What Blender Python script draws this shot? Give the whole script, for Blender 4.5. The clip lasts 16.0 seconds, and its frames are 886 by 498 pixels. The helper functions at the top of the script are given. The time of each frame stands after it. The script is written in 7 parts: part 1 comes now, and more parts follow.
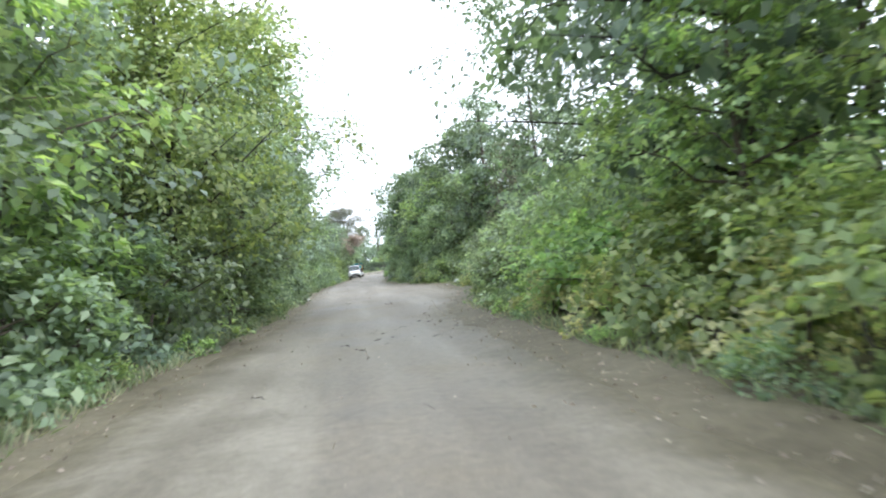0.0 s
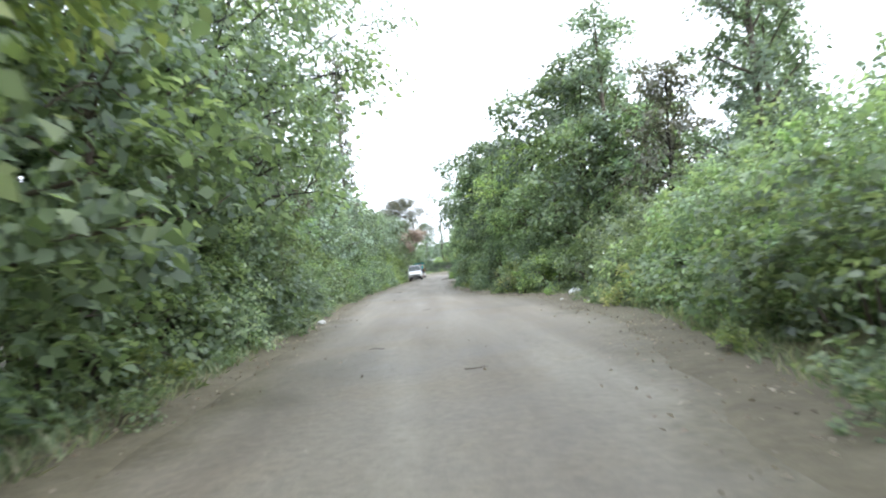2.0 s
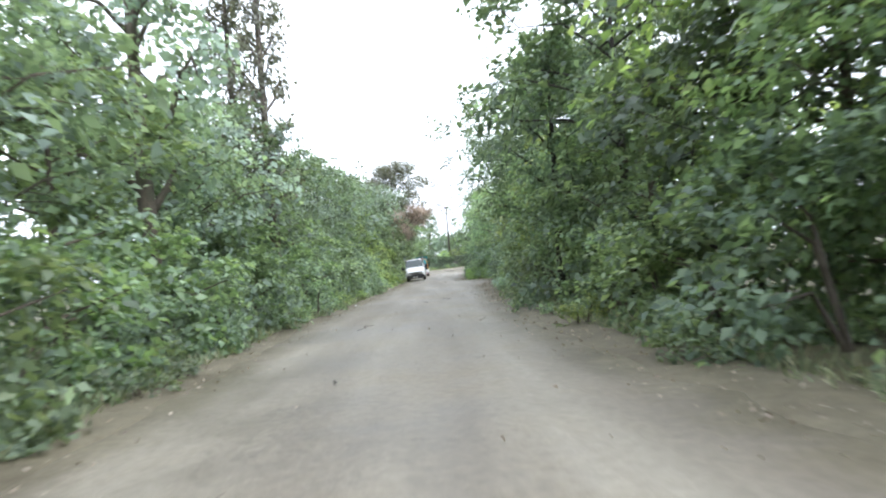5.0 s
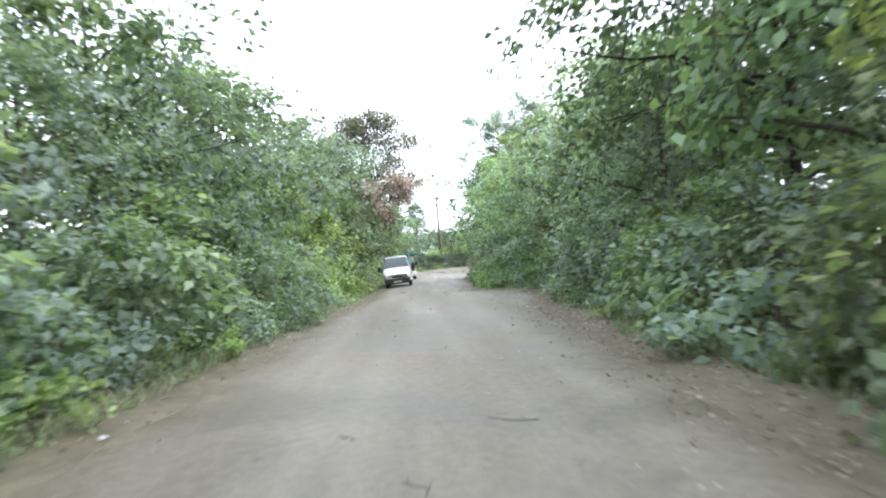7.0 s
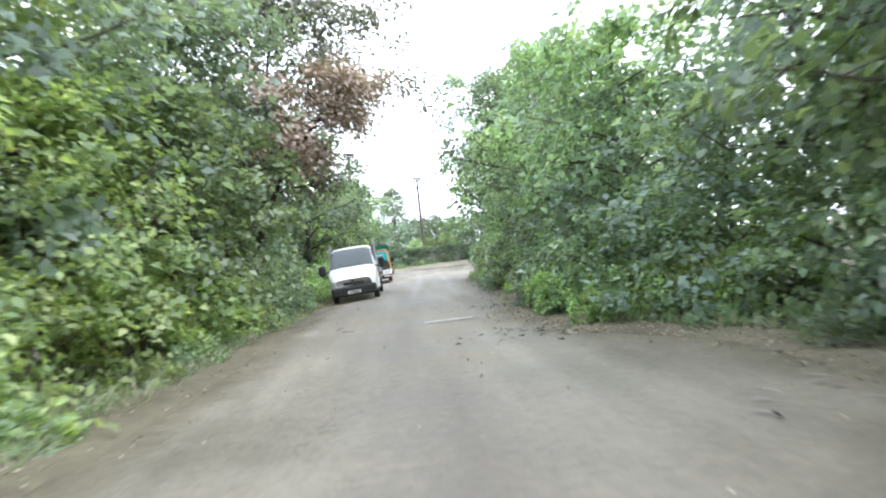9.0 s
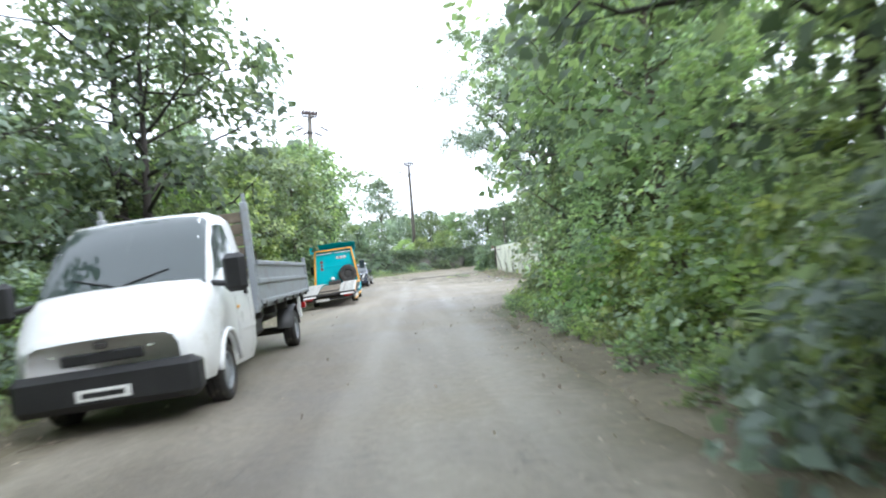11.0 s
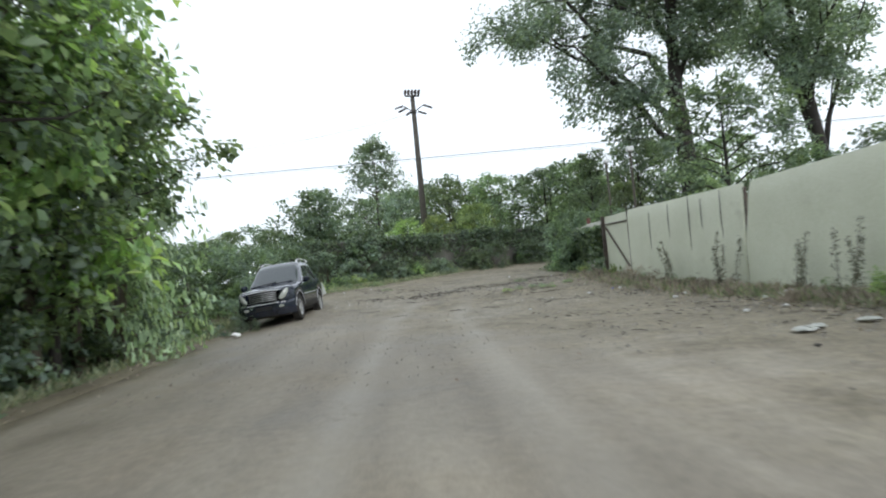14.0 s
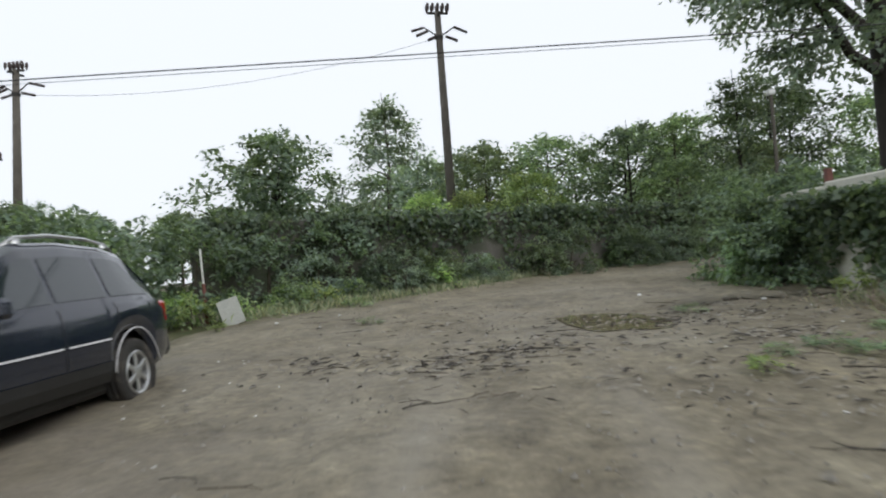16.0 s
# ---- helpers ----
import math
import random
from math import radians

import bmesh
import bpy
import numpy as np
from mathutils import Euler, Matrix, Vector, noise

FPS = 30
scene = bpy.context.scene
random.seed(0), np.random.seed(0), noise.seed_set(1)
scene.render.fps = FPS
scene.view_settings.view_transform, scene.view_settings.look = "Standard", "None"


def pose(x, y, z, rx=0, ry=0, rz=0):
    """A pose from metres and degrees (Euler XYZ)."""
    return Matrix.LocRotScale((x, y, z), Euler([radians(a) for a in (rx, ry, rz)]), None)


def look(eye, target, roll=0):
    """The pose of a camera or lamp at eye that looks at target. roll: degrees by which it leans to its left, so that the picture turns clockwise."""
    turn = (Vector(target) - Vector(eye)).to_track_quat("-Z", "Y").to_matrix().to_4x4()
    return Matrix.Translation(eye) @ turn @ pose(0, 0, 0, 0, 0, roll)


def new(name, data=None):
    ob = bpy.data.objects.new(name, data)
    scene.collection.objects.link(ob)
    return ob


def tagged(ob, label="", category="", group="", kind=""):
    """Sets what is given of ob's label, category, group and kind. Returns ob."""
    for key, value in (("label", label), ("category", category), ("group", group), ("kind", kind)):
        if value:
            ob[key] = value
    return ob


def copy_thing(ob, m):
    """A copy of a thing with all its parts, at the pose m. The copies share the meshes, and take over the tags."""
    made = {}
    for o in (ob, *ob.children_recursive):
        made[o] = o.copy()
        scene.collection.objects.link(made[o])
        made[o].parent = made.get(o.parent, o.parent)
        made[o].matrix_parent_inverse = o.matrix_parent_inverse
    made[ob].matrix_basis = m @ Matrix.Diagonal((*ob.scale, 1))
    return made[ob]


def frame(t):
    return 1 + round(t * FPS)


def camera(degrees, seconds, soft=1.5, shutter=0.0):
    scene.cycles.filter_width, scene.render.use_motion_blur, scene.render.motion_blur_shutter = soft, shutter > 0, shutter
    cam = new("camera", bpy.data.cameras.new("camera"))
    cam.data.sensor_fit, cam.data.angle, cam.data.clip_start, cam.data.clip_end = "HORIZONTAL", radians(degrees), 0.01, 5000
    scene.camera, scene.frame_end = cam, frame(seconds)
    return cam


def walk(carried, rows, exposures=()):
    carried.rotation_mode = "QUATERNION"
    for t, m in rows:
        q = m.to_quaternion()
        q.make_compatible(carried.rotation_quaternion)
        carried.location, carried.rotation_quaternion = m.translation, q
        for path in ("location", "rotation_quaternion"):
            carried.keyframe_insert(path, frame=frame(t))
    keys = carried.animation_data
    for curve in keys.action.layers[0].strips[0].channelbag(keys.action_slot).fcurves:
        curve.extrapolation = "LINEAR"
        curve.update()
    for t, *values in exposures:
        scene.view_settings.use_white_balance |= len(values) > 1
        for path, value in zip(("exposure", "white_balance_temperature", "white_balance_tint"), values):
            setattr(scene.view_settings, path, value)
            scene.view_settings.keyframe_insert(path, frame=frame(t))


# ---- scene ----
cam = camera(69.0, 16.0, 2.0, 0.3)
PATH = [
    (0.0, pose(-0.000, -0.000, 1.351, 91.10, 0, -7.92) @ pose(0, 0, 0, 0, 0, -5.95)),
    (0.5, pose(0.191, 3.595, 1.349, 91.67, 0, -4.94) @ pose(0, 0, 0, 0, 0, -5.60)),
    (1.0, pose(0.316, 7.225, 1.348, 91.43, 0, -3.04) @ pose(0, 0, 0, 0, 0, -5.58)),
    (1.5, pose(0.380, 11.048, 1.350, 91.21, 0, -2.37) @ pose(0, 0, 0, 0, 0, -5.40)),
    (2.0, pose(0.434, 14.698, 1.357, 91.74, 0, -2.32) @ pose(0, 0, 0, 0, 0, -5.13)),
    (2.5, pose(0.494, 18.803, 1.360, 91.54, 0, -2.45) @ pose(0, 0, 0, 0, 0, -4.18)),
    (3.0, pose(0.498, 23.101, 1.351, 91.97, 0, -2.78) @ pose(0, 0, 0, 0, 0, -4.76)),
    (3.5, pose(0.420, 27.537, 1.344, 91.74, 0, -2.43) @ pose(0, 0, 0, 0, 0, -3.84)),
    (4.0, pose(0.418, 32.136, 1.344, 91.40, 0, -2.10) @ pose(0, 0, 0, 0, 0, -5.05)),
    (6.5, pose(0.517, 55.879, 1.352, 91.46, 0, -2.75) @ pose(0, 0, 0, 0, 0, -4.02)),
    (7.0, pose(0.557, 60.943, 1.349, 91.38, 0, -3.38) @ pose(0, 0, 0, 0, 0, -4.11)),
    (7.5, pose(0.671, 66.144, 1.346, 91.69, 0, -3.80) @ pose(0, 0, 0, 0, 0, -4.87)),
    (8.0, pose(0.850, 71.280, 1.345, 91.32, 0, -4.19) @ pose(0, 0, 0, 0, 0, -5.77)),
    (8.5, pose(1.003, 76.192, 1.347, 90.71, 0, -4.64) @ pose(0, 0, 0, 0, 0, -5.97)),
    (9.0, pose(1.317, 81.060, 1.355, 90.77, 0, -5.02) @ pose(0, 0, 0, 0, 0, -5.83)),
    (11.5, pose(2.956, 105.827, 1.367, 91.29, 0, -5.67) @ pose(0, 0, 0, 0, 0, -4.36)),
    (12.0, pose(3.263, 111.295, 1.375, 91.08, 0, -5.77) @ pose(0, 0, 0, 0, 0, -4.79)),
    (12.5, pose(3.563, 116.372, 1.373, 91.44, 0, -5.58) @ pose(0, 0, 0, 0, 0, -4.69)),
    (13.0, pose(3.953, 121.520, 1.351, 91.08, 0, -5.07) @ pose(0, 0, 0, 0, 0, -5.29)),
    (13.5, pose(4.246, 126.180, 1.323, 91.32, 0, -4.79) @ pose(0, 0, 0, 0, 0, -5.69)),
    (14.0, pose(4.523, 130.923, 1.311, 91.18, 0, -4.33) @ pose(0, 0, 0, 0, 0, -5.61)),
    (14.5, pose(4.691, 135.086, 1.312, 91.34, 0, -3.82) @ pose(0, 0, 0, 0, 0, -5.72)),
    (15.0, pose(4.814, 139.090, 1.310, 91.35, 0, -3.25) @ pose(0, 0, 0, 0, 0, -5.52)),
    (15.5, pose(4.901, 142.467, 1.304, 91.52, 0, -2.76) @ pose(0, 0, 0, 0, 0, -5.21)),
    (16.0, pose(4.983, 145.662, 1.316, 91.34, 0, -2.41) @ pose(0, 0, 0, 0, 0, -4.28)),
]
walk(cam, PATH, [(0.0, 1.0, 5800, 12), (1.5, 0.99, 5820, 12), (4.0, 0.95, 5830, 12), (6.5, 1.08, 5800, 12), (9.0, 1.2, 5800, 12), (11.5, 1.0, 5760, 11), (12.5, 0.5, 5840, 10), (14.0, -0.13, 6000, 9), (15.0, -0.32, 6050, 10), (16.0, -0.46, 6250, 11)])

# ---- light: a wet, overcast morning ----
SUN_EL, SUN_ROT = radians(42), radians(138)
world = bpy.data.worlds.new("overcast_sky")
scene.world = world
world.use_nodes = True
wn, wl = world.node_tree.nodes, world.node_tree.links
sky = wn.new("ShaderNodeTexSky")
sky.sky_type, sky.sun_disc = "NISHITA", False
sky.sun_elevation, sky.sun_rotation = SUN_EL, SUN_ROT
sky.dust_density, sky.ozone_density = 4.0, 1.0
scaled = wn.new("ShaderNodeMixRGB")
scaled.blend_type, scaled.inputs[0].default_value = "MULTIPLY", 1.0
scaled.inputs[2].default_value = (0.1, 0.1, 0.1, 1)
wl.new(sky.outputs[0], scaled.inputs[1])
cloud = wn.new("ShaderNodeMixRGB")
cloud.inputs[0].default_value = 0.93
cloud.inputs[2].default_value = (0.97, 1.0, 1.02, 1)
wl.new(scaled.outputs[0], cloud.inputs[1])
wl.new(cloud.outputs[0], wn["Background"].inputs[0])
wn["Background"].inputs[1].default_value = 1.42

sun = new("sun", bpy.data.lights.new("sun", "SUN"))
sun.data.energy, sun.data.angle, sun.data.color = 1.4, radians(30), (1.0, 0.97, 0.92)
sun.matrix_world = look((0, 0, 60), (60 * math.sin(SUN_ROT) / math.tan(SUN_EL) * -1, 60 * math.cos(SUN_ROT) / math.tan(SUN_EL) * -1, 0))


# ---- materials ----
def nodes_of(name):
    m = bpy.data.materials.new(name)
    m.use_nodes = True
    return m, m.node_tree.nodes, m.node_tree.links, m.node_tree.nodes["Principled BSDF"]


def noise_node(ns, ls, vec, scale, detail=4.0, rough=0.6):
    n = ns.new("ShaderNodeTexNoise")
    n.inputs["Scale"].default_value, n.inputs["Detail"].default_value, n.inputs["Roughness"].default_value = scale, detail, rough
    ls.new(vec, n.inputs["Vector"])
    return n


def ramp_node(ns, ls, fac, stops):
    r = ns.new("ShaderNodeValToRGB")
    while len(r.color_ramp.elements) < len(stops):
        r.color_ramp.elements.new(0.5)
    for e, (p, c) in zip(r.color_ramp.elements, stops):
        e.position, e.color = p, (*c, 1)
    ls.new(fac, r.inputs[0])
    return r


def surface(name, a, b, scale=2.0, fine=40.0, rough=0.6, metal=0.0, bump=0.15, spread=0.15, coat=0.0, dirt=None, dirt_scale=1.2, dirt_at=0.58, vary=0.0):
    """Two tones mixed by coarse noise, grain by fine noise, optional stains, relief and uneven gloss."""
    m, ns, ls, p = nodes_of(name)
    vec = ns.new("ShaderNodeTexCoord").outputs["Object"]
    big, small = noise_node(ns, ls, vec, scale), noise_node(ns, ls, vec, fine, 3.0)
    col = ramp_node(ns, ls, big.outputs["Fac"], [(0.3, a), (0.7, b)]).outputs[0]
    grain = ns.new("ShaderNodeMixRGB")
    grain.blend_type, grain.inputs[0].default_value = "OVERLAY", 0.35
    ls.new(col, grain.inputs[1])
    ls.new(small.outputs["Fac"], grain.inputs[2])
    col = grain.outputs[0]
    if dirt:
        dn = noise_node(ns, ls, vec, dirt_scale, 6.0, 0.7)
        mask = ramp_node(ns, ls, dn.outputs["Fac"], [(dirt_at - 0.06, (0, 0, 0)), (dirt_at + 0.12, (0.85, 0.85, 0.85))])
        mix = ns.new("ShaderNodeMixRGB")
        ls.new(mask.outputs[0], mix.inputs[0])
        ls.new(col, mix.inputs[1])
        mix.inputs[2].default_value = (*dirt, 1)
        col = mix.outputs[0]
    if vary:
        info, hsv = ns.new("ShaderNodeObjectInfo"), ns.new("ShaderNodeHueSaturation")
        rng = ns.new("ShaderNodeMapRange")
        rng.inputs[3].default_value, rng.inputs[4].default_value = 1 - vary, 1 + vary
        ls.new(info.outputs["Random"], rng.inputs[0])
        ls.new(rng.outputs[0], hsv.inputs["Value"])
        ls.new(col, hsv.inputs["Color"])
        col = hsv.outputs[0]
    ls.new(col, p.inputs["Base Color"])
    rr = ns.new("ShaderNodeMapRange")
    rr.inputs[3].default_value, rr.inputs[4].default_value = max(0.02, rough - spread), min(1.0, rough + spread)
    ls.new(big.outputs["Fac"], rr.inputs[0])
    ls.new(rr.outputs[0], p.inputs["Roughness"])
    p.inputs["Metallic"].default_value, p.inputs["Coat Weight"].default_value = metal, coat
    if bump:
        bn = ns.new("ShaderNodeBump")
        bn.inputs["Strength"].default_value, bn.inputs["Distance"].default_value = bump, 0.02
        ls.new(small.outputs["Fac"], bn.inputs["Height"])
        ls.new(bn.outputs[0], p.inputs["Normal"])
    return m


def leaf_material(name, tones, gloss=0.46, thin=0.5, vary=0.28, sat=0.49, hue=(0.464, 0.509)):
    """Leaves: each its own tone, thin enough to let light through, wet gloss on top."""
    m, ns, ls, p = nodes_of(name)
    geo, info = ns.new("ShaderNodeNewGeometry"), ns.new("ShaderNodeObjectInfo")
    stops = [(i / (len(tones) - 1), c) for i, c in enumerate(tones)]
    col = ramp_node(ns, ls, geo.outputs["Random Per Island"], stops)
    hsv, rv, rh = ns.new("ShaderNodeHueSaturation"), ns.new("ShaderNodeMapRange"), ns.new("ShaderNodeMapRange")
    rv.inputs[3].default_value, rv.inputs[4].default_value = 1.56 * (1 - vary), 1.56 * (1 + vary)
    rh.inputs[3].default_value, rh.inputs[4].default_value = hue
    ls.new(info.outputs["Random"], rv.inputs[0])
    ls.new(info.outputs["Random"], rh.inputs[0])
    hsv.inputs["Saturation"].default_value = sat
    spray, rs, both = noise_node(ns, ls, geo.outputs["Position"], 0.85, 3.0, 0.6), ns.new("ShaderNodeMapRange"), ns.new("ShaderNodeMath")
    rs.inputs[1].default_value, rs.inputs[2].default_value, rs.inputs[3].default_value, rs.inputs[4].default_value = 0.3, 0.7, 0.66, 1.36
    both.operation = "MULTIPLY"
    ls.new(spray.outputs["Fac"], rs.inputs[0])
    ls.new(rv.outputs[0], both.inputs[0])
    ls.new(rs.outputs[0], both.inputs[1])
    ls.new(both.outputs[0], hsv.inputs["Value"])
    ls.new(rh.outputs[0], hsv.inputs["Hue"])
    ls.new(col.outputs[0], hsv.inputs["Color"])
    ls.new(hsv.outputs[0], p.inputs["Base Color"])
    p.inputs["Roughness"].default_value = gloss
    tr, mix = ns.new("ShaderNodeBsdfTranslucent"), ns.new("ShaderNodeMixShader")
    warm = ns.new("ShaderNodeMixRGB")
    warm.blend_type, warm.inputs[0].default_value, warm.inputs[2].default_value = "MULTIPLY", 1.0, (1.25, 1.3, 0.6, 1)
    ls.new(hsv.outputs[0], warm.inputs[1])
    ls.new(warm.outputs[0], tr.inputs["Color"])
    mix.inputs[0].default_value = thin
    ls.new(p.outputs[0], mix.inputs[1])
    ls.new(tr.outputs[0], mix.inputs[2])
    ls.new(mix.outputs[0], ns["Material Output"].inputs[0])
    return m


def road_material():
    """Worn, dusty asphalt: paler wheel tracks with painted sheen, damp darker patches, fine stone grain."""
    m, ns, ls, p = nodes_of("worn_asphalt")
    pos = ns.new("ShaderNodeNewGeometry").outputs["Position"]
    stretch = ns.new("ShaderNodeMapping")
    stretch.inputs["Scale"].default_value = (0.9, 0.07, 1)
    ls.new(pos, stretch.inputs["Vector"])
    tracks = noise_node(ns, ls, stretch.outputs[0], 1.0, 3.0, 0.5)
    patches = noise_node(ns, ls, pos, 0.35, 6.0, 0.65)
    grit, stones = noise_node(ns, ls, pos, 9.0, 5.0, 0.7), noise_node(ns, ls, pos, 90.0, 2.0, 0.6)
    base = ramp_node(ns, ls, tracks.outputs["Fac"], [(0.32, (0.165, 0.142, 0.108)), (0.5, (0.208, 0.183, 0.142)), (0.68, (0.268, 0.24, 0.19))])
    damp = ramp_node(ns, ls, patches.outputs["Fac"], [(0.36, (0.62, 0.6, 0.56)), (0.52, (1, 1, 1)), (0.7, (1.12, 1.1, 1.06))])
    mul = ns.new("ShaderNodeMixRGB")
    mul.blend_type, mul.inputs[0].default_value = "MULTIPLY", 0.85
    ls.new(base.outputs[0], mul.inputs[1])
    ls.new(damp.outputs[0], mul.inputs[2])
    last = mul.outputs[0]
    for n, amount in ((grit, 0.45), (stones, 0.4)):
        o = ns.new("ShaderNodeMixRGB")
        o.blend_type, o.inputs[0].default_value = "OVERLAY", amount
        ls.new(last, o.inputs[1])
        ls.new(n.outputs["Fac"], o.inputs[2])
        last = o.outputs[0]
    # trodden dirt takes over towards the gates and beyond the parked cars
    xyz = ns.new("ShaderNodeSeparateXYZ")
    ls.new(pos, xyz.inputs[0])

    def sums(op, a, b):
        n = ns.new("ShaderNodeMath")
        n.operation = op
        for i, v in enumerate((a, b)):
            if isinstance(v, (int, float)):
                n.inputs[i].default_value = v
            else:
                ls.new(v, n.inputs[i])
        return n.outputs[0]

    across = sums("MULTIPLY", sums("SUBTRACT", xyz.outputs[0], 7.3), 0.35)
    along = sums("MULTIPLY", sums("MAXIMUM", sums("SUBTRACT", xyz.outputs[1], 139.0), 0.0), 0.16)
    edge = sums("MULTIPLY", sums("SUBTRACT", noise_node(ns, ls, pos, 0.5, 6.0, 0.75).outputs["Fac"], 0.5), 4.0)
    before = sums("MULTIPLY", sums("MAXIMUM", sums("SUBTRACT", 121.0, xyz.outputs[1]), 0.0), -1.0)
    mask = ns.new("ShaderNodeMapRange")
    mask.inputs[1].default_value, mask.inputs[2].default_value = -0.35, 0.6
    ls.new(sums("ADD", sums("ADD", across, along), sums("ADD", edge, before)), mask.inputs[0])
    earth = ramp_node(ns, ls, noise_node(ns, ls, pos, 0.8, 8.0, 0.75).outputs["Fac"], [(0.3, (0.11, 0.095, 0.066)), (0.47, (0.174, 0.153, 0.11)), (0.6, (0.208, 0.186, 0.138)), (0.74, (0.29, 0.266, 0.203))])
    e2 = ns.new("ShaderNodeMixRGB")
    e2.blend_type, e2.inputs[0].default_value = "OVERLAY", 0.7
    ls.new(earth.outputs[0], e2.inputs[1])
    ls.new(grit.outputs["Fac"], e2.inputs[2])
    rutmap = ns.new("ShaderNodeMapping")
    rutmap.inputs["Rotation"].default_value, rutmap.inputs["Scale"].default_value = (0, 0, radians(24)), (1.2, 0.42, 1)
    ls.new(pos, rutmap.inputs["Vector"])
    ruts = noise_node(ns, ls, rutmap.outputs[0], 1.3, 7.0, 0.72)
    rutcol = ramp_node(ns, ls, ruts.outputs["Fac"], [(0.32, (0.8, 0.78, 0.75)), (0.46, (0.97, 0.96, 0.94)), (0.56, (1.04, 1.03, 1.01)), (0.68, (1.22, 1.2, 1.14))])
    e3 = ns.new("ShaderNodeMixRGB")
    e3.blend_type, e3.inputs[0].default_value = "MULTIPLY", 1.0
    ls.new(e2.outputs[0], e3.inputs[1])
    ls.new(rutcol.outputs[0], e3.inputs[2])
    clods = ramp_node(ns, ls, noise_node(ns, ls, pos, 3.2, 9.0, 0.8).outputs["Fac"], [(0.36, (0.5, 0.48, 0.44)), (0.46, (0.92, 0.91, 0.88)), (0.56, (1.05, 1.04, 1.0)), (0.66, (1.5, 1.47, 1.32))])
    e4 = ns.new("ShaderNodeMixRGB")
    e4.blend_type, e4.inputs[0].default_value = "MULTIPLY", 0.6
    ls.new(e3.outputs[0], e4.inputs[1])
    ls.new(clods.outputs[0], e4.inputs[2])
    e2 = e4
    both = ns.new("ShaderNodeMixRGB")
    ls.new(mask.outputs[0], both.inputs[0])
    ls.new(last, both.inputs[1])
    ls.new(e2.outputs[0], both.inputs[2])
    # dirt washed over the asphalt's edges
    dust = ns.new("ShaderNodeAttribute")
    dust.attribute_name = "dust"
    dmask = ns.new("ShaderNodeMapRange")
    dmask.inputs[1].default_value, dmask.inputs[2].default_value = 0.15, 0.75
    ls.new(sums("ADD", dust.outputs["Fac"], sums("MULTIPLY", sums("SUBTRACT", noise_node(ns, ls, pos, 1.3, 6.0, 0.75).outputs["Fac"], 0.5), 1.5)), dmask.inputs[0])
    washed = ramp_node(ns, ls, noise_node(ns, ls, pos, 0.9, 6.0, 0.7).outputs["Fac"], [(0.3, (0.092, 0.077, 0.048)), (0.5, (0.138, 0.118, 0.076)), (0.72, (0.185, 0.163, 0.112))])
    w2 = ns.new("ShaderNodeMixRGB")
    w2.blend_type, w2.inputs[0].default_value = "OVERLAY", 0.6
    ls.new(washed.outputs[0], w2.inputs[1])
    ls.new(grit.outputs["Fac"], w2.inputs[2])
    edged = ns.new("ShaderNodeMixRGB")
    ls.new(dmask.outputs[0], edged.inputs[0])
    ls.new(both.outputs[0], edged.inputs[1])
    ls.new(w2.outputs[0], edged.inputs[2])
    both = edged
    # paler wheel tracks: the sky's sheen on wet asphalt, painted into the colour
    track, tn = ns.new("ShaderNodeAttribute"), noise_node(ns, ls, stretch.outputs[0], 2.2, 5.0, 0.65)
    track.attribute_name = "track"
    tmap = ns.new("ShaderNodeMapRange")
    tmap.inputs[1].default_value, tmap.inputs[2].default_value, tmap.inputs[4].default_value = 0.15, 0.85, 0.6
    ls.new(sums("MULTIPLY", track.outputs["Fac"], sums("ADD", tn.outputs["Fac"], 0.35)), tmap.inputs[0])
    track_sheen = ns.new("ShaderNodeMixRGB")
    ls.new(tmap.outputs[0], track_sheen.inputs[0])
    ls.new(both.outputs[0], track_sheen.inputs[1])
    track_sheen.inputs[2].default_value = (0.285, 0.262, 0.218, 1)
    both = track_sheen
    # fine dark cracks in the asphalt
    crack = ns.new("ShaderNodeTexVoronoi")
    crack.feature = "DISTANCE_TO_EDGE"
    crack.inputs["Scale"].default_value = 0.45
    wn2 = noise_node(ns, ls, pos, 1.2, 4.0, 0.7)
    off = ns.new("ShaderNodeVectorMath")
    ls.new(pos, off.inputs[0])
    ls.new(wn2.outputs["Color"], off.inputs[1])
    ls.new(off.outputs[0], crack.inputs["Vector"])
    line = ramp_node(ns, ls, crack.outputs["Distance"], [(0.0, (0.68, 0.66, 0.63)), (0.009, (1, 1, 1))])
    some = ramp_node(ns, ls, patches.outputs["Fac"], [(0.42, (1, 1, 1)), (0.5, (0, 0, 0))])
    cr = ns.new("ShaderNodeMixRGB")
    cr.blend_type = "MULTIPLY"
    ls.new(some.outputs[0], cr.inputs[0])
    ls.new(both.outputs[0], cr.inputs[1])
    ls.new(line.outputs[0], cr.inputs[2])
    ls.new(cr.outputs[0], p.inputs["Base Color"])
    gl = ns.new("ShaderNodeMapRange")
    gl.inputs[1].default_value, gl.inputs[2].default_value = 0.35, 0.65
    gl.inputs[3].default_value, gl.inputs[4].default_value = 0.5, 0.85
    ls.new(patches.outputs["Fac"], gl.inputs[0])
    ls.new(gl.outputs[0], p.inputs["Roughness"])
    b1, b2 = ns.new("ShaderNodeBump"), ns.new("ShaderNodeBump")
    b1.inputs["Strength"].default_value, b1.inputs["Distance"].default_value = 0.5, 0.03
    b2.inputs["Strength"].default_value, b2.inputs["Distance"].default_value = 0.3, 0.006
    ls.new(grit.outputs["Fac"], b1.inputs["Height"])
    ls.new(stones.outputs["Fac"], b2.inputs["Height"])
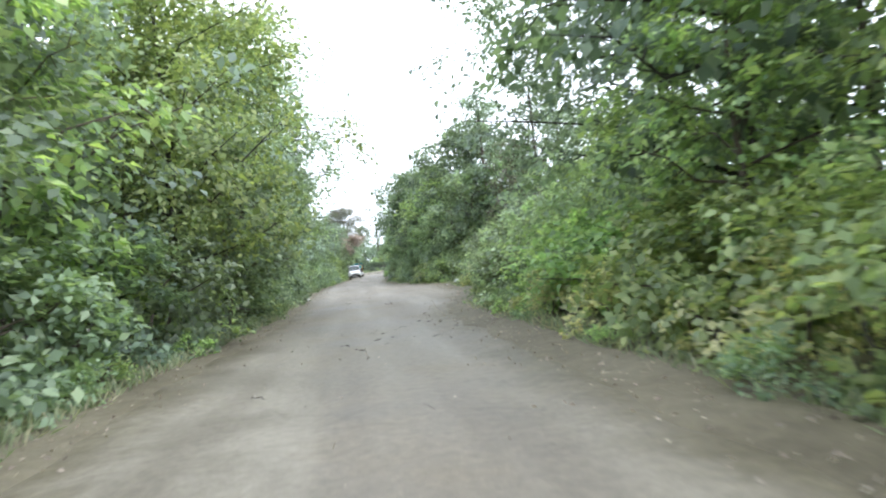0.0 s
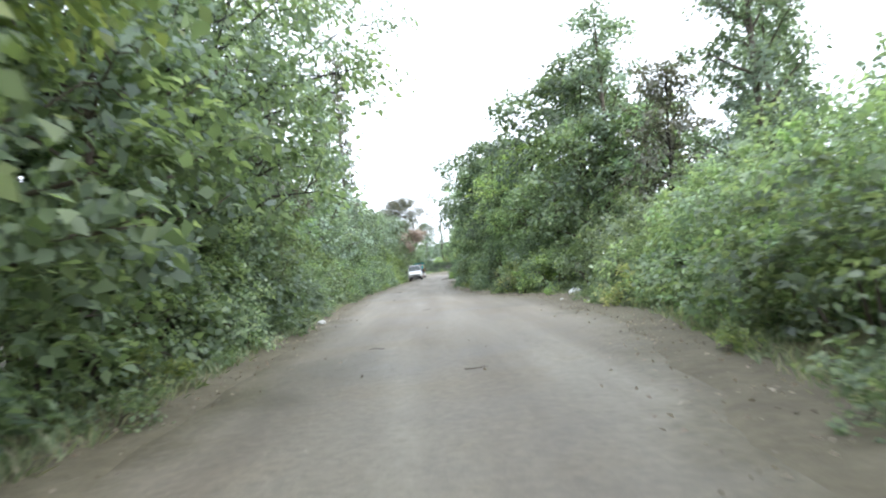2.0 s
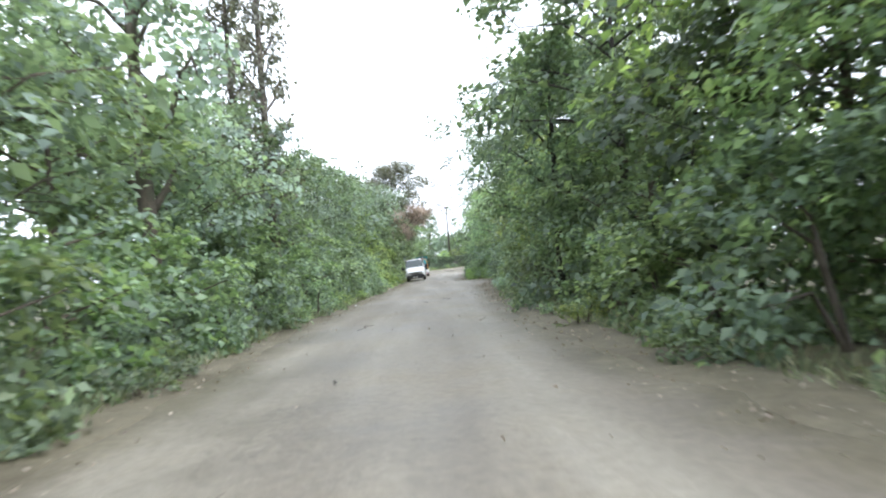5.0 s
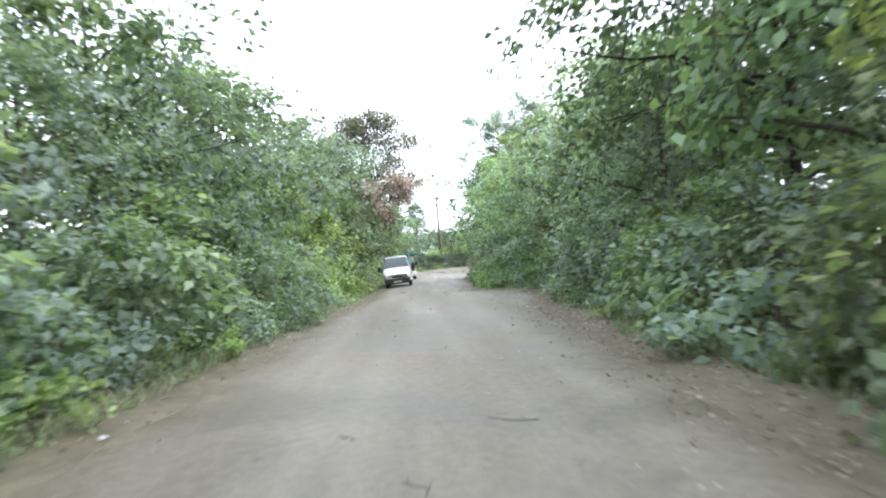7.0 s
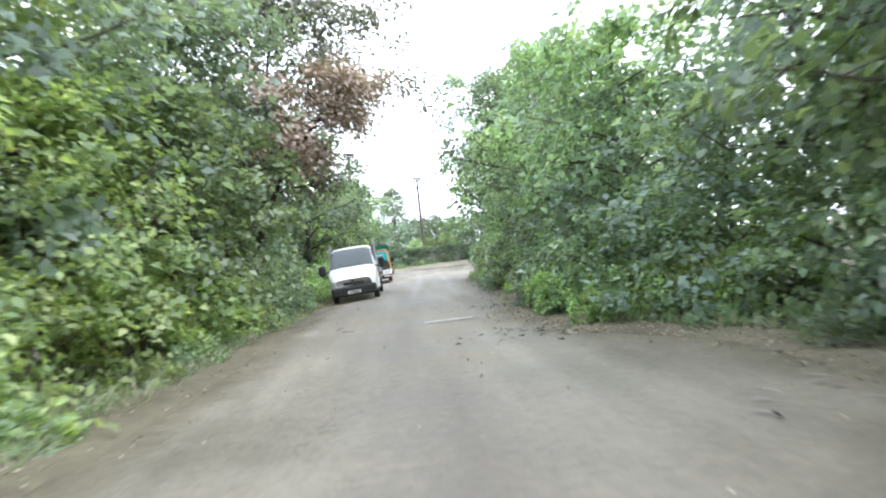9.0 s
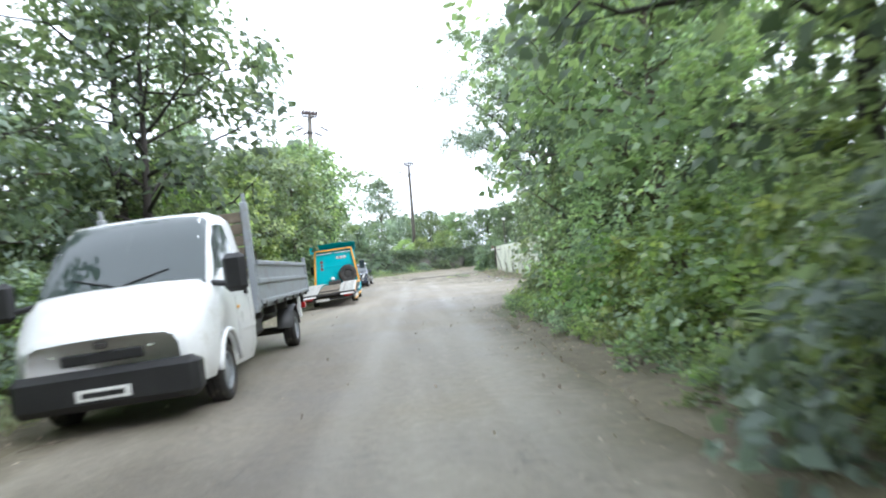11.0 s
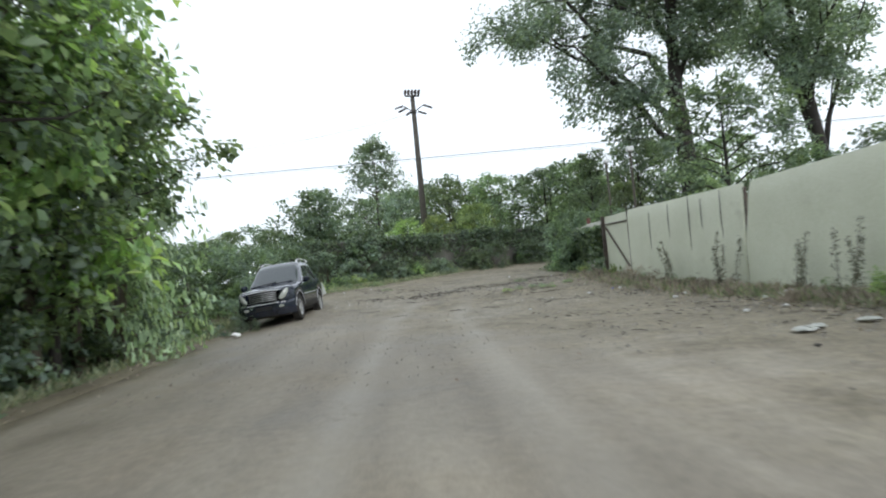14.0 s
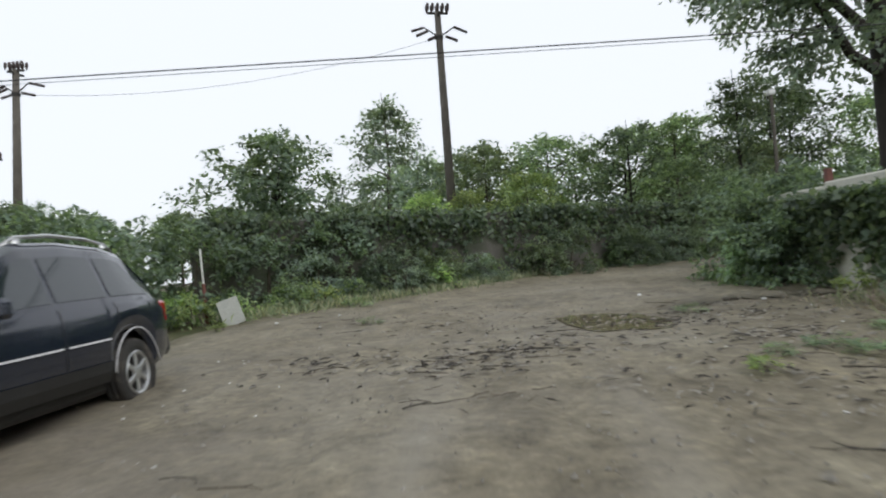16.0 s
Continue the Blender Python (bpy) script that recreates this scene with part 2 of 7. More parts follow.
    ls.new(b1.outputs[0], b2.inputs["Normal"])
    b3, rut_h = ns.new("ShaderNodeBump"), sums("MULTIPLY", ruts.outputs["Fac"], mask.outputs[0])
    b3.inputs["Strength"].default_value, b3.inputs["Distance"].default_value = 0.4, 0.08
    ls.new(rut_h, b3.inputs["Height"])
    ls.new(b3.outputs[0], b1.inputs["Normal"])
    ls.new(b2.outputs[0], p.inputs["Normal"])
    return m


def soil_material(name, stops, scale=0.6):
    m, ns, ls, p = nodes_of(name)
    pos = ns.new("ShaderNodeNewGeometry").outputs["Position"]
    big, mid, fine = noise_node(ns, ls, pos, scale, 6.0, 0.7), noise_node(ns, ls, pos, 5.0, 5.0, 0.7), noise_node(ns, ls, pos, 55.0, 3.0, 0.7)
    last = ramp_node(ns, ls, big.outputs["Fac"], stops).outputs[0]
    for n, amount in ((mid, 0.5), (fine, 0.45)):
        o = ns.new("ShaderNodeMixRGB")
        o.blend_type, o.inputs[0].default_value = "OVERLAY", amount
        ls.new(last, o.inputs[1])
        ls.new(n.outputs["Fac"], o.inputs[2])
        last = o.outputs[0]
    ls.new(last, p.inputs["Base Color"])
    p.inputs["Roughness"].default_value = 0.85
    b = ns.new("ShaderNodeBump")
    b.inputs["Strength"].default_value, b.inputs["Distance"].default_value = 0.6, 0.04
    ls.new(mid.outputs["Fac"], b.inputs["Height"])
    ls.new(b.outputs[0], p.inputs["Normal"])
    return m


def glass_material(name, tint, rough=0.04, clear=0.25, ior=1.6):
    m, _, _, p = nodes_of(name)
    p.inputs["Base Color"].default_value = (*tint, 1)
    p.inputs["Roughness"].default_value, p.inputs["IOR"].default_value = rough, ior
    p.inputs["Transmission Weight"].default_value = clear
    p.inputs["Coat Weight"].default_value, p.inputs["Coat Roughness"].default_value = 0.3, 0.03
    return m


ASPHALT = road_material()
SOIL = soil_material("leafy_soil", [(0.3, (0.07, 0.06, 0.035)), (0.5, (0.11, 0.1, 0.05)), (0.7, (0.06, 0.085, 0.03))])
DIRT = soil_material("bare_dirt", [(0.3, (0.092, 0.077, 0.048)), (0.5, (0.138, 0.118, 0.076)), (0.72, (0.185, 0.163, 0.112))], 0.5)
BARK = surface("grey_brown_bark", (0.075, 0.06, 0.045), (0.15, 0.125, 0.1), 3.0, 30.0, 0.85, bump=0.8, dirt=(0.07, 0.09, 0.05))
DARK_BARK = surface("dark_wet_bark", (0.02, 0.017, 0.014), (0.045, 0.038, 0.032), 3.0, 24.0, 0.8, bump=0.8)
LEAF_MID = leaf_material("mid_green_leaf", [(0.049, 0.117, 0.047), (0.075, 0.172, 0.061), (0.106, 0.228, 0.079), (0.174, 0.290, 0.097)])
LEAF_DARK = leaf_material("dark_green_leaf", [(0.034, 0.083, 0.047), (0.049, 0.117, 0.061), (0.075, 0.159, 0.079), (0.112, 0.207, 0.097)])
LEAF_FRESH = leaf_material("fresh_green_leaf", [(0.082, 0.165, 0.04), (0.12, 0.23, 0.05), (0.175, 0.3, 0.06), (0.27, 0.37, 0.075)], sat=0.64)
LEAF_GREY = leaf_material("grey_green_leaf", [(0.062, 0.124, 0.097), (0.093, 0.172, 0.133), (0.124, 0.221, 0.169), (0.174, 0.262, 0.205)])
LEAF_VINE = leaf_material("vine_leaf", [(0.075, 0.165, 0.07), (0.115, 0.23, 0.09), (0.16, 0.295, 0.12), (0.245, 0.37, 0.15)], 0.3)
LEAF_RUST = leaf_material("dead_red_brown_leaf", [(0.15, 0.078, 0.05), (0.21, 0.105, 0.065), (0.26, 0.135, 0.085), (0.16, 0.105, 0.062)], 0.7, 0.2, hue=(0.485, 0.52))
LEAF_DUSK = leaf_material("dull_brown_green_leaf", [(0.06, 0.066, 0.045), (0.085, 0.096, 0.06), (0.12, 0.118, 0.08), (0.085, 0.07, 0.05)], 0.55, 0.3, hue=(0.47, 0.51))
LEAF_YELLOW = leaf_material("yellowing_leaf", [(0.13, 0.19, 0.035), (0.22, 0.25, 0.04), (0.38, 0.31, 0.04), (0.1, 0.17, 0.035)], hue=(0.475, 0.51))
LEAF_DRY = leaf_material("fallen_dry_leaf", [(0.16, 0.1, 0.05), (0.24, 0.16, 0.09), (0.3, 0.23, 0.13), (0.12, 0.08, 0.045)], 0.8, 0.1, hue=(0.485, 0.515))
GRASS = leaf_material("grass_blade", [(0.06, 0.12, 0.025), (0.1, 0.17, 0.035), (0.16, 0.2, 0.06), (0.26, 0.23, 0.1)], 0.6, 0.3)
CAR_BLACK = surface("dark_blue_black_paint", (0.01, 0.014, 0.027), (0.014, 0.019, 0.034), 1.5, 60.0, 0.16, coat=0.5, bump=0.0, spread=0.05, dirt=(0.03, 0.029, 0.027), dirt_scale=1.6, dirt_at=0.62)
WHITE_PAINT = surface("white_van_paint", (0.74, 0.75, 0.75), (0.8, 0.8, 0.79), 1.0, 50.0, 0.3, coat=0.5, bump=0.0, spread=0.08, dirt=(0.5, 0.47, 0.41), dirt_scale=1.8, dirt_at=0.64)
TEAL = surface("turquoise_paint", (0.000, 0.324, 0.378), (0.007, 0.392, 0.446), 1.2, 50.0, 0.32, coat=0.5, bump=0.02, spread=0.08, dirt=(0.03, 0.2, 0.22), dirt_scale=1.5, dirt_at=0.62)
ORANGE = surface("orange_yellow_paint", (0.62, 0.3, 0.03), (0.7, 0.36, 0.05), 3.0, 40.0, 0.5, dirt=(0.35, 0.22, 0.1), dirt_scale=5.0)
BLACK_PLASTIC = surface("black_plastic", (0.012, 0.012, 0.013), (0.022, 0.022, 0.023), 4.0, 80.0, 0.5)
RUBBER = surface("tyre_rubber", (0.018, 0.017, 0.016), (0.04, 0.037, 0.033), 5.0, 60.0, 0.85, bump=0.4, dirt=(0.12, 0.1, 0.08), dirt_scale=6.0)
ALLOY = surface("alloy_silver", (0.5, 0.51, 0.52), (0.62, 0.62, 0.62), 6.0, 60.0, 0.35, metal=0.85, bump=0.03)
GREY_STEEL = surface("painted_grey_steel", (0.22, 0.24, 0.26), (0.3, 0.32, 0.335), 2.0, 40.0, 0.5, bump=0.1, dirt=(0.2, 0.17, 0.14), dirt_scale=3.0)
TREAD = surface("worn_tread_plate", (0.42, 0.42, 0.4), (0.56, 0.55, 0.52), 5.0, 60.0, 0.5, metal=0.3, bump=0.5, dirt=(0.2, 0.18, 0.15), dirt_scale=4.0)
RUST_BED = surface("brown_rusty_deck", (0.09, 0.075, 0.055), (0.15, 0.12, 0.085), 3.0, 40.0, 0.85, bump=0.4, dirt=(0.22, 0.18, 0.13), dirt_scale=4.0)
DARK_STEEL = surface("dark_chassis_steel", (0.02, 0.019, 0.018), (0.05, 0.045, 0.04), 4.0, 40.0, 0.75, bump=0.3)
BRIGHT_TRIM = surface("bright_silver_trim", (0.6, 0.61, 0.62), (0.7, 0.7, 0.71), 4.0, 50.0, 0.3, bump=0.0, spread=0.08)
CAR_GLASS = glass_material("dark_car_glass", (0.02, 0.028, 0.032), 0.05, 0.0, 1.55)
SCREEN_GLASS = glass_material("windscreen_glass", (0.03, 0.04, 0.043), 0.05, 0.0, 1.62)
PALE_GLASS = glass_material("van_glass", (0.05, 0.07, 0.07), 0.04, 0.3, 1.5)
LAMP_GLASS = surface("cloudy_lamp_glass", (0.3, 0.32, 0.29), (0.46, 0.47, 0.42), 14.0, 60.0, 0.15, coat=1.0, bump=0.0)
RED_LENS = surface("red_lamp_lens", (0.3, 0.01, 0.01), (0.42, 0.02, 0.02), 8.0, 60.0, 0.2, coat=1.0, bump=0.0)
PLATE_WHITE = surface("white_plate", (0.7, 0.7, 0.68), (0.78, 0.78, 0.76), 5.0, 60.0, 0.4, bump=0.0)
FENCE_WHITE = surface("weathered_white_sheet", (0.58, 0.6, 0.46), (0.65, 0.67, 0.53), 0.8, 30.0, 0.55, bump=0.08, dirt=(0.42, 0.42, 0.32), dirt_scale=0.9, dirt_at=0.66, vary=0.03)
WALL_WHITE = surface("grey_white_concrete", (0.54, 0.53, 0.46), (0.64, 0.63, 0.555), 0.7, 30.0, 0.8, bump=0.25, dirt=(0.3, 0.28, 0.24), dirt_scale=1.0, dirt_at=0.6)
GATE_SHEET = surface("grey_gate_sheet", (0.49, 0.47, 0.42), (0.57, 0.55, 0.5), 1.2, 30.0, 0.65, bump=0.15, dirt=(0.36, 0.33, 0.28), dirt_scale=1.6)
GATE_FRAME = surface("rusty_brown_frame", (0.07, 0.055, 0.045), (0.115, 0.09, 0.072), 5.0, 50.0, 0.8, bump=0.4)
CONCRETE = surface("pole_concrete", (0.085, 0.075, 0.062), (0.135, 0.12, 0.1), 2.0, 30.0, 0.85, bump=0.4, dirt=(0.1, 0.09, 0.075), dirt_scale=3.0)
INSULATOR = surface("brown_glazed_insulator", (0.03, 0.02, 0.018), (0.06, 0.035, 0.03), 6.0, 50.0, 0.3, bump=0.0)
CABLE = surface("black_cable", (0.02, 0.02, 0.02), (0.04, 0.04, 0.04), 5.0, 50.0, 0.6, bump=0.0)
OLD_WALL = surface("old_dark_wall", (0.085, 0.08, 0.07), (0.155, 0.145, 0.128), 0.9, 20.0, 0.9, bump=0.5, dirt=(0.06, 0.08, 0.04), dirt_scale=1.4, dirt_at=0.5)
PAPER = surface("white_litter", (0.62, 0.62, 0.6), (0.75, 0.75, 0.74), 8.0, 60.0, 0.6, vary=0.2)
BLUE_PLASTIC = surface("blue_plastic", (0.03, 0.06, 0.4), (0.05, 0.09, 0.5), 6.0, 50.0, 0.4)
RED_PAINT = surface("faded_red_paint", (0.13, 0.05, 0.04), (0.19, 0.075, 0.058), 5.0, 50.0, 0.6)
BOARD = surface("pale_board", (0.36, 0.37, 0.34), (0.46, 0.47, 0.43), 3.0, 40.0, 0.7, dirt=(0.25, 0.24, 0.2), dirt_scale=3.0)
BLUE_SPRAY = surface("blue_spray_paint", (0.12, 0.13, 0.4), (0.2, 0.21, 0.48), 6.0, 60.0, 0.7)
STONE = surface("pale_stone", (0.13, 0.12, 0.1), (0.36, 0.34, 0.3), 1.7, 30.0, 0.85)
PAINT_LINE = surface("worn_white_road_paint", (0.5, 0.5, 0.48), (0.66, 0.66, 0.63), 3.0, 40.0, 0.6, dirt=(0.2, 0.178, 0.145), dirt_scale=7.0, dirt_at=0.47)


def puddle_material():
    m, ns, ls, p = nodes_of("muddy_water")
    p.inputs["Base Color"].default_value = (0.2, 0.175, 0.1, 1)
    p.inputs["Roughness"].default_value, p.inputs["IOR"].default_value = 0.05, 1.33
    vec = ns.new("ShaderNodeTexCoord").outputs["Object"]
    n, b = noise_node(ns, ls, vec, 6.0), ns.new("ShaderNodeBump")
    b.inputs["Strength"].default_value = 0.03
    ls.new(n.outputs["Fac"], b.inputs["Height"])
    ls.new(b.outputs[0], p.inputs["Normal"])
    return m


PUDDLE = puddle_material()


# ---- building helpers ----
def mesh_of(name, verts, faces, material, smooth=False):
    me = bpy.data.meshes.new(name)
    me.from_pydata([tuple(v) for v in verts], [], faces)
    me.materials.append(material)
    if smooth:
        me.polygons.foreach_set("use_smooth", [True] * len(me.polygons))
    me.update()
    return me


class Geo:
    """Collects vertices and faces of one part."""

    def __init__(self):
        self.v, self.f = [], []

    def add(self, verts, faces):
        n = len(self.v)
        self.v += [tuple(v) for v in verts]
        self.f += [tuple(i + n for i in f) for f in faces]
        return self

    def box(self, x0, x1, y0, y1, z0, z1, c=0.01, m=None):
        """A box with chamfered edges."""
        x0, x1, y0, y1, z0, z1 = min(x0, x1), max(x0, x1), min(y0, y1), max(y0, y1), min(z0, z1), max(z0, z1)
        c = min(c, 0.45 * min(x1 - x0, y1 - y0, z1 - z0))
        lo, hi = (x0, y0, z0), (x1, y1, z1)
        vs, at = [], {}
        for axis in range(3):
            for corner in range(8):
                bits = [(corner >> k) & 1 for k in range(3)]
                q = [(hi[k] if bits[k] else lo[k]) if k == axis else (hi[k] - c if bits[k] else lo[k] + c) for k in range(3)]
                at[axis, tuple(bits)] = len(vs)
                vs.append(Vector(q))
        fs = []
        for axis in range(3):
            a, b = [k for k in range(3) if k != axis]
            for side in (0, 1):
                ring = []
                for s, t in ((0, 0), (1, 0), (1, 1), (0, 1)):
                    bits = [0, 0, 0]
                    bits[axis], bits[a], bits[b] = side, s, t
                    ring.append(at[axis, tuple(bits)])
                fs.append(ring if (side == 1) != (axis == 1) else ring[::-1])
        for axis in range(3):
            a, b = [k for k in range(3) if k != axis]
            for s in (0, 1):
                for t in (0, 1):
                    lo_b, hi_b = [0, 0, 0], [0, 0, 0]
                    for bb, e in ((lo_b, 0), (hi_b, 1)):
                        bb[axis], bb[a], bb[b] = e, s, t
                    ring = [at[a, tuple(lo_b)], at[a, tuple(hi_b)], at[b, tuple(hi_b)], at[b, tuple(lo_b)]]
                    fs.append(ring)
        for corner in range(8):
            bits = tuple((corner >> k) & 1 for k in range(3))
            fs.append([at[0, bits], at[1, bits], at[2, bits]])
        if m is not None:
            vs = [m @ v for v in vs]
        return self.add(vs, fs)

    def tube(self, pts, radii, n=8, caps=True):
        pts = [Vector(p) for p in pts]
        radii = radii if hasattr(radii, "__len__") else [radii] * len(pts)
        vs, fs, side = [], [], None
        for i, (p, r) in enumerate(zip(pts, radii)):
            d = (pts[min(i + 1, len(pts) - 1)] - pts[max(i - 1, 0)]).normalized()
            if side is None:
                side = d.orthogonal().normalized()
            side = (side - d * side.dot(d)).normalized()
            up = d.cross(side)
            vs += [p + r * (math.cos(a) * side + math.sin(a) * up) for a in (2 * math.pi * k / n for k in range(n))]
        for i in range(len(pts) - 1):
            for k in range(n):
                fs.append((i * n + k, i * n + (k + 1) % n, (i + 1) * n + (k + 1) % n, (i + 1) * n + k))
        if caps:
            fs += [tuple(range(n))[::-1], tuple(range((len(pts) - 1) * n, len(pts) * n))]
        return self.add(vs, fs)

    def lathe(self, profile, n=24, axis="x", at=(0, 0, 0)):
        """Turns (radius, along) round an axis through at."""
        vs, fs = [], []
        for r, a in profile:
            for k in range(n):
                c, s = r * math.cos(2 * math.pi * k / n), r * math.sin(2 * math.pi * k / n)
                vs.append(Vector(at) + (Vector((a, c, s)) if axis == "x" else Vector((c, s, a)) if axis == "z" else Vector((c, a, s))))
        for i in range(len(profile) - 1):
            for k in range(n):
                fs.append((i * n + k, i * n + (k + 1) % n, (i + 1) * n + (k + 1) % n, (i + 1) * n + k))
        return self.add(vs, fs)

    def grid(self, rows):
        w = len(rows[0])
        return self.add([p for r in rows for p in r], [(i * w + k, i * w + k + 1, (i + 1) * w + k + 1, (i + 1) * w + k) for i in range(len(rows) - 1) for k in range(w - 1)])


def thing(name, label, category, group="", m=None, kind=""):
    ob = new(name)
    ob.empty_display_size = 0.2
    if m is not None:
        ob.matrix_basis = m
    return tagged(ob, label, category, group, kind)


def part(name, geo, material, parent, label="", smooth=False):
    ob = new(name, mesh_of(name, geo.v, geo.f, material, smooth))
    ob.parent = parent
    return tagged(ob, label)


def solid(name, geo, material, label, category, group="", kind="", smooth=False, m=None):
    """A thing of a single mesh."""
    ob = new(name, mesh_of(name, geo.v, geo.f, material, smooth))
    if m is not None:
        ob.matrix_basis = m
    return tagged(ob, label, category, group, kind)


def curve_of(stops):
    ys, vs = [s[0] for s in stops], [s[1] for s in stops]
    return lambda y: float(np.interp(y, ys, vs))


# ---- the lie of the land ----
edge_l = curve_of([(-60, -3.0), (0, -3.0), (10, -2.9), (20, -2.35), (33, -2.6), (45, -2.9), (58, -2.9), (68, -2.2), (80, -1.9), (90, -1.3), (105, -1.2), (118, -1.1), (135, -0.9), (145, -0.4), (152, -0.2), (157.5, 0.3)])
edge_r = curve_of([(-60, 2.6), (0, 2.5), (17, 2.4), (21, 3.3), (27, 4.5), (38, 5.1), (41.5, 4.1), (46, 3.2), (55, 2.8), (65, 3.2), (75, 3.9), (79, 4.3), (84, 5.6), (88.5, 5.5), (91, 4.3), (94, 4.0), (100, 4.7), (112, 5.2), (118, 5.6), (124, 8.0), (129, 10.4), (133, 12.2), (156, 12.3)])


lane = curve_of([(-60, 0.0), (0, 0.1), (30, 0.4), (60, 0.6), (80, 1.2), (105, 2.95), (120, 3.9), (132, 4.6), (146, 5.1), (158, 6.8)])
fall_from = curve_of([(92, -4.0), (99, 0.6), (108, 0.8), (130, 1.5), (151, 1.75), (158, 1.5), (163, -4.0)])


def ground_z(x, y):
    """Level, falling off to the edge where the cars stand, rising gently behind them."""
    rise = 0.045 * max(0.0, y - 149.0)
    rise = rise if rise < 0.8 else 0.8 + 0.25 * math.tanh((rise - 0.8) / 0.5)
    rise *= 1.0 if y < 260 else math.exp(-(y - 260) / 200)
    if 92 < y < 163:
        rise -= min(0.22, 0.07 * max(0.0, fall_from(y) - x))
    d = ((x - 7.6) / 1.7) ** 2 + ((y - 155.0) / 2.6) ** 2
    if d < 4:
        f = 1.0 if d < 0.5 else max(0.0, 1 - (d - 0.5) / 2.5)
        rise = rise * (1 - f) + (0.27 - 0.045) * f
    return rise


# ---- ground and road ----
def ground():
    xs = [-2500, -900, -300, -120, -60, -40, -30] + [x * 1.5 for x in range(-14, 29)] + [50, 70, 120, 300, 900, 2500]
    ys = [-2500, -900, -300, -120, -60] + [y * 2.0 for y in range(-20, 110)] + [240, 280, 340, 500, 900, 2500]
    geo = Geo()
    rows = []
    for y in ys:
        row = []
        for x in xs:
            z = ground_z(x, y) - (0.13 if (edge_l(y) + 0.3 < x < edge_r(y) - 0.3 and y < 157) or (157 <= y < 164 and 1.4 * (y - 156) < x < 12) else 0.03)
            if abs(x) < 60 and -60 < y < 230:
                off = max(edge_l(y) - x, x - edge_r(y), 0) if y < 157 else 2.0
                z += min(off, 2.0) * 0.05 * noise.noise((x * 0.4, y * 0.4, 0)) + (0.05 * min(off, 1.2) if y < 120 else 0)
            row.append((x, y, z))
        rows.append(row)
    geo.grid(rows)
    return solid("ground", geo, SOIL, "damp brown soil with leaf litter and weeds", "ground", kind="structure", smooth=True)


def road():
    rows = []
    for i in range(-60, 157 * 2):
        y = i * 0.5
        rows.append(((edge_l(y), y), (edge_r(y), y)))
    rows += [((0.4, 157.8), (12.4, 156.0)), ((1.3, 159.2), (12.7, 157.2)), ((2.5, 160.6), (13.1, 158.6)), ((4.2, 162.0), (13.6, 160.0)), ((6, 164.0), (14.4, 161.0)),
             ((8.5, 166.2), (15.4, 161.8)), ((11, 167.6), (17, 162.3)), ((16, 168.2), (20, 162.6)), ((24, 168.4), (26, 162.8)), ((40, 168.6), (40, 163.0))]
    geo, out, n = Geo(), [], 44
    for i, ((xa, ya), (xb, yb)) in enumerate(rows):
        j1, j2 = 0.28 * noise.noise((ya * 0.55, 3, 0)) + 0.12 * noise.noise((ya * 1.9, 5, 0)), 0.3 * noise.noise((yb * 0.5, 9, 0)) + 0.12 * noise.noise((yb * 2.1, 11, 0))
        line = []
        for k in range(n + 1):
            u = k / n
            x, y = (xa + j1) * (1 - u) + (xb + j2) * u, ya * (1 - u) + yb * u
            calm = min(1.0, max(0.0, (((x - 7.9) / 1.5) ** 2 + ((y - 155.6) / 2.2) ** 2 - 0.55) / 1.2))
            z = ground_z(x, y) + 0.012 + calm * (0.035 * noise.noise((x * 0.6, y * 0.25, 2)) * min(1, 4 * u * (1 - u)) + (0.05 * min(1, max(0, (y - 138) / 8)) + 0.012) * noise.noise((x * 1.9, y * 1.1, 7)) + 0.02 * min(1, max(0, (y - 138) / 8)) * noise.noise((x * 5, y * 3, 9)))
            line.append((x, y, z - (0.07 if k in (0, n) else 0.0)))
        out.append(line)
    geo.grid(out)
    dust = [max(0.0, 1.0 - min(math.dist(p[:2], line[0][:2]), math.dist(p[:2], line[-1][:2])) / 1.1) for line in out for p in line]
    ob = solid("road", geo, ASPHALT, "worn grey-beige asphalt road, dusty tracks with painted sheen, damp patches", "road", kind="structure", smooth=True)
    ob.data.attributes.new("dust", "FLOAT", "POINT").data.foreach_set("value", dust)
    # mask for the painted sheen: two bands either side of the lane's middle
    track = []
    for line in out:
        for x, y, z in line:
            off = abs(abs(x - lane(y) - 0.1 * noise.noise((y * 0.2, 31, 0))) - 0.82)
            track.append(max(0.0, 1.0 - off / 0.42) * min(1.0, max(0.25, (y - 95) / 20)) * max(0.0, min(1.0, (157 - y) / 8)))
    ob.data.attributes.new("track", "FLOAT", "POINT").data.foreach_set("value", track)
    return ob


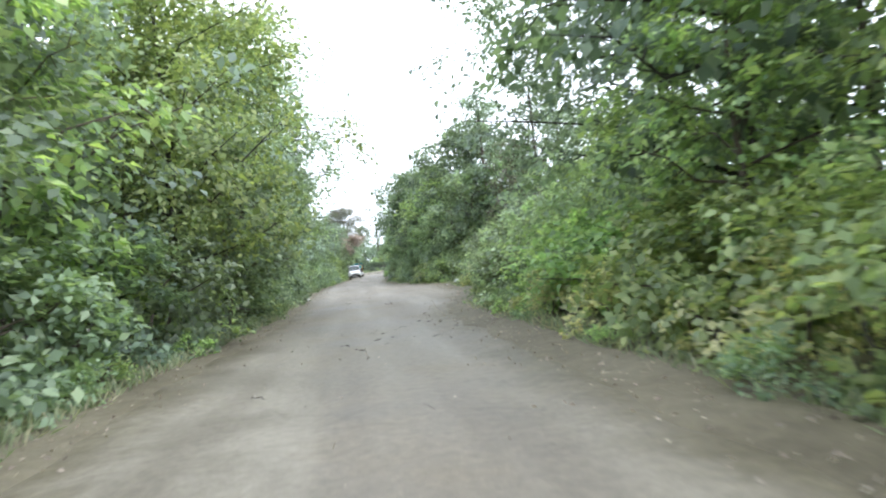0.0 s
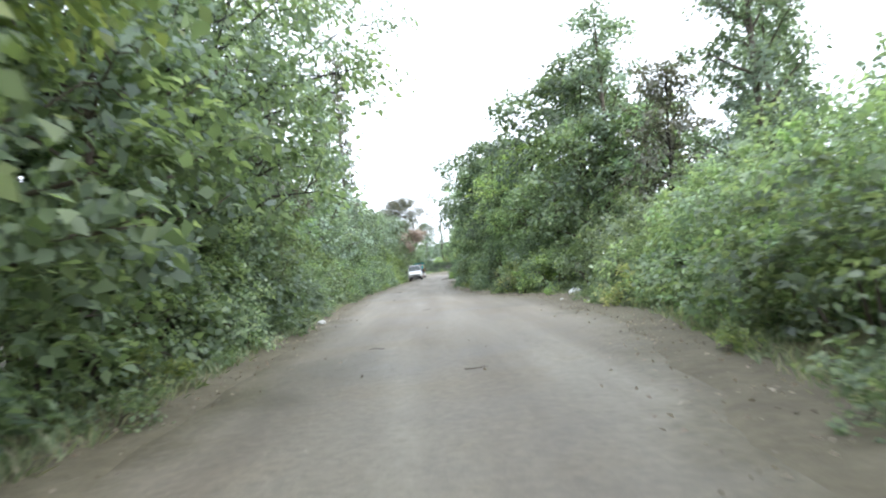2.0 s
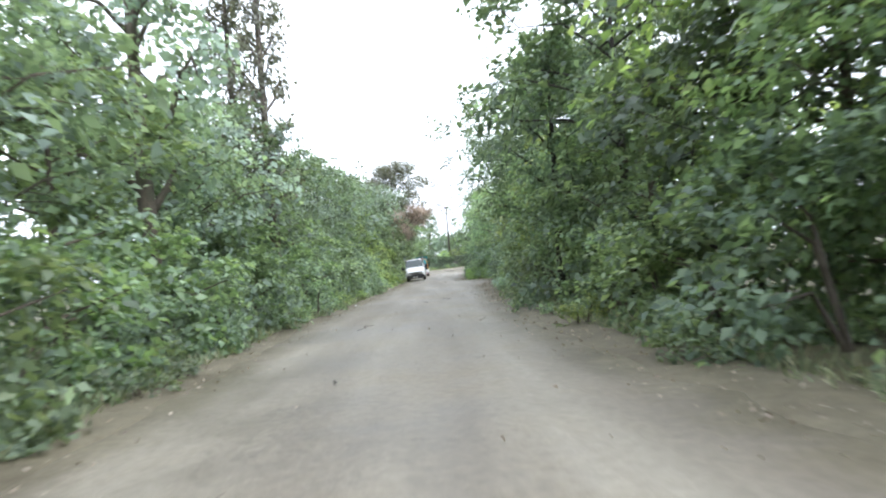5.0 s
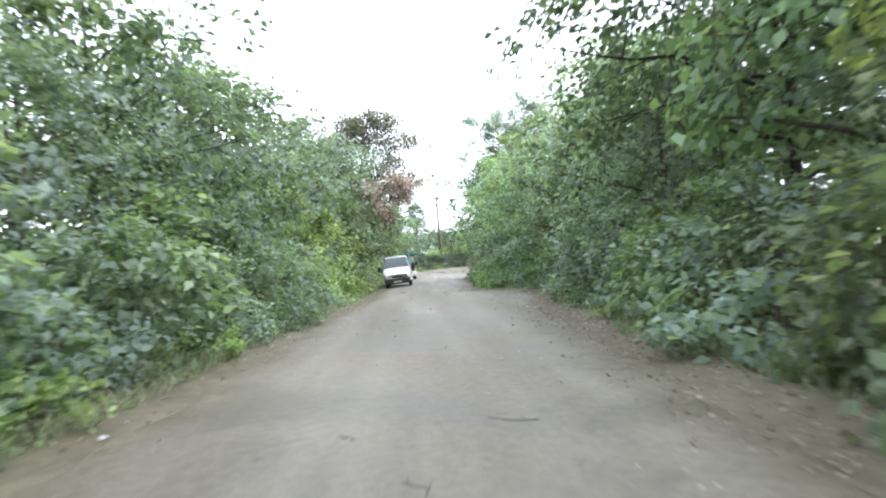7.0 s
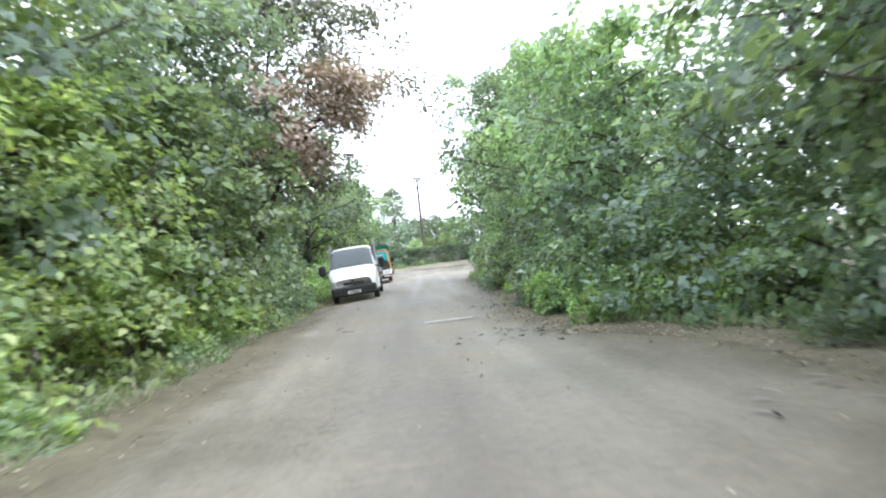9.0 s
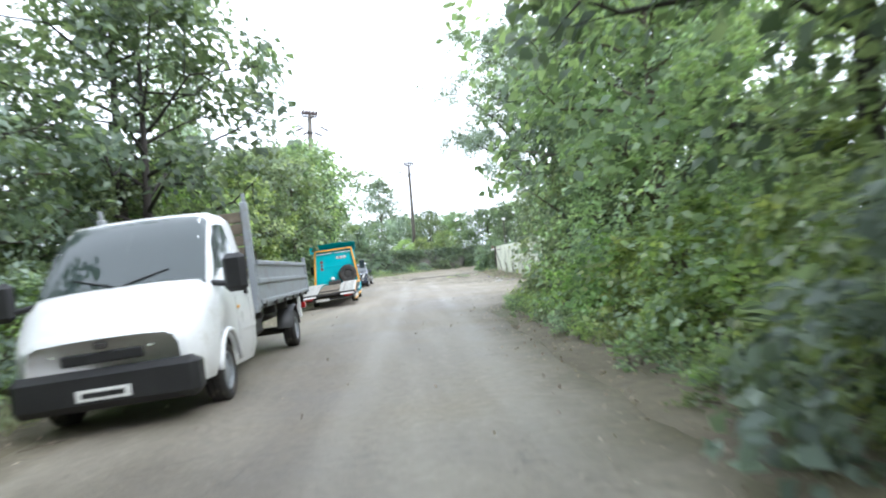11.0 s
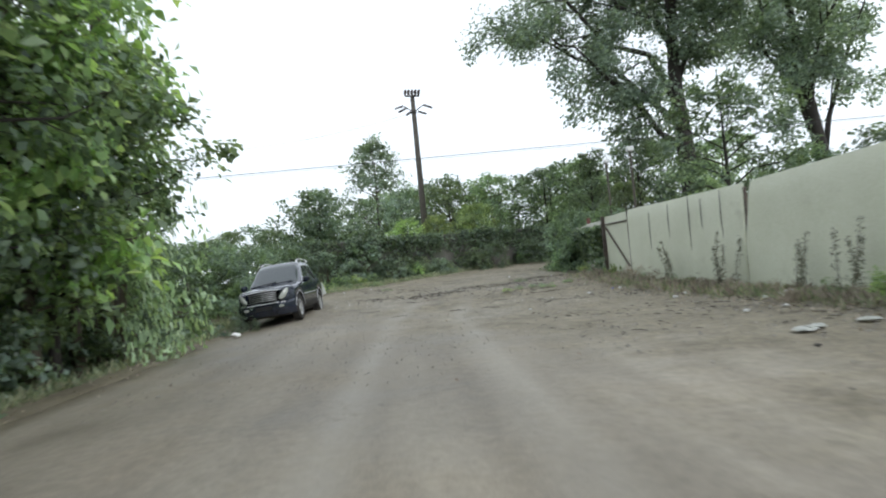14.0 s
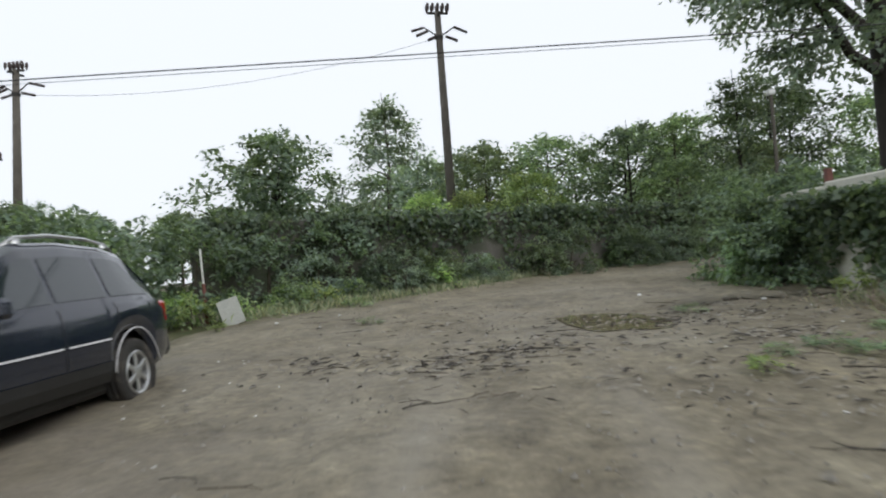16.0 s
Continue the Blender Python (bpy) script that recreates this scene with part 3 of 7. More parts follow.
def dirt_verge(side):
    """The strip of bare dirt between asphalt and undergrowth."""
    geo, rows = Geo(), []
    for i in range(-40, 311):
        y = i * 0.5
        if y > (118 if side > 0 else 155):
            break
        fade = min(1.0, ((118 if side > 0 else 155) - y) / 9 + 0.02)
        e = edge_r(y) if side > 0 else edge_l(y)
        w = (0.9 if side > 0 else 0.7) + 0.5 * noise.noise((y * 0.3, 21 * side, 0))
        row = []
        for k in range(7):
            x = e + side * ((-0.35 - 0.3 * noise.noise((y * 0.8, 4, side)) + (w + 0.35) * k / 6) * fade + 0.5 * (1 - fade))
            row.append((x, y, ground_z(x, y) - 0.06 * (1 - fade) + 0.02 + 0.03 * noise.noise((x * 1.5, y * 1.5, 1)) + (0.05 * k / 6) - (0.09 if k == 6 else 0) - (0.05 if k == 0 else 0)))
        rows.append(row if side > 0 else row[::-1])
    geo.grid(rows)
    return solid("verge", geo, DIRT, "strip of bare brown dirt along the asphalt edge", "verge", kind="structure", smooth=True)


ground()
road()
dirt_verge(-1)
dirt_verge(1)


# ---- plants ----
def leaves_mesh(name, pos, out, size, material, rng, wide=0.7, hang=0.2, level=None, corners=3):
    """One pointed leaf of three or four corners at every place; leaves of a spray face much the same way."""
    n = len(pos)
    d = rng.normal(size=(n, 3)) + 0.7 * out
    d[:, 2] -= hang
    up = rng.normal(size=(n, 3)) * (0.7 if level is None else 0.42) + (np.array([0, 0, 1.0]) + 0.3 * out if level is None else level)
    if level is not None:
        d -= up * (d * up).sum(1, keepdims=True) / (up * up).sum(1, keepdims=True) * 0.8
    d /= np.linalg.norm(d, axis=1, keepdims=True) + 1e-9
    s = np.cross(d, up)
    s /= np.linalg.norm(s, axis=1, keepdims=True) + 1e-9
    nn = np.cross(s, d)
    ln = size * rng.uniform(0.6, 1.3, (n, 1))
    w = ln * wide * 0.5
    c = corners
    v = np.empty((n, c, 3))
    v[:, 0] = pos
    if c == 3:
        v[:, 1] = pos + d * ln * 0.62 + s * w * 1.15 + nn * w * 0.3
        v[:, 2] = pos + d * ln - s * w * 0.55 - nn * ln * 0.1
    else:
        v[:, 1] = pos + d * ln * 0.42 + s * w + nn * w * 0.3
        v[:, 2] = pos + d * ln - nn * ln * 0.12
        v[:, 3] = pos + d * ln * 0.5 - s * w + nn * w * 0.25
    me = bpy.data.meshes.new(name)
    me.vertices.add(c * n)
    me.vertices.foreach_set("co", v.reshape(-1))
    me.loops.add(c * n)
    me.loops.foreach_set("vertex_index", np.arange(c * n))
    me.polygons.add(n)
    me.polygons.foreach_set("loop_start", np.arange(n) * c)
    me.materials.append(material)
    me.update()
    me.validate()
    return me


def scatter(centres, weights, count, spread, rng, middle, flat=0.5):
    """Leaves in sprays: flat tilted clumps with gaps between. Returns places, outward ways and the sprays' facings."""
    c, w = np.array(centres), np.array(weights, float)
    away = c - middle
    away /= np.linalg.norm(away, axis=1, keepdims=True) + 1e-6
    face = away * 0.55 + np.array([0, 0, 0.85]) + rng.normal(size=c.shape) * 0.3
    face /= np.linalg.norm(face, axis=1, keepdims=True)
    size = spread * rng.uniform(0.6, 1.35, (len(c), 1))
    pick = rng.choice(len(c), count, p=w / w.sum())
    off = rng.normal(size=(count, 3))
    off *= rng.uniform(0, 1, (count, 1)) ** 0.45 / (np.linalg.norm(off, axis=1, keepdims=True) + 1e-9)
    off *= size[pick] * 1.55
    f = face[pick]
    off -= f * (off * f).sum(1, keepdims=True) * (1 - flat)
    pos = c[pick] + off
    out = pos - middle
    out /= np.linalg.norm(out, axis=1, keepdims=True) + 1e-6
    return pos, out, f


def tree_meshes(seed, h, r, base, limbs, leaves, leaf, material, bark, spread=0.42, shape="round", lean=(0, 0), girth=1.0, reach=None, twigs=6):
    """Trunk with limbs and twigs as one mesh, and a crown of single leaves."""
    rng = np.random.default_rng(seed)
    wood = Geo()
    top = h * 0.93
    bend = rng.normal(size=2) * h * 0.02
    spine = lambda f: Vector((lean[0] * f * f * h + bend[0] * math.sin(3 * f), lean[1] * f * f * h + bend[1] * math.sin(2.3 * f), top * f))  # noqa: E731
    r0 = (0.012 * h + 0.035) * girth
    fs = [0, 0.02, 0.06, 0.15, 0.28, 0.42, 0.56, 0.7, 0.84, 1.0]
    wood.tube([spine(f) for f in fs], [r0 * (1.5 if f == 0 else 1.15 if f == 0.02 else 1.0 - 0.9 * f) for f in fs], 9)
    centres, weights = [], []
    for i in range(limbs):
        f = base / h + (0.97 - base / h) * ((i + 0.5) / limbs) ** 0.85
        az = i * 2.4 + rng.uniform(-0.4, 0.4)
        g = (f - base / h) / (1 - base / h)
        size = {"round": math.sin(math.pi * min(0.97, 0.22 + 0.72 * g)), "tall": 0.75 - 0.45 * g, "spread": 0.55 + 0.5 * g if g < 0.75 else 0.92 - 1.6 * (g - 0.75), "cone": 1.0 - 0.8 * g}[shape]
        length = r * size * rng.uniform(0.75, 1.15)
        rise = {"round": 0.55, "tall": 1.3, "spread": 0.75, "cone": 0.5}[shape] * rng.uniform(0.7, 1.3)
        start, out = spine(f * 0.93), Vector((math.cos(az), math.sin(az), 0))
        if reach and i == reach[0]:
            out, length, rise = Vector((math.cos(reach[1]), math.sin(reach[1]), 0)), reach[2], reach[3]
        pts = [start]
        for k in (0.33, 0.66, 1.0):
            wob = Vector(rng.normal(size=3)) * length * 0.06
            pts.append(start + out * length * k + Vector((0, 0, length * rise * (k - 0.35 * k * k))) + wob)
        rl = r0 * (1 - 0.85 * f) * 0.55
        wood.tube(pts, [rl, rl * 0.7, rl * 0.45, rl * 0.15], 6)
        for j in range(twigs):
            k = 0.3 + 0.7 * (j + rng.uniform(0, 0.8)) / twigs
            a = min(2, int(k * 3))
            p = pts[a].lerp(pts[a + 1], min(1, k * 3 - a))
            side = Vector(rng.normal(size=3)) * 0.8 + out * 0.5 + Vector((0, 0, 0.25))
            q = p + side.normalized() * length * rng.uniform(0.14, 0.34)
            wood.tube([p, p.lerp(q, 0.5) + Vector(rng.normal(size=3)) * 0.03, q], [rl * 0.3, rl * 0.2, rl * 0.06 + 0.003], 4, False)
            centres += [tuple(q), tuple(p.lerp(q, 0.55))]
            weights += [1.0, 0.6]
        centres.append(tuple(pts[-1]))
        weights.append(1.0)
    mid = np.array([spine(0.5).x, spine(0.5).y, base + 0.4 * (h - base)])
    fine = 0.9 if leaf > 0.4 else 1.15
    pos, out, face = scatter(centres, weights, int(leaves * fine), spread, rng, mid)
    leaf *= 0.95 / math.sqrt(fine)
    return mesh_of("trunk", wood.v, wood.f, bark, True), leaves_mesh("crown", pos, out, leaf, material, rng, 0.66, level=face, corners=3 if leaf > 0.36 else 4)


def forked_tree(seed, fork, r0, mains, leaves, leaf, lean=0.0):
    """Old poplar: a stout trunk that forks into rising limbs, with side branches and leaf clumps along them."""
    rng = np.random.default_rng(seed)
    wood, centres, weights = Geo(), [], []
    def spine(z):
        f = z / 22.0
        return Vector((lean * f * f * 22 * 0.12 + 0.25 * math.sin(z * 0.45), 0.2 * math.sin(z * 0.3 + 1), z))
    zs = [-0.2, 0.4, fork * 0.5, fork, fork + 3, fork + 6, fork + 9, fork + 12, fork + 15.5]
    wood.tube([spine(z) for z in zs], [r0 * q for q in (1.5, 1.12, 1.0, 0.9, 0.74, 0.58, 0.42, 0.26, 0.05)], 12)
    for n, (az, far, high) in enumerate(mains):
        out = Vector((math.cos(radians(az)), math.sin(radians(az)), 0))
        start = spine(min(fork - 0.5 + 1.15 * n, high - 3.0))
        pts = [start]
        for k in (0.2, 0.4, 0.6, 0.8, 1.0):
            pts.append(start + out * far * k ** 1.15 + Vector((0, 0, (high - start.z) * (k * 1.25 - 0.25 * k * k))) + Vector(rng.normal(size=3)) * 0.35)
        rl = r0 * (0.42 if n < 3 else 0.34)
        wood.tube(pts, [rl, rl * 0.78, rl * 0.6, rl * 0.42, rl * 0.25, rl * 0.08], 8)
        length = (pts[-1] - pts[0]).length
        for j in range(11):
            k = 0.22 + 0.78 * (j + rng.uniform(0, 0.7)) / 11
            a = min(4, int(k * 5))
            p = pts[a].lerp(pts[a + 1], min(1, k * 5 - a))
            way = Vector(rng.normal(size=3)) + out * 0.5
            way.z = way.z * 0.5 + 0.15
            q = p + way.normalized() * length * rng.uniform(0.12, 0.27)
            m = p.lerp(q, 0.55) + Vector((0, 0, 0.25))
            rb = rl * (1 - 0.8 * k) * 0.35 + 0.012
            wood.tube([p, m, q], [rb, rb * 0.65, rb * 0.2], 5, False)
            for i in range(5):
                s = m.lerp(q, rng.uniform(0, 1))
                e = s + Vector(rng.normal(size=3)) * 0.62
                wood.tube([s, e], [rb * 0.25, 0.006], 4, False)
                centres.append(tuple(e))
                weights.append(rng.uniform(0.3, 1.6))
            centres.append(tuple(q))
            weights.append(1.2)
    pos, out, face = scatter(centres, weights, leaves, 0.72, rng, np.array([0, 0, fork + 5.0]), 0.7)
    return mesh_of("trunk", wood.v, wood.f, DARK_BARK, True), leaves_mesh("crown", pos, out, leaf, LEAF_GREY, rng, level=face)


def shrub_meshes(seed, r, h, leaves, leaf, material, stems=6, spread=0.25, lump=0.35, clumps=70, bark=None):
    """Stems from the ground and an uneven dome of leaf clumps down to the ground."""
    rng = np.random.default_rng(seed)
    wood, centres, weights = [], [], []
    for i in range(clumps):
        az, u = rng.uniform(0, 2 * math.pi), rng.uniform(0, 1)
        el = math.asin(u ** 1.1)
        rad = rng.uniform(0.55, 1.0) ** 0.6 * (1 + lump * noise.noise((3 * math.cos(az) + seed, 3 * math.sin(az), 3 * u)))
        centres.append((r * rad * math.cos(az) * math.cos(el * 0.9), r * rad * math.sin(az) * math.cos(el * 0.9), max(0.12, h * rad * u)))
        weights.append(rng.uniform(0.5, 1.5))
    for i in range(stems):
        q = Vector(centres[rng.integers(len(centres))])
        foot = Vector((q.x * 0.25 + rng.normal() * 0.1, q.y * 0.25 + rng.normal() * 0.1, -0.05))
        mid = foot.lerp(q, 0.5) + Vector((-0.1 * q.x, -0.1 * q.y, 0.15 * h))
        stem = Geo().tube([foot, mid, q], [0.012 + 0.012 * h, 0.01 + 0.006 * h, 0.006], 5, False)
        wood.append(mesh_of("stem", stem.v, stem.f, bark or BARK, True))
    pos, out, face = scatter(centres, weights, int(leaves * 1.6), spread, rng, np.array([0, 0, h * 0.2]))
    leaf *= 0.77
    pos[:, 2] = np.abs(pos[:, 2]) + 0.01
    return (leaves_mesh("foliage", pos, out, leaf, material, rng, 0.66, level=face, corners=4), *wood)


def stalk_meshes(seed, stems, h, leaf, material, width=0.35, seedy=0.0):
    """Upright weed stalks, each with leaves all the way up; seedy: share of the height taken by a dark seed head."""
    rng = np.random.default_rng(seed)
    wood, pos, out = [], [], []
    for i in range(stems):
        foot = Vector((rng.normal() * width * 0.6, rng.normal() * width * 0.6, -0.03))
        tip = foot + Vector((rng.normal() * 0.16, rng.normal() * 0.16, 1.0)) * h * rng.uniform(0.55, 1.1)
        mid = foot.lerp(tip, 0.5) + Vector((rng.normal() * 0.05, rng.normal() * 0.05, 0))
        g = Geo().tube([foot, mid, tip], [0.009, 0.007, 0.003], 4, False)
        wood.append(mesh_of("stem", g.v, g.f, BARK, True))
        for k in range(int(70 * h)):
            f = rng.uniform(0.08, 1.0)
            p = foot.lerp(mid, f * 2) if f < 0.5 else mid.lerp(tip, f * 2 - 1)
            r = 0.1 * (1.15 - f) * h * 0.7 + 0.015
            a = rng.uniform(0, 6.283)
            pos.append((p.x + r * math.cos(a) * rng.uniform(0.1, 1), p.y + r * math.sin(a) * rng.uniform(0.1, 1), max(0.02, p.z)))
            out.append((math.cos(a), math.sin(a), 0.3))
    return (leaves_mesh("foliage", np.array(pos), np.array(out), leaf, material, rng, 0.4, 0.25, corners=4), *wood)


def plant(name, meshes, parts, label, category, group):
    ob = thing(name, label, category, group)
    for i, me in enumerate(meshes):
        o = new(parts[min(i, 1)], me)
        o.parent = ob
    return ob


STOCK = {}


def stock(key, name, meshes, parts, label, category, group):
    STOCK[key] = (name, meshes, parts, label, category, group)


TP, SP = ("trunk", "crown"), ("foliage", "stem")
stock("round_a", "tree", tree_meshes(1, 9.0, 3.4, 1.6, 22, 4000, 0.27, LEAF_MID, BARK), TP, "leafy roadside tree with a rounded mid-green crown", "tree", "roadside trees")
stock("round_b", "tree", tree_meshes(2, 10.5, 3.6, 2.2, 24, 4000, 0.276, LEAF_DARK, DARK_BARK), TP, "tall dark green tree with dense wet foliage", "tree", "roadside trees")
stock("round_c", "tree", tree_meshes(3, 8.0, 3.0, 1.2, 20, 4000, 0.252, LEAF_FRESH, BARK), TP, "young tree with bright yellow-green leaves", "tree", "roadside trees")
stock("tall_a", "tree", tree_meshes(4, 13.0, 2.9, 2.5, 26, 4800, 0.214, LEAF_GREY, BARK, 0.36, "tall"), TP, "slender tall tree with sparse grey-green leaves", "tree", "roadside trees")
stock("tall_b", "tree", tree_meshes(5, 11.0, 2.6, 2.0, 24, 4800, 0.214, LEAF_DARK, DARK_BARK, 0.36, "tall"), TP, "thin upright tree with gaps between its branches", "tree", "roadside trees")
stock("grey_round", "tree", tree_meshes(6, 8.5, 3.2, 1.2, 22, 4000, 0.246, LEAF_GREY, BARK), TP, "bushy tree with dull grey-green foliage", "tree", "roadside trees")
stock("small", "tree", tree_meshes(7, 6.0, 2.4, 0.6, 18, 4200, 0.214, LEAF_MID, BARK, 0.34), TP, "low bushy tree leafed almost to the ground", "tree", "roadside trees")
stock("small_dark", "tree", tree_meshes(8, 5.6, 2.5, 0.5, 18, 4400, 0.203, LEAF_DARK, DARK_BARK, 0.34), TP, "low dark green bushy tree in the hedge", "tree", "roadside trees")
stock("walnut", "tree", tree_meshes(10, 8.6, 3.4, 2.3, 22, 6500, 0.271, LEAF_MID, BARK, 0.45), TP, "walnut-like tree with broad leaves over the parked truck", "tree", "roadside trees")
stock("broad", "tree", tree_meshes(46, 9.8, 3.0, 1.4, 26, 6500, 0.285, LEAF_FRESH, BARK, 0.46), TP, "tall tree with broad bright green leaves behind the parked truck", "tree", "roadside trees")
stock("far_a", "tree", tree_meshes(41, 9.5, 3.6, 1.2, 12, 1600, 0.44, LEAF_DARK, DARK_BARK, 0.55, twigs=4), TP, "tree behind the roadside hedge", "tree", "trees behind")
stock("far_b", "tree", tree_meshes(42, 8.8, 3.4, 1.0, 12, 1600, 0.43, LEAF_GREY, DARK_BARK, 0.55, twigs=4), TP, "grey-green tree behind the roadside hedge", "tree", "trees behind")
stock("cone", "tree", tree_meshes(35, 14.0, 4.9, 1.5, 38, 7000, 0.30, LEAF_GREY, BARK, 0.5, "cone"), TP, "pointed grey-green tree standing above the hedge", "tree", "far trees")
stock("dusky", "tree", tree_meshes(44, 10.5, 2.8, 2.0, 26, 4200, 0.22, LEAF_DUSK, DARK_BARK, 0.34, "tall"), TP, "twiggy tree with sparse dull brown-green leaves", "tree", "roadside trees")
stock("column", "tree", tree_meshes(45, 17.0, 1.5, 3.0, 40, 4200, 0.2, LEAF_DUSK, BARK, 0.26, "tall", girth=0.8, twigs=4), TP, "slim upright tree with a pale trunk and thin leaves", "tree", "roadside trees")
stock("poplar_a", "tree", forked_tree(9, 6.5, 0.55, [(200, 9.3, 11.8), (181, 10.4, 14.2), (178, 10.4, 18.5), (330, 5, 15), (60, 4.5, 18), (150, 8.0, 21.5), (245, 6.0, 21), (20, 4.0, 21), (110, 4.0, 23), (186, 10.0, 23.0), (140, 6.0, 26), (255, 5.0, 26), (40, 5.0, 25.5)], 80000, 0.27), TP, "big old poplar with dark forked limbs and airy foliage", "tree", "poplars behind the fence")
stock("poplar_b", "tree", forked_tree(29, 5.0, 0.5, [(10, 6.0, 17), (190, 5.0, 13), (120, 5.5, 17), (300, 5, 19), (170, 4.5, 20), (60, 4, 22)], 38000, 0.27, -1.2), TP, "big poplar with a forked leaning trunk", "tree", "poplars behind the fence")
stock("shrub", "shrub", shrub_meshes(11, 1.7, 2.3, 2050, 0.19, LEAF_MID), SP, "dense mid-green shrub at the road edge", "shrub", "roadside shrubs")
stock("shrub_dark", "shrub", shrub_meshes(12, 1.9, 2.8, 2050, 0.19, LEAF_DARK), SP, "dense dark green shrub at the road edge", "shrub", "roadside shrubs")
stock("shrub_fresh", "shrub", shrub_meshes(13, 1.6, 2.0, 2050, 0.188, LEAF_FRESH), SP, "bright yellow-green leafy shrub", "shrub", "roadside shrubs")
stock("shrub_vine", "shrub", shrub_meshes(25, 1.7, 2.6, 2400, 0.2, LEAF_FRESH, clumps=90), SP, "bright green creeper-covered shrub at the road edge", "shrub", "roadside shrubs")
stock("shrub_grey", "shrub", shrub_meshes(14, 1.8, 2.4, 2050, 0.19, LEAF_GREY), SP, "grey-green bushy shrub at the road edge", "shrub", "roadside shrubs")
stock("shrub_yellow", "shrub", shrub_meshes(15, 0.9, 1.0, 800, 0.137, LEAF_YELLOW, 4, 0.17, 0.5, 30), SP, "small shrub with yellowing leaves", "shrub", "roadside shrubs")
stock("vine", "vine_thicket", shrub_meshes(16, 3.2, 3.6, 4900, 0.184, LEAF_VINE, 6, 0.3, 0.3, 170), SP, "mound of climbing vine smothering the undergrowth", "vine", "vine thickets")
stock("ivy_tower", "vine_thicket", shrub_meshes(17, 2.6, 5.8, 4900, 0.184, LEAF_VINE, 6, 0.32, 0.25, 190), SP, "tall dark curtain of vine hung over trees", "vine", "vine thickets")
stock("weed", "weed_clump", shrub_meshes(18, 0.55, 0.6, 320, 0.106, LEAF_MID, 3, 0.13, 0.5, 22), SP, "low clump of leafy weeds", "weeds", "verge weeds")
stock("weed_fresh", "weed_clump", shrub_meshes(19, 0.5, 0.75, 320, 0.112, LEAF_FRESH, 3, 0.13, 0.5, 22), SP, "bright green clump of weeds", "weeds", "verge weeds")
stock("tall_weed", "weed_clump", shrub_meshes(20, 0.7, 1.7, 700, 0.123, LEAF_GREY, 4, 0.16, 0.5, 40), SP, "tall grey-green weeds gone to seed", "weeds", "verge weeds")
stock("dry_weed", "weed_clump", shrub_meshes(21, 0.5, 1.3, 420, 0.11, LEAF_DRY, 6, 0.14, 0.5, 30), SP, "withered brown weeds at the fence foot", "weeds", "verge weeds")
stock("stalks", "weed_clump", stalk_meshes(22, 11, 1.9, 0.15, LEAF_FRESH), SP, "stand of tall bright green weeds with upright stalks", "weeds", "verge weeds")
stock("stalks_low", "weed_clump", stalk_meshes(23, 12, 1.0, 0.13, LEAF_FRESH, 0.4), SP, "knee-high bright green weeds with upright stalks", "weeds", "verge weeds")
stock("stalks_dark", "weed_clump", stalk_meshes(24, 4, 1.7, 0.085, LEAF_DUSK, 0.3), SP, "few tall dark stalks gone to seed", "weeds", "verge weeds")
FIRST = {}


def put(key, x, y, scale=1.0, turn=None, tall=1.0, sink=0.05):
    name, meshes, parts, label, category, group = STOCK[key]
    turn = random.uniform(0, 360) if turn is None else turn
    m = pose(x, y, ground_z(x, y) - sink, 0, 0, turn) @ Matrix.Diagonal((scale, scale, scale * tall, 1))
    if key not in FIRST:
        FIRST[key] = plant(name, meshes, parts, label, category, group)
        FIRST[key].matrix_basis = m
        return FIRST[key]
    ob = copy_thing(FIRST[key], pose(0, 0, 0))
    ob.matrix_basis = m
    return ob


def pick(*keys):
    return keys[random.randrange(len(keys))]


R = random.uniform
# left side: verge weeds, shrubs, bushy trees, taller trees behind
y = -4.0
while y < 146:
    parked = 105.5 < y < 138
    gap = 1.15 if not parked else 2.1
    x = edge_l(y) - R(gap, gap + 0.6)
    if y > 139:
        x = edge_l(y) - R(1.9, 2.6)
    key = pick("shrub", "shrub_dark", "shrub_grey", "shrub") if y > 20 else pick("shrub", "shrub_fresh", "shrub_dark")
    if 84 < y < 97:
        key = pick("shrub_fresh", "shrub", "shrub_fresh")
    put(key, x - 0.9, y, R(0.95, 1.3))
    if not parked and y < 120:
        put(pick("weed", "weed_fresh", "weed", "tall_weed"), edge_l(y) - R(0.35, 0.8), y + R(-0.6, 0.6), R(0.6, 1.1))
    y += R(1.9, 2.6)
y = -4.0
while y < 140:
    back = 2.0 if 105 < y < 138 else 0.9
    x = edge_l(y) - back - R(2.2, 3.2)
    put(pick("small", "small_dark", "small", "grey_round") if not 84 < y < 100 else pick("round_c", "small", "round_c"), x, y, R(0.85, 1.15) * (0.78 if 68 < y < 84 else 1.0))
    y += R(3.6, 4.8)
for x, y, key, s in [(-6.2, -4, "round_a", 1.1), (-7, 4, "round_c", 1.15), (-6.2, 10.5, "round_c", 1.1), (-7.5, 15, "tall_a", 1.0), (-5.6, 19, "round_c", 1.2), (-5.6, 84, "grey_round", 1.08), (-5.0, 91.5, "grey_round", 1.15), (-7.5, 24, "round_b", 1.15), (-7.4, 28.5, "round_b", 1.15),
                     (-7.2, 33, "round_a", 1.15), (-8.5, 38, "dusky", 1.15), (-6.5, 43, "dusky", 1.05), (-9.5, 46, "dusky", 1.2), (-6.6, 40.5, "dusky", 0.95), (-7, 50, "grey_round", 1.2), (-5.4, 56, "tall_a", 1.2)]:
    put(key, x, y, s)
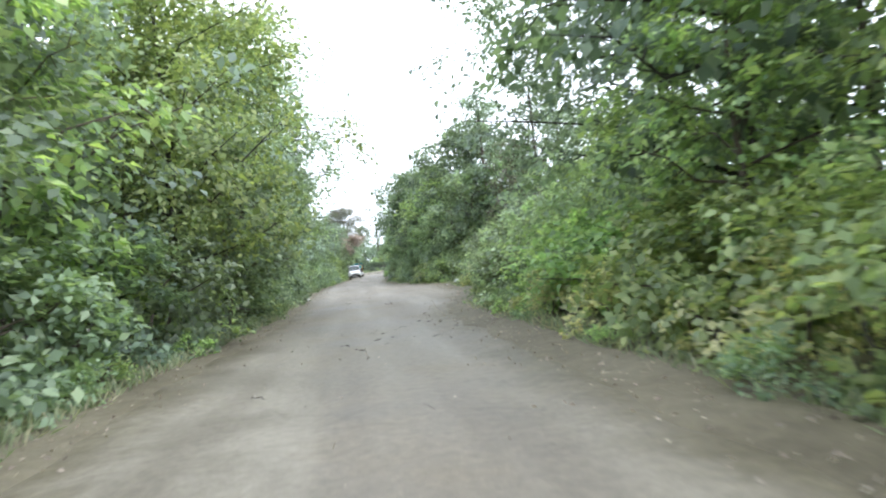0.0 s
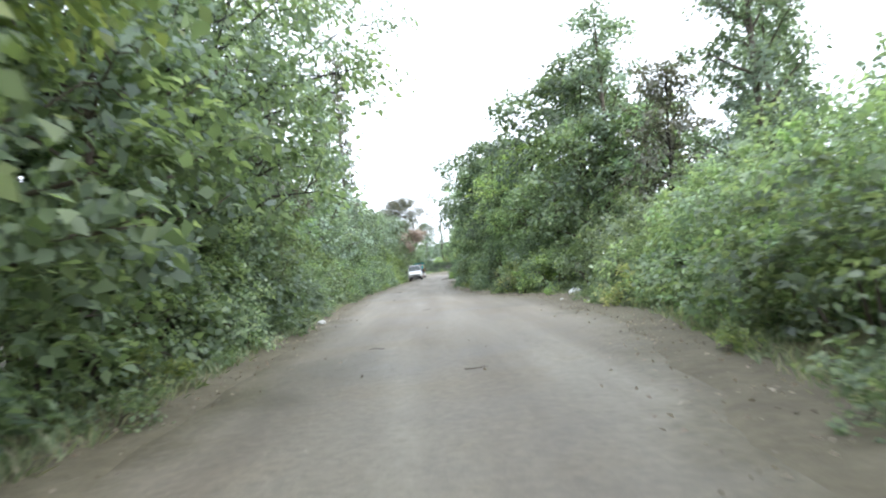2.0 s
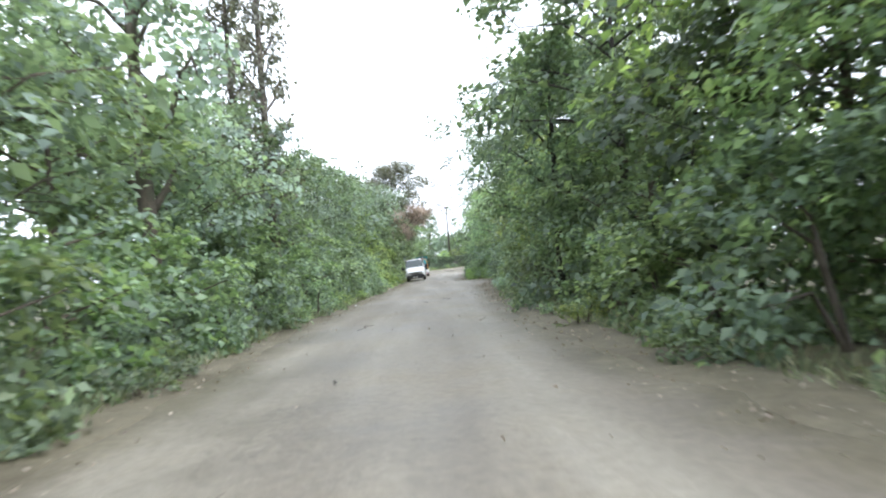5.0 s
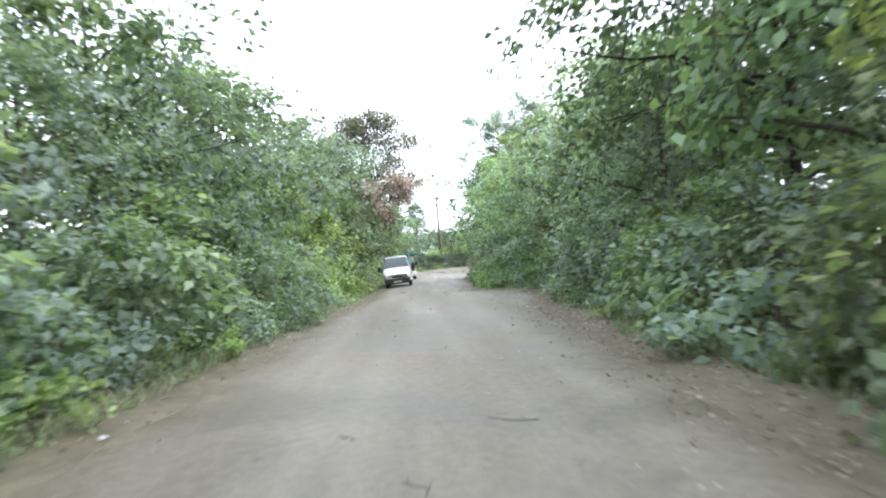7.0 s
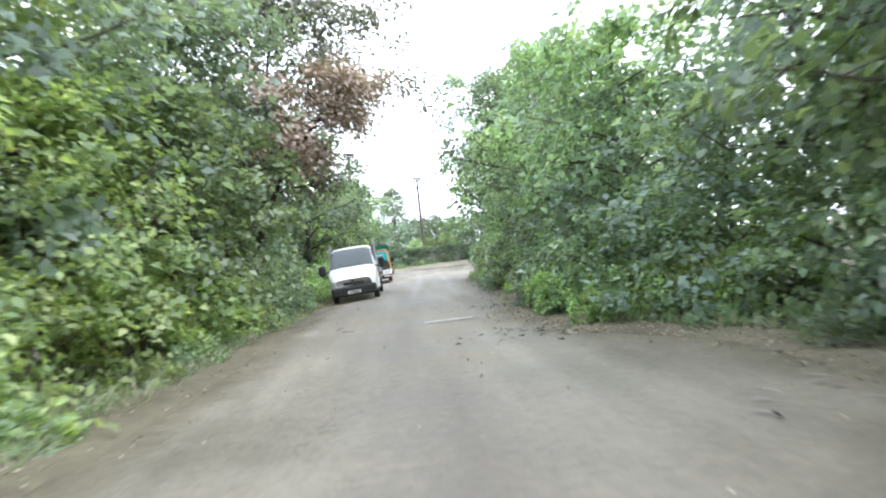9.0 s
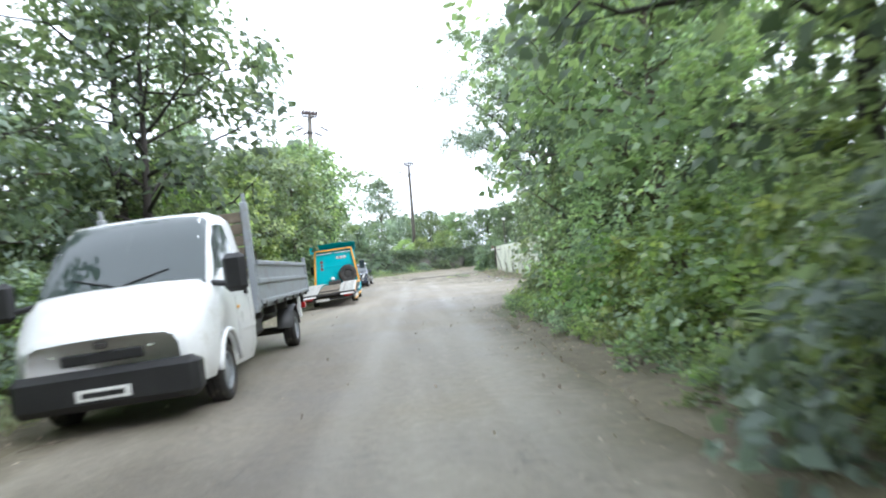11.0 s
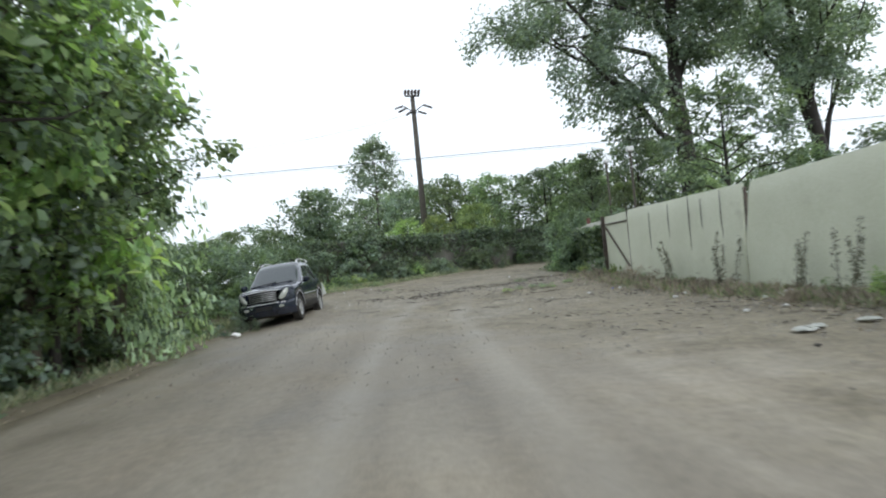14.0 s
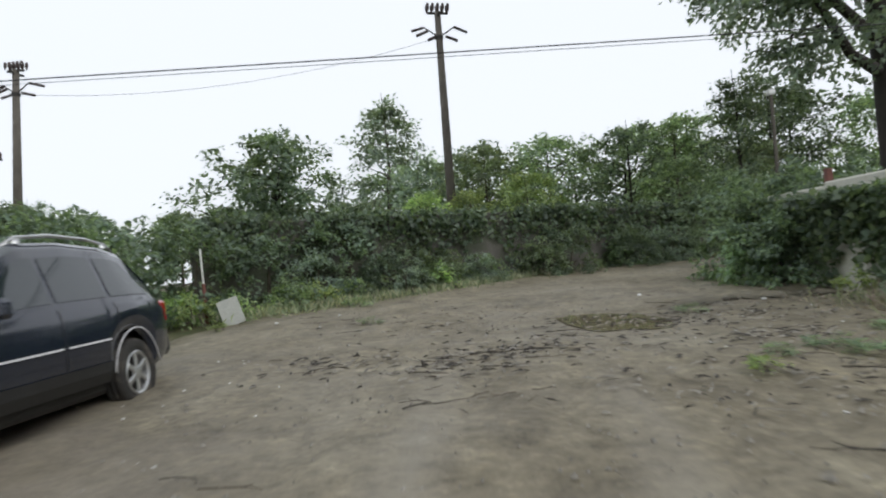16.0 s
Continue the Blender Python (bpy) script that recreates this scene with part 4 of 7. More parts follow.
for x, y, key, s in [(-9, 60, "tall_b", 1.0), (-6.3, 64, "grey_round", 1.0), (-7.8, 70, "round_a", 0.8), (-6, 75, "round_b", 0.85), (-6.4, 80, "round_b", 0.92), (-6.8, 85.5, "grey_round", 1.25), (-6, 88, "round_c", 0.85),
                     (-4.6, 93, "round_c", 0.75), (-5, 105, "round_b", 0.9), (-5.5, 111, "round_b", 0.85), (-3.7, 117.6, "round_b", 1.15), (-4.3, 122.5, "round_c", 0.72), (-6.5, 127, "round_b", 0.6), (-3.4, 132.5, "walnut", 1.02), (-2.0, 137.6, "walnut", 1.15), (-1.85, 144.2, "walnut", 0.85), (-1.9, 143.4, "round_b", 0.72), (-2.6, 142.3, "small", 0.95), (-4.2, 142.5, "round_b", 0.72), (-2.9, 116.6, "round_b", 0.95), (-4.2, 87.5, "round_c", 0.7), (-4.6, 95.5, "round_a", 0.85), (-3.4, 91.0, "round_c", 0.62), (-3.0, 94.6, "small", 1.0), (-2.9, 97.2, "small", 1.0), (8.4, 43.4, "round_a", 0.95)]:
    put(key, x, y, s)
y = -4.0
while y < 150:
    put(pick("far_a", "far_b"), R(-13.5, -10.5), y, R(0.95, 1.15))
    y += R(6.0, 7.5)

# right side: bright hedge, vine slope, tree groups, vine curtain
y = -4.0
while y < 118:
    x = edge_r(y) + R(1.0, 1.6)
    if 19 < y < 42:
        key = pick("vine", "shrub")
        put(key, x + (2.3 if key == "vine" else 0.9), y, R(0.85, 1.05))
    elif y <= 19:
        put("shrub_fresh", x + (0.9 if y < 9 else 1.7), y, R(0.95, 1.2))
    elif y < 104:
        put(pick("shrub", "shrub_dark", "shrub_grey", "shrub"), x + 1.0, y, R(0.95, 1.25))
    elif y < 115.5:
        put(pick("shrub_vine", "shrub_fresh", "shrub_vine"), x + 1.0, y, R(0.8, 1.05))
    if R(0, 1) < 0.6:
        put(pick("weed", "weed_fresh", "weed"), edge_r(y) + R(0.3, 0.8), y + R(-0.6, 0.6), R(0.5, 1.0))
    y += R(2.0, 2.7)
y = -4.0
while y < 117:
    x = edge_r(y) + R(3.2, 4.2)
    if 10 < y < 42:
        put("vine", x + (2.6 if y > 19 else 1.4), y, R(1.0, 1.25), tall=1.1)
    elif y > 101:
        put("ivy_tower", x - 0.7, y, R(0.85, 1.05))
    elif y <= 10:
        put("round_c", x, y, R(0.7, 0.85))
    else:
        put(pick("small", "small_dark", "small") if y < 66 else pick("small", "grey_round", "small"), x - 0.3, y, R(0.9, 1.1) * (0.75 if y > 66 else 1.0))
    y += R(3.4, 4.4)
for x, y, key, s in [(8, -5, "round_a", 1.2), (8.5, 3, "round_b", 1.1), (7.0, 6, "round_b", 1.2), (6.4, 9.4, "round_b", 1.0), (9.4, 10.5, "round_a", 1.0), (14.5, 27, "tall_a", 0.95), (11.8, 34, "tall_a", 0.8), (14.5, 39, "tall_a", 0.85), (17.5, 30, "grey_round", 1.1), (17, 23, "tall_a", 0.9), (10.5, 38.5, "dusky", 0.9), (9.5, 44, "tall_a", 1.1),
                     (9.0, 47, "round_b", 1.2), (7.3, 52, "round_c", 1.15), (6.0, 58, "round_b", 1.05), (4.6, 60.5, "tall_b", 0.85), (8, 63, "tall_b", 1.1), (6.3, 64.3, "round_c", 0.85), (9.5, 50, "round_b", 1.25), (11, 43, "round_a", 1.0), (7.6, 68.5, "round_a", 1.1), (9.9, 76, "grey_round", 1.1), (8.4, 80, "grey_round", 1.0), (7.4, 86, "round_a", 0.9),
                     (9.2, 83.5, "grey_round", 1.2), (9.4, 88.5, "round_a", 1.0), (9.6, 78.5, "dusky", 0.85), (9.0, 91, "grey_round", 1.0), (7.2, 96, "round_a", 0.85), (7.8, 101, "round_a", 1.0), (7.6, 106.5, "round_b", 0.95), (7.8, 111.5, "round_a", 0.95), (10, 114, "round_a", 0.95), (10.4, 118.4, "round_b", 0.95), (8.9, 117.4, "round_b", 0.9), (9.4, 119.0, "round_a", 0.75), (-3.0, 145.0, "tall_b", 0.62), (15.8, 166.7, "tall_b", 0.62)]:
    put(key, x, y, s)
y = -4.0
while y < 118:
    put(pick("far_a", "far_b"), R(13.0, 16), y, R(0.7, 0.9))
    y += R(6.0, 7.5)
for x, y in [(4.0, 13.0), (4.2, 6.0), (5.0, 43.0), (5.8, 31.0), (3.9, 9.5)]:
    put("shrub_yellow", x, y, R(0.9, 1.2))

# beyond the parked cars: bank, hedge and far trees
for x, y, key, s in [(-3.4, 142, "shrub_dark", 1.0), (-3.0, 145, "shrub_dark", 1.0), (-2.6, 148.5, "shrub_dark", 1.05), (-3.6, 151.5, "shrub_dark", 1.15), (-2.4, 154.5, "shrub_dark", 1.05), (-4.5, 157, "shrub_dark", 1.1), (-1.8, 158.5, "shrub_dark", 1.0),
                     (-6, 149, "shrub_grey", 1.1), (-6.5, 154, "shrub_dark", 1.2), (-8, 160, "small_dark", 0.6), (-5, 162, "shrub_dark", 1.2), (-11, 156, "small_dark", 0.6), (-13, 164, "small_dark", 0.65), (-9, 168, "small", 0.65), (-16, 158, "small", 0.6),
                     (-20, 170, "round_a", 0.6), (-27, 176, "round_b", 0.6), (-15, 180, "round_b", 0.55), (-8, 182, "small", 0.8), (-3.5, 176, "small_dark", 0.75), (-34, 166, "round_b", 0.7), (-25, 156, "small_dark", 0.8), (-18, 148, "small_dark", 0.75)]:
    put(key, x, y, s)
hedge = [(-0.2, 160.2), (1.4, 161.6), (3.2, 163.0), (5.0, 164.6), (6.8, 166.4), (8.6, 168.2), (10.6, 169.6), (13, 170.2), (16, 170.4), (19, 170.5), (23, 170.6), (28, 170.8)]
for i, (x, y) in enumerate(hedge):
    if i in (0, 1, 2, 3, 7, 11):
        put(pick("shrub_dark", "shrub", "shrub_dark"), x - 0.3, y + 0.6, R(0.7, 0.9))
    put(pick("weed", "weed_fresh", "weed"), x + 0.7, y - 1.1, R(0.7, 1.2))
    put(pick("weed", "weed_fresh", "tall_weed"), x + 1.4, y - 0.7, R(0.6, 1.0))
    put(pick("shrub", "shrub_fresh", "shrub_grey"), x + R(-0.3, 0.7), y - R(0.0, 0.6), R(0.28, 0.5))
for x, y, key, s in [(0.7, 167.5, "small_dark", 1.05), (0.5, 167.2, "shrub_dark", 1.1), (1.0, 167.9, "shrub_dark", 1.1), (0.3, 168.2, "small_dark", 0.8), (-2.6, 163.6, "shrub_dark", 0.85), (-5.2, 152.4, "shrub_dark", 1.2), (-7.6, 157, "shrub_dark", 1.35), (-9.5, 163, "small_dark", 0.7), (-7.0, 148, "shrub_dark", 1.2), (-10, 151, "small_dark", 0.6), (-0.8, 164.0, "shrub_dark", 1.0), (-3.6, 160.6, "shrub_dark", 1.0), (3.0, 170.5, "small_dark", 0.6), (5.4, 172.5, "round_c", 0.48), (7.4, 174, "round_c", 0.5), (9.8, 174, "round_c", 0.58), (12.2, 178.5, "round_a", 0.82), (15.8, 177, "round_b", 0.7), (9.0, 181, "round_a", 0.8),
                     (19, 179, "round_a", 0.9), (22.5, 176, "round_b", 0.85), (2.9, 198, "cone", 1.12), (-2, 190, "small", 0.8), (7, 194, "round_b", 0.8), (26, 180, "round_b", 0.9), (16, 171.8, "small", 0.75), (20, 172.5, "small", 0.85), (14.2, 163.8, "small_dark", 0.55), (30, 178, "round_a", 1.0)]:
    put(key, x, y, s)
for x, y, key, s in [(12.5, 158.2, "shrub_dark", 0.6), (12.6, 159.2, "shrub", 0.7), (12.9, 159.8, "shrub_dark", 0.9), (13.6, 159.2, "shrub_dark", 1.0), (15.2, 160.5, "shrub", 0.95), (17, 161.5, "shrub", 0.9), (20, 161.8, "shrub_dark", 1.0)]:
    put(key, x, y, s)
for i in range(14):
    u = R(0.5, 15.0)
    put(pick("shrub_dark", "shrub_grey", "shrub_dark", "shrub"), 1.2 + u * 0.914 + 0.25, 162.8 + u * 0.407 - 0.6, R(0.35, 0.62))
put("poplar_a", 22.2, 167.8, 1.0, 0)
put("poplar_b", 32.6, 170.4, 1.0, 0)
for i in range(26):
    a = i / 25
    put(pick("far_a", "far_b"), -60 + 130 * a + R(-2, 2), 212 + R(0, 12) - 25 * abs(a - 0.45), R(0.75, 1.05))
for x, y, key, s in [(16, 152, "round_b", 0.7), (17, 145, "small_dark", 0.75), (19, 138, "round_b", 0.75), (24, 150, "round_b", 0.8), (30, 143, "round_a", 0.8), (18, 158, "small", 0.8), (23, 158, "small_dark", 0.9), (26, 134, "round_b", 0.8), (21, 127, "round_a", 0.8), (31, 154, "round_b", 0.9)]:
    put(key, x, y, s)
put("ivy_tower", 9.6, 118.2, 0.85, tall=1.25)
put("shrub_fresh", 9.0, 117.2, 0.9)
put("column", -4.7, 65.2, 1.0, tall=1.3)
put("column", -6.2, 67.0, 1.05, tall=1.1)
put("tall_b", -11.5, 150, 1.5)
put("tall_a", -10.6, 144.5, 1.5)
put("tall_a", 9.2, 30.5, 0.85)
put("ivy_tower", -4.5, 27.4, 0.75)
put("round_c", 6.9, 13.2, 0.62)
put("small", -4.6, 34.2, 0.75)
put("small", -4.0, 21.2, 1.1)
put("grey_round", -4.7, 24.6, 0.95)
put("grey_round", -5.2, 30.6, 0.8)
for i in range(12):
    put(pick("far_a", "far_b"), 3.5 + 2.1 * i, R(184, 191), R(0.72, 0.95))
put("ivy_tower", -3.6, 117.8, 0.9)
for x, y, s in [(5.6, 92.4, 0.55), (6.4, 91.2, 0.6), (4.9, 93.6, 0.5), (7.2, 90.6, 0.7), (5.3, 94.8, 0.6), (6.3, 93.6, 0.8), (5.0, 43.5, 0.8), (5.9, 41.3, 0.9)]:
    put("shrub_fresh", x, y, s)
put("shrub_dark", -3.2, 100.6, 1.1)
for i in range(16):
    y = R(89.2, 95)
    put(pick("weed_fresh", "weed", "stalks_low"), edge_r(y) + R(0.2, 1.6), y, R(0.6, 0.9))
put("ivy_tower", -1.9, 145.2, 0.75, tall=2.6)
put("broad", -1.95, 142.8, 0.95, 20, 1.2)
put("broad", -3.4, 129.5, 0.74, 80)
put("broad", -4.0, 124.0, 0.64, 140)
put("broad", -3.9, 119.8, 0.6, 250)
put("small_dark", -3.4, 159.2, 0.6)
put("small_dark", -5.6, 161.5, 0.5)
put("shrub_fresh", -3.4, 116.2, 1.1)
put("shrub_fresh", -3.2, 119.5, 1.0)
put("shrub_fresh", -3.4, 112.5, 1.0)
for x, y, s in [(0.05, 149.7, 0.5), (0.0, 150.3, 0.5), (0.3, 149.2, 0.45), (-0.1, 151.0, 0.5)]:
    put("tall_weed", x, y, s)
for i in range(26):
    y = R(100, 121)
    put(pick("weed_fresh", "weed", "weed_fresh"), edge_r(y) + R(0.45, 1.0), y, R(0.45, 0.8))
for i in range(18):
    y = R(117, 131)
    put(pick("weed_fresh", "weed_fresh", "stalks_low"), min(11.9, edge_r(y) + R(0.5, 1.3)), y, R(0.45, 0.8))
for x, y, s in [(12.0, 143.2, 0.35), (12.1, 145.4, 0.45), (12.15, 147.0, 0.4), (12.1, 148.5, 0.35), (12.15, 149.8, 0.5), (12.2, 151.2, 0.55), (12.2, 152.0, 0.5), (11.9, 150.8, 0.35), (12.1, 155.0, 0.4)]:
    put("dry_weed", x, y, s)
# weeds before the white wall and the fence
for x, y, key, s in [(12.1, 129.6, "stalks", 0.9), (11.8, 128.8, "stalks", 1.0), (12.0, 127.8, "stalks", 1.1), (11.2, 126.3, "stalks", 1.0), (10.1, 125.4, "stalks", 0.95), (9.3, 123.4, "stalks_low", 1.1), (8.6, 122.2, "stalks_low", 1.0), (9.8, 126.6, "stalks_low", 0.8), (10.9, 128.4, "stalks_low", 0.9), (8.4, 120.8, "stalks", 0.85), (10.6, 123.4, "stalks", 1.05), (11.4, 128.6, "weed_fresh", 1.1), (11.7, 129.2, "stalks", 1.1), (11.0, 128.8, "weed", 1.3), (11.6, 127.6, "stalks_low", 1.1), (11.0, 127.0, "stalks", 1.0), (11.9, 126.0, "stalks", 1.2), (10.4, 126.0, "weed_fresh", 1.2),
                     (11.5, 124.8, "stalks", 1.1), (10.2, 124.2, "stalks", 0.95), (11.4, 123.0, "stalks", 1.2), (9.2, 123.6, "weed", 1.2), (10.4, 121.8, "stalks", 1.05), (9.2, 121.4, "stalks", 0.9), (7.9, 119.8, "stalks_low", 0.9), (9.6, 119.2, "stalks", 1.1),
                     (11.9, 137.7, "stalks_low", 1.1), (12.0, 138.6, "stalks_low", 1.0), (11.6, 138.2, "weed_fresh", 0.7), (12.1, 139.5, "stalks_dark", 0.9), (12.0, 140.2, "weed_fresh", 0.8), (12.1, 141.2, "stalks_dark", 0.8), (11.8, 141.4, "weed", 0.6), (12.15, 142.6, "stalks_dark", 0.7), (12.1, 145.3, "stalks_dark", 0.8), (12.0, 147.4, "weed", 0.6), (12.1, 148.6, "stalks_dark", 0.75), (12.15, 150.4, "weed", 0.5), (12.1, 153.2, "stalks_low", 0.5), (12.1, 154.9, "tall_weed", 0.6), (11.9, 155.6, "weed_fresh", 0.7)]:
    put(key, x, y, s)

for x, y, key, s, turn in [(11.4, 86.0, "far_a", 0.85, 30), (10.8, 90.5, "far_b", 0.85, 110), (11.2, 95.0, "far_a", 0.8, 200), (9.6, 83.0, "shrub_dark", 1.2, 80), (-1.9, 139.5, "round_b", 0.85, 40), (-3.2, 136.0, "small", 1.0, 150)]:
    put(key, x, y, s, turn)

# trees that reach over the road, and the dying one
for seed, h, r, base, limbs, count, mat, reach, x, y, label in [
    (31, 14.5, 4.9, 2.0, 38, 11500, LEAF_MID, (9, 0.05, 5.2, 0.3), -4.8, 28.6, "tall tree leaning leafy limbs over the road"),
    (36, 15.5, 4.6, 4.6, 34, 8000, LEAF_GREY, (12, 0.1, 6.2, 0.45), -5.1, 35.5, "tall tree with long upper limbs over the road"),
    (37, 11.5, 4.3, 2.0, 30, 9000, LEAF_FRESH, (8, 0.0, 5.0, 0.35), -4.8, 18.0, "leafy tree with spreading limbs at the road edge"),
    (39, 12.5, 5.5, 3.6, 44, 16500, LEAF_GREY, (4, 3.2, 6.0, 0.28), 8.7, 16.4, "tall tree with thin limbs above the vine slope"),
    (32, 12.5, 4.7, 3.0, 40, 13000, LEAF_DARK, (4, 3.25, 5.0, 0.35), 7.2, 71.5, "big dark tree with a low drooping limb"),
    (33, 12.8, 3.9, 4.0, 32, 9000, LEAF_DUSK, (8, 0.0, 4.6, 0.15), -2.7, 102.0, "dark tree with thin limbs above the parked pickup"),
    (38, 10.0, 3.4, 3.0, 26, 7500, LEAF_GREY, (7, 0.4, 3.0, 0.5), -4.4, 97.5, "grey-green tree beside the dying one"),
]:
    ob = plant("tree", tree_meshes(seed, h, r, base, limbs, int(count * 1.55), 0.2, mat, DARK_BARK, 0.48, reach=reach, girth=0.65, twigs=8, lean=(0.13, 0) if seed == 33 else (0, 0)), TP, label, "tree", "roadside trees")
    ob.matrix_basis = pose(x, y, -0.05)
ob = plant("tree", tree_meshes(34, 7.6, 1.9, 4.4, 18, 5200, 0.17, LEAF_RUST, DARK_BARK, 0.36, "round", (0.52, -0.05)), TP, "dying tree with red-brown withered leaves", "tree", "roadside trees")
ob.matrix_basis = pose(-2.5, 98.8, -0.1)

for x, y, key, s in [(8.6, 121.2, "weed_fresh", 1.5), (9.2, 122.4, "weed", 1.9), (10.0, 123.6, "weed_fresh", 1.5), (8.7, 121.8, "stalks", 1.0), (9.3, 122.9, "stalks", 1.1), (8.8, 120.4, "weed_fresh", 1.6), (10.7, 124.6, "weed", 1.6), (9.1, 120.6, "shrub_vine", 0.9)]:
    put(key, x, y, s)

# ---- vehicles ----
class Shell:
    """A car body: half width, bottom, belt line, top and roof half width along its length, wheel arches cut from the bottom line."""

    def __init__(self, w, b, e, t, r, arches=()):
        self.w, self.b, self.e, self.t, self.r = (curve_of(c) for c in (w, b, e, t, r))
        self.arches = arches

    def section(self, y):
        w, b, e, t, r = self.w(y), self.b(y), self.e(y), self.t(y), self.r(y)
        for yc, rad, zc in self.arches:
            if abs(y - yc) < rad:
                b = max(b, zc + math.sqrt(rad * rad - (y - yc) ** 2))
        z5 = max(e + 0.25 * (t - e), t - 0.11)
        return [(w - 0.09, b), (w - 0.02, b + 0.16 * (e - b)), (w, b + 0.5 * (e - b)), (w - 0.012, e - 0.14 * (e - b)), (w - 0.05, e), (r + 0.03, z5), (r - 0.05, t - 0.25 * min(0.11, t - e)), (0.5 * r, t - 0.005), (0, t)]

    def at(self, y, k, side=1):
        s = self.section(y)
        i = min(7, int(k))
        (xa, za), (xb, zb), f = s[i], s[i + 1], k - i
        return Vector((side * (xa + (xb - xa) * f), y, za + (zb - za) * f))

    def body(self, ys):
        geo, rows = Geo(), []
        for y in ys:
            s = self.section(y)
            rows.append([(x, y, z) for x, z in s] + [(-x, y, z) for x, z in s[-2::-1]])
        geo.grid(rows)
        n = len(rows[0])
        geo.f += [tuple(range(n)), tuple(range((len(rows) - 1) * n, len(rows) * n))[::-1]]
        return geo

    def patch(self, y0, y1, k0, k1, lift=0.006, side=1, n=8, m=5, geo=None):
        """A piece of the skin, lifted off it, between two lines y0(k), y1(k)."""
        f0 = y0 if callable(y0) else (lambda k: y0)
        f1 = y1 if callable(y1) else (lambda k: y1)
        rows = []
        for j in range(m + 1):
            k = k0 + (k1 - k0) * j / m
            row = []
            for i in range(n + 1):
                y = f0(k) + (f1(k) - f0(k)) * i / n
                p = self.at(y, k, side)
                dy, dk = self.at(y + 0.01, k, side) - self.at(y - 0.01, k, side), self.at(y, min(8, k + 0.05), side) - self.at(y, max(0, k - 0.05), side)
                nrm = dy.cross(dk).normalized() * side
                row.append(p + nrm * lift)
            rows.append(row)
        geo = geo or Geo()
        return geo.grid(rows if side > 0 else [r[::-1] for r in rows])


def dense(stops, arches, step=0.09):
    ys = set(stops)
    lo, hi = min(stops), max(stops)
    ys |= {lo + (hi - lo) * i / int((hi - lo) / step) for i in range(int((hi - lo) / step) + 1)}
    for yc, rad, _ in arches:
        ys |= {yc + rad * math.cos(math.pi * i / 14) for i in range(15)} | {yc - rad * 1.002, yc + rad * 1.002}
    return sorted(ys)


def wheel(parent, x, y, r, width, spokes, rim_mat, side, steel=False):
    """Tyre, rim with spokes and hub; side says which way it faces."""
    ty = Geo()
    h = width / 2
    prof = [(r * 0.62, -h * 0.8), (r * 0.72, -h), (r * 0.9, -h), (r * 0.97, -h * 0.82), (r, -h * 0.62), (r, -h * 0.35), (r - 0.012, -h * 0.3), (r - 0.012, -h * 0.22), (r, -h * 0.17), (r, h * 0.17), (r - 0.012, h * 0.22), (r - 0.012, h * 0.3), (r, h * 0.35), (r, h * 0.62), (r * 0.97, h * 0.82), (r * 0.9, h), (r * 0.72, h), (r * 0.62, h * 0.8)]
    ty.lathe(prof, 32)
    tyre = part("wheel", ty, RUBBER, parent, "black rubber tyre", True)
    tyre.location = (x, y, r)
    rim = Geo()
    s = side
    rim.lathe([(r * 0.64, s * h * 0.55), (r * 0.64, s * h * 0.85), (r * 0.6, s * h * 0.92), (r * 0.55, s * h * 0.8), (r * 0.52, s * h * 0.3)], 32)
    if steel:
        rim.lathe([(r * 0.52, s * h * 0.5), (r * 0.36, s * h * 0.35), (r * 0.3, s * h * 0.7), (r * 0.16, s * h * 0.85), (0.001, s * h * 0.85)], 24)
        for k in range(10):
            a = 2 * math.pi * k / 10
            rim.lathe([(0.022, s * h * 0.5), (0.02, s * h * 0.62), (0.001, s * h * 0.62)], 8, "x", (0, r * 0.44 * math.cos(a), r * 0.44 * math.sin(a)))
    else:
        rim.lathe([(r * 0.2, s * h * 0.6), (r * 0.18, s * h * 0.85), (r * 0.1, s * h * 0.92), (0.001, s * h * 0.92)], 20)
        for k in range(spokes):
            m = Matrix.Rotation(2 * math.pi * k / spokes, 4, "X")
            lo, hi = sorted((s * h * 0.62, s * h * 0.84))
            rim.box(lo, hi, -r * 0.085, r * 0.085, r * 0.1, r * 0.57, 0.012, m)
    part("rim", rim, rim_mat, tyre, "silver wheel rim")
    back = Geo()
    back.lathe([(r * 0.6, s * h * 0.2), (0.001, s * h * 0.2)], 20)
    part("brake_disc", back, DARK_STEEL, tyre)
    return tyre


def arch_ring(shell, yc, rad, zc, side, lift, thick):
    geo = Geo()
    pts = []
    for i in range(15):
        a = math.pi * (0.04 + 0.92 * i / 14)
        y = yc + (rad + 0.02) * math.cos(a)
        z = zc + (rad + 0.02) * math.sin(a)
        pts.append((side * (shell.w(y) + lift), y, z))
    return geo.tube(pts, thick, 6)


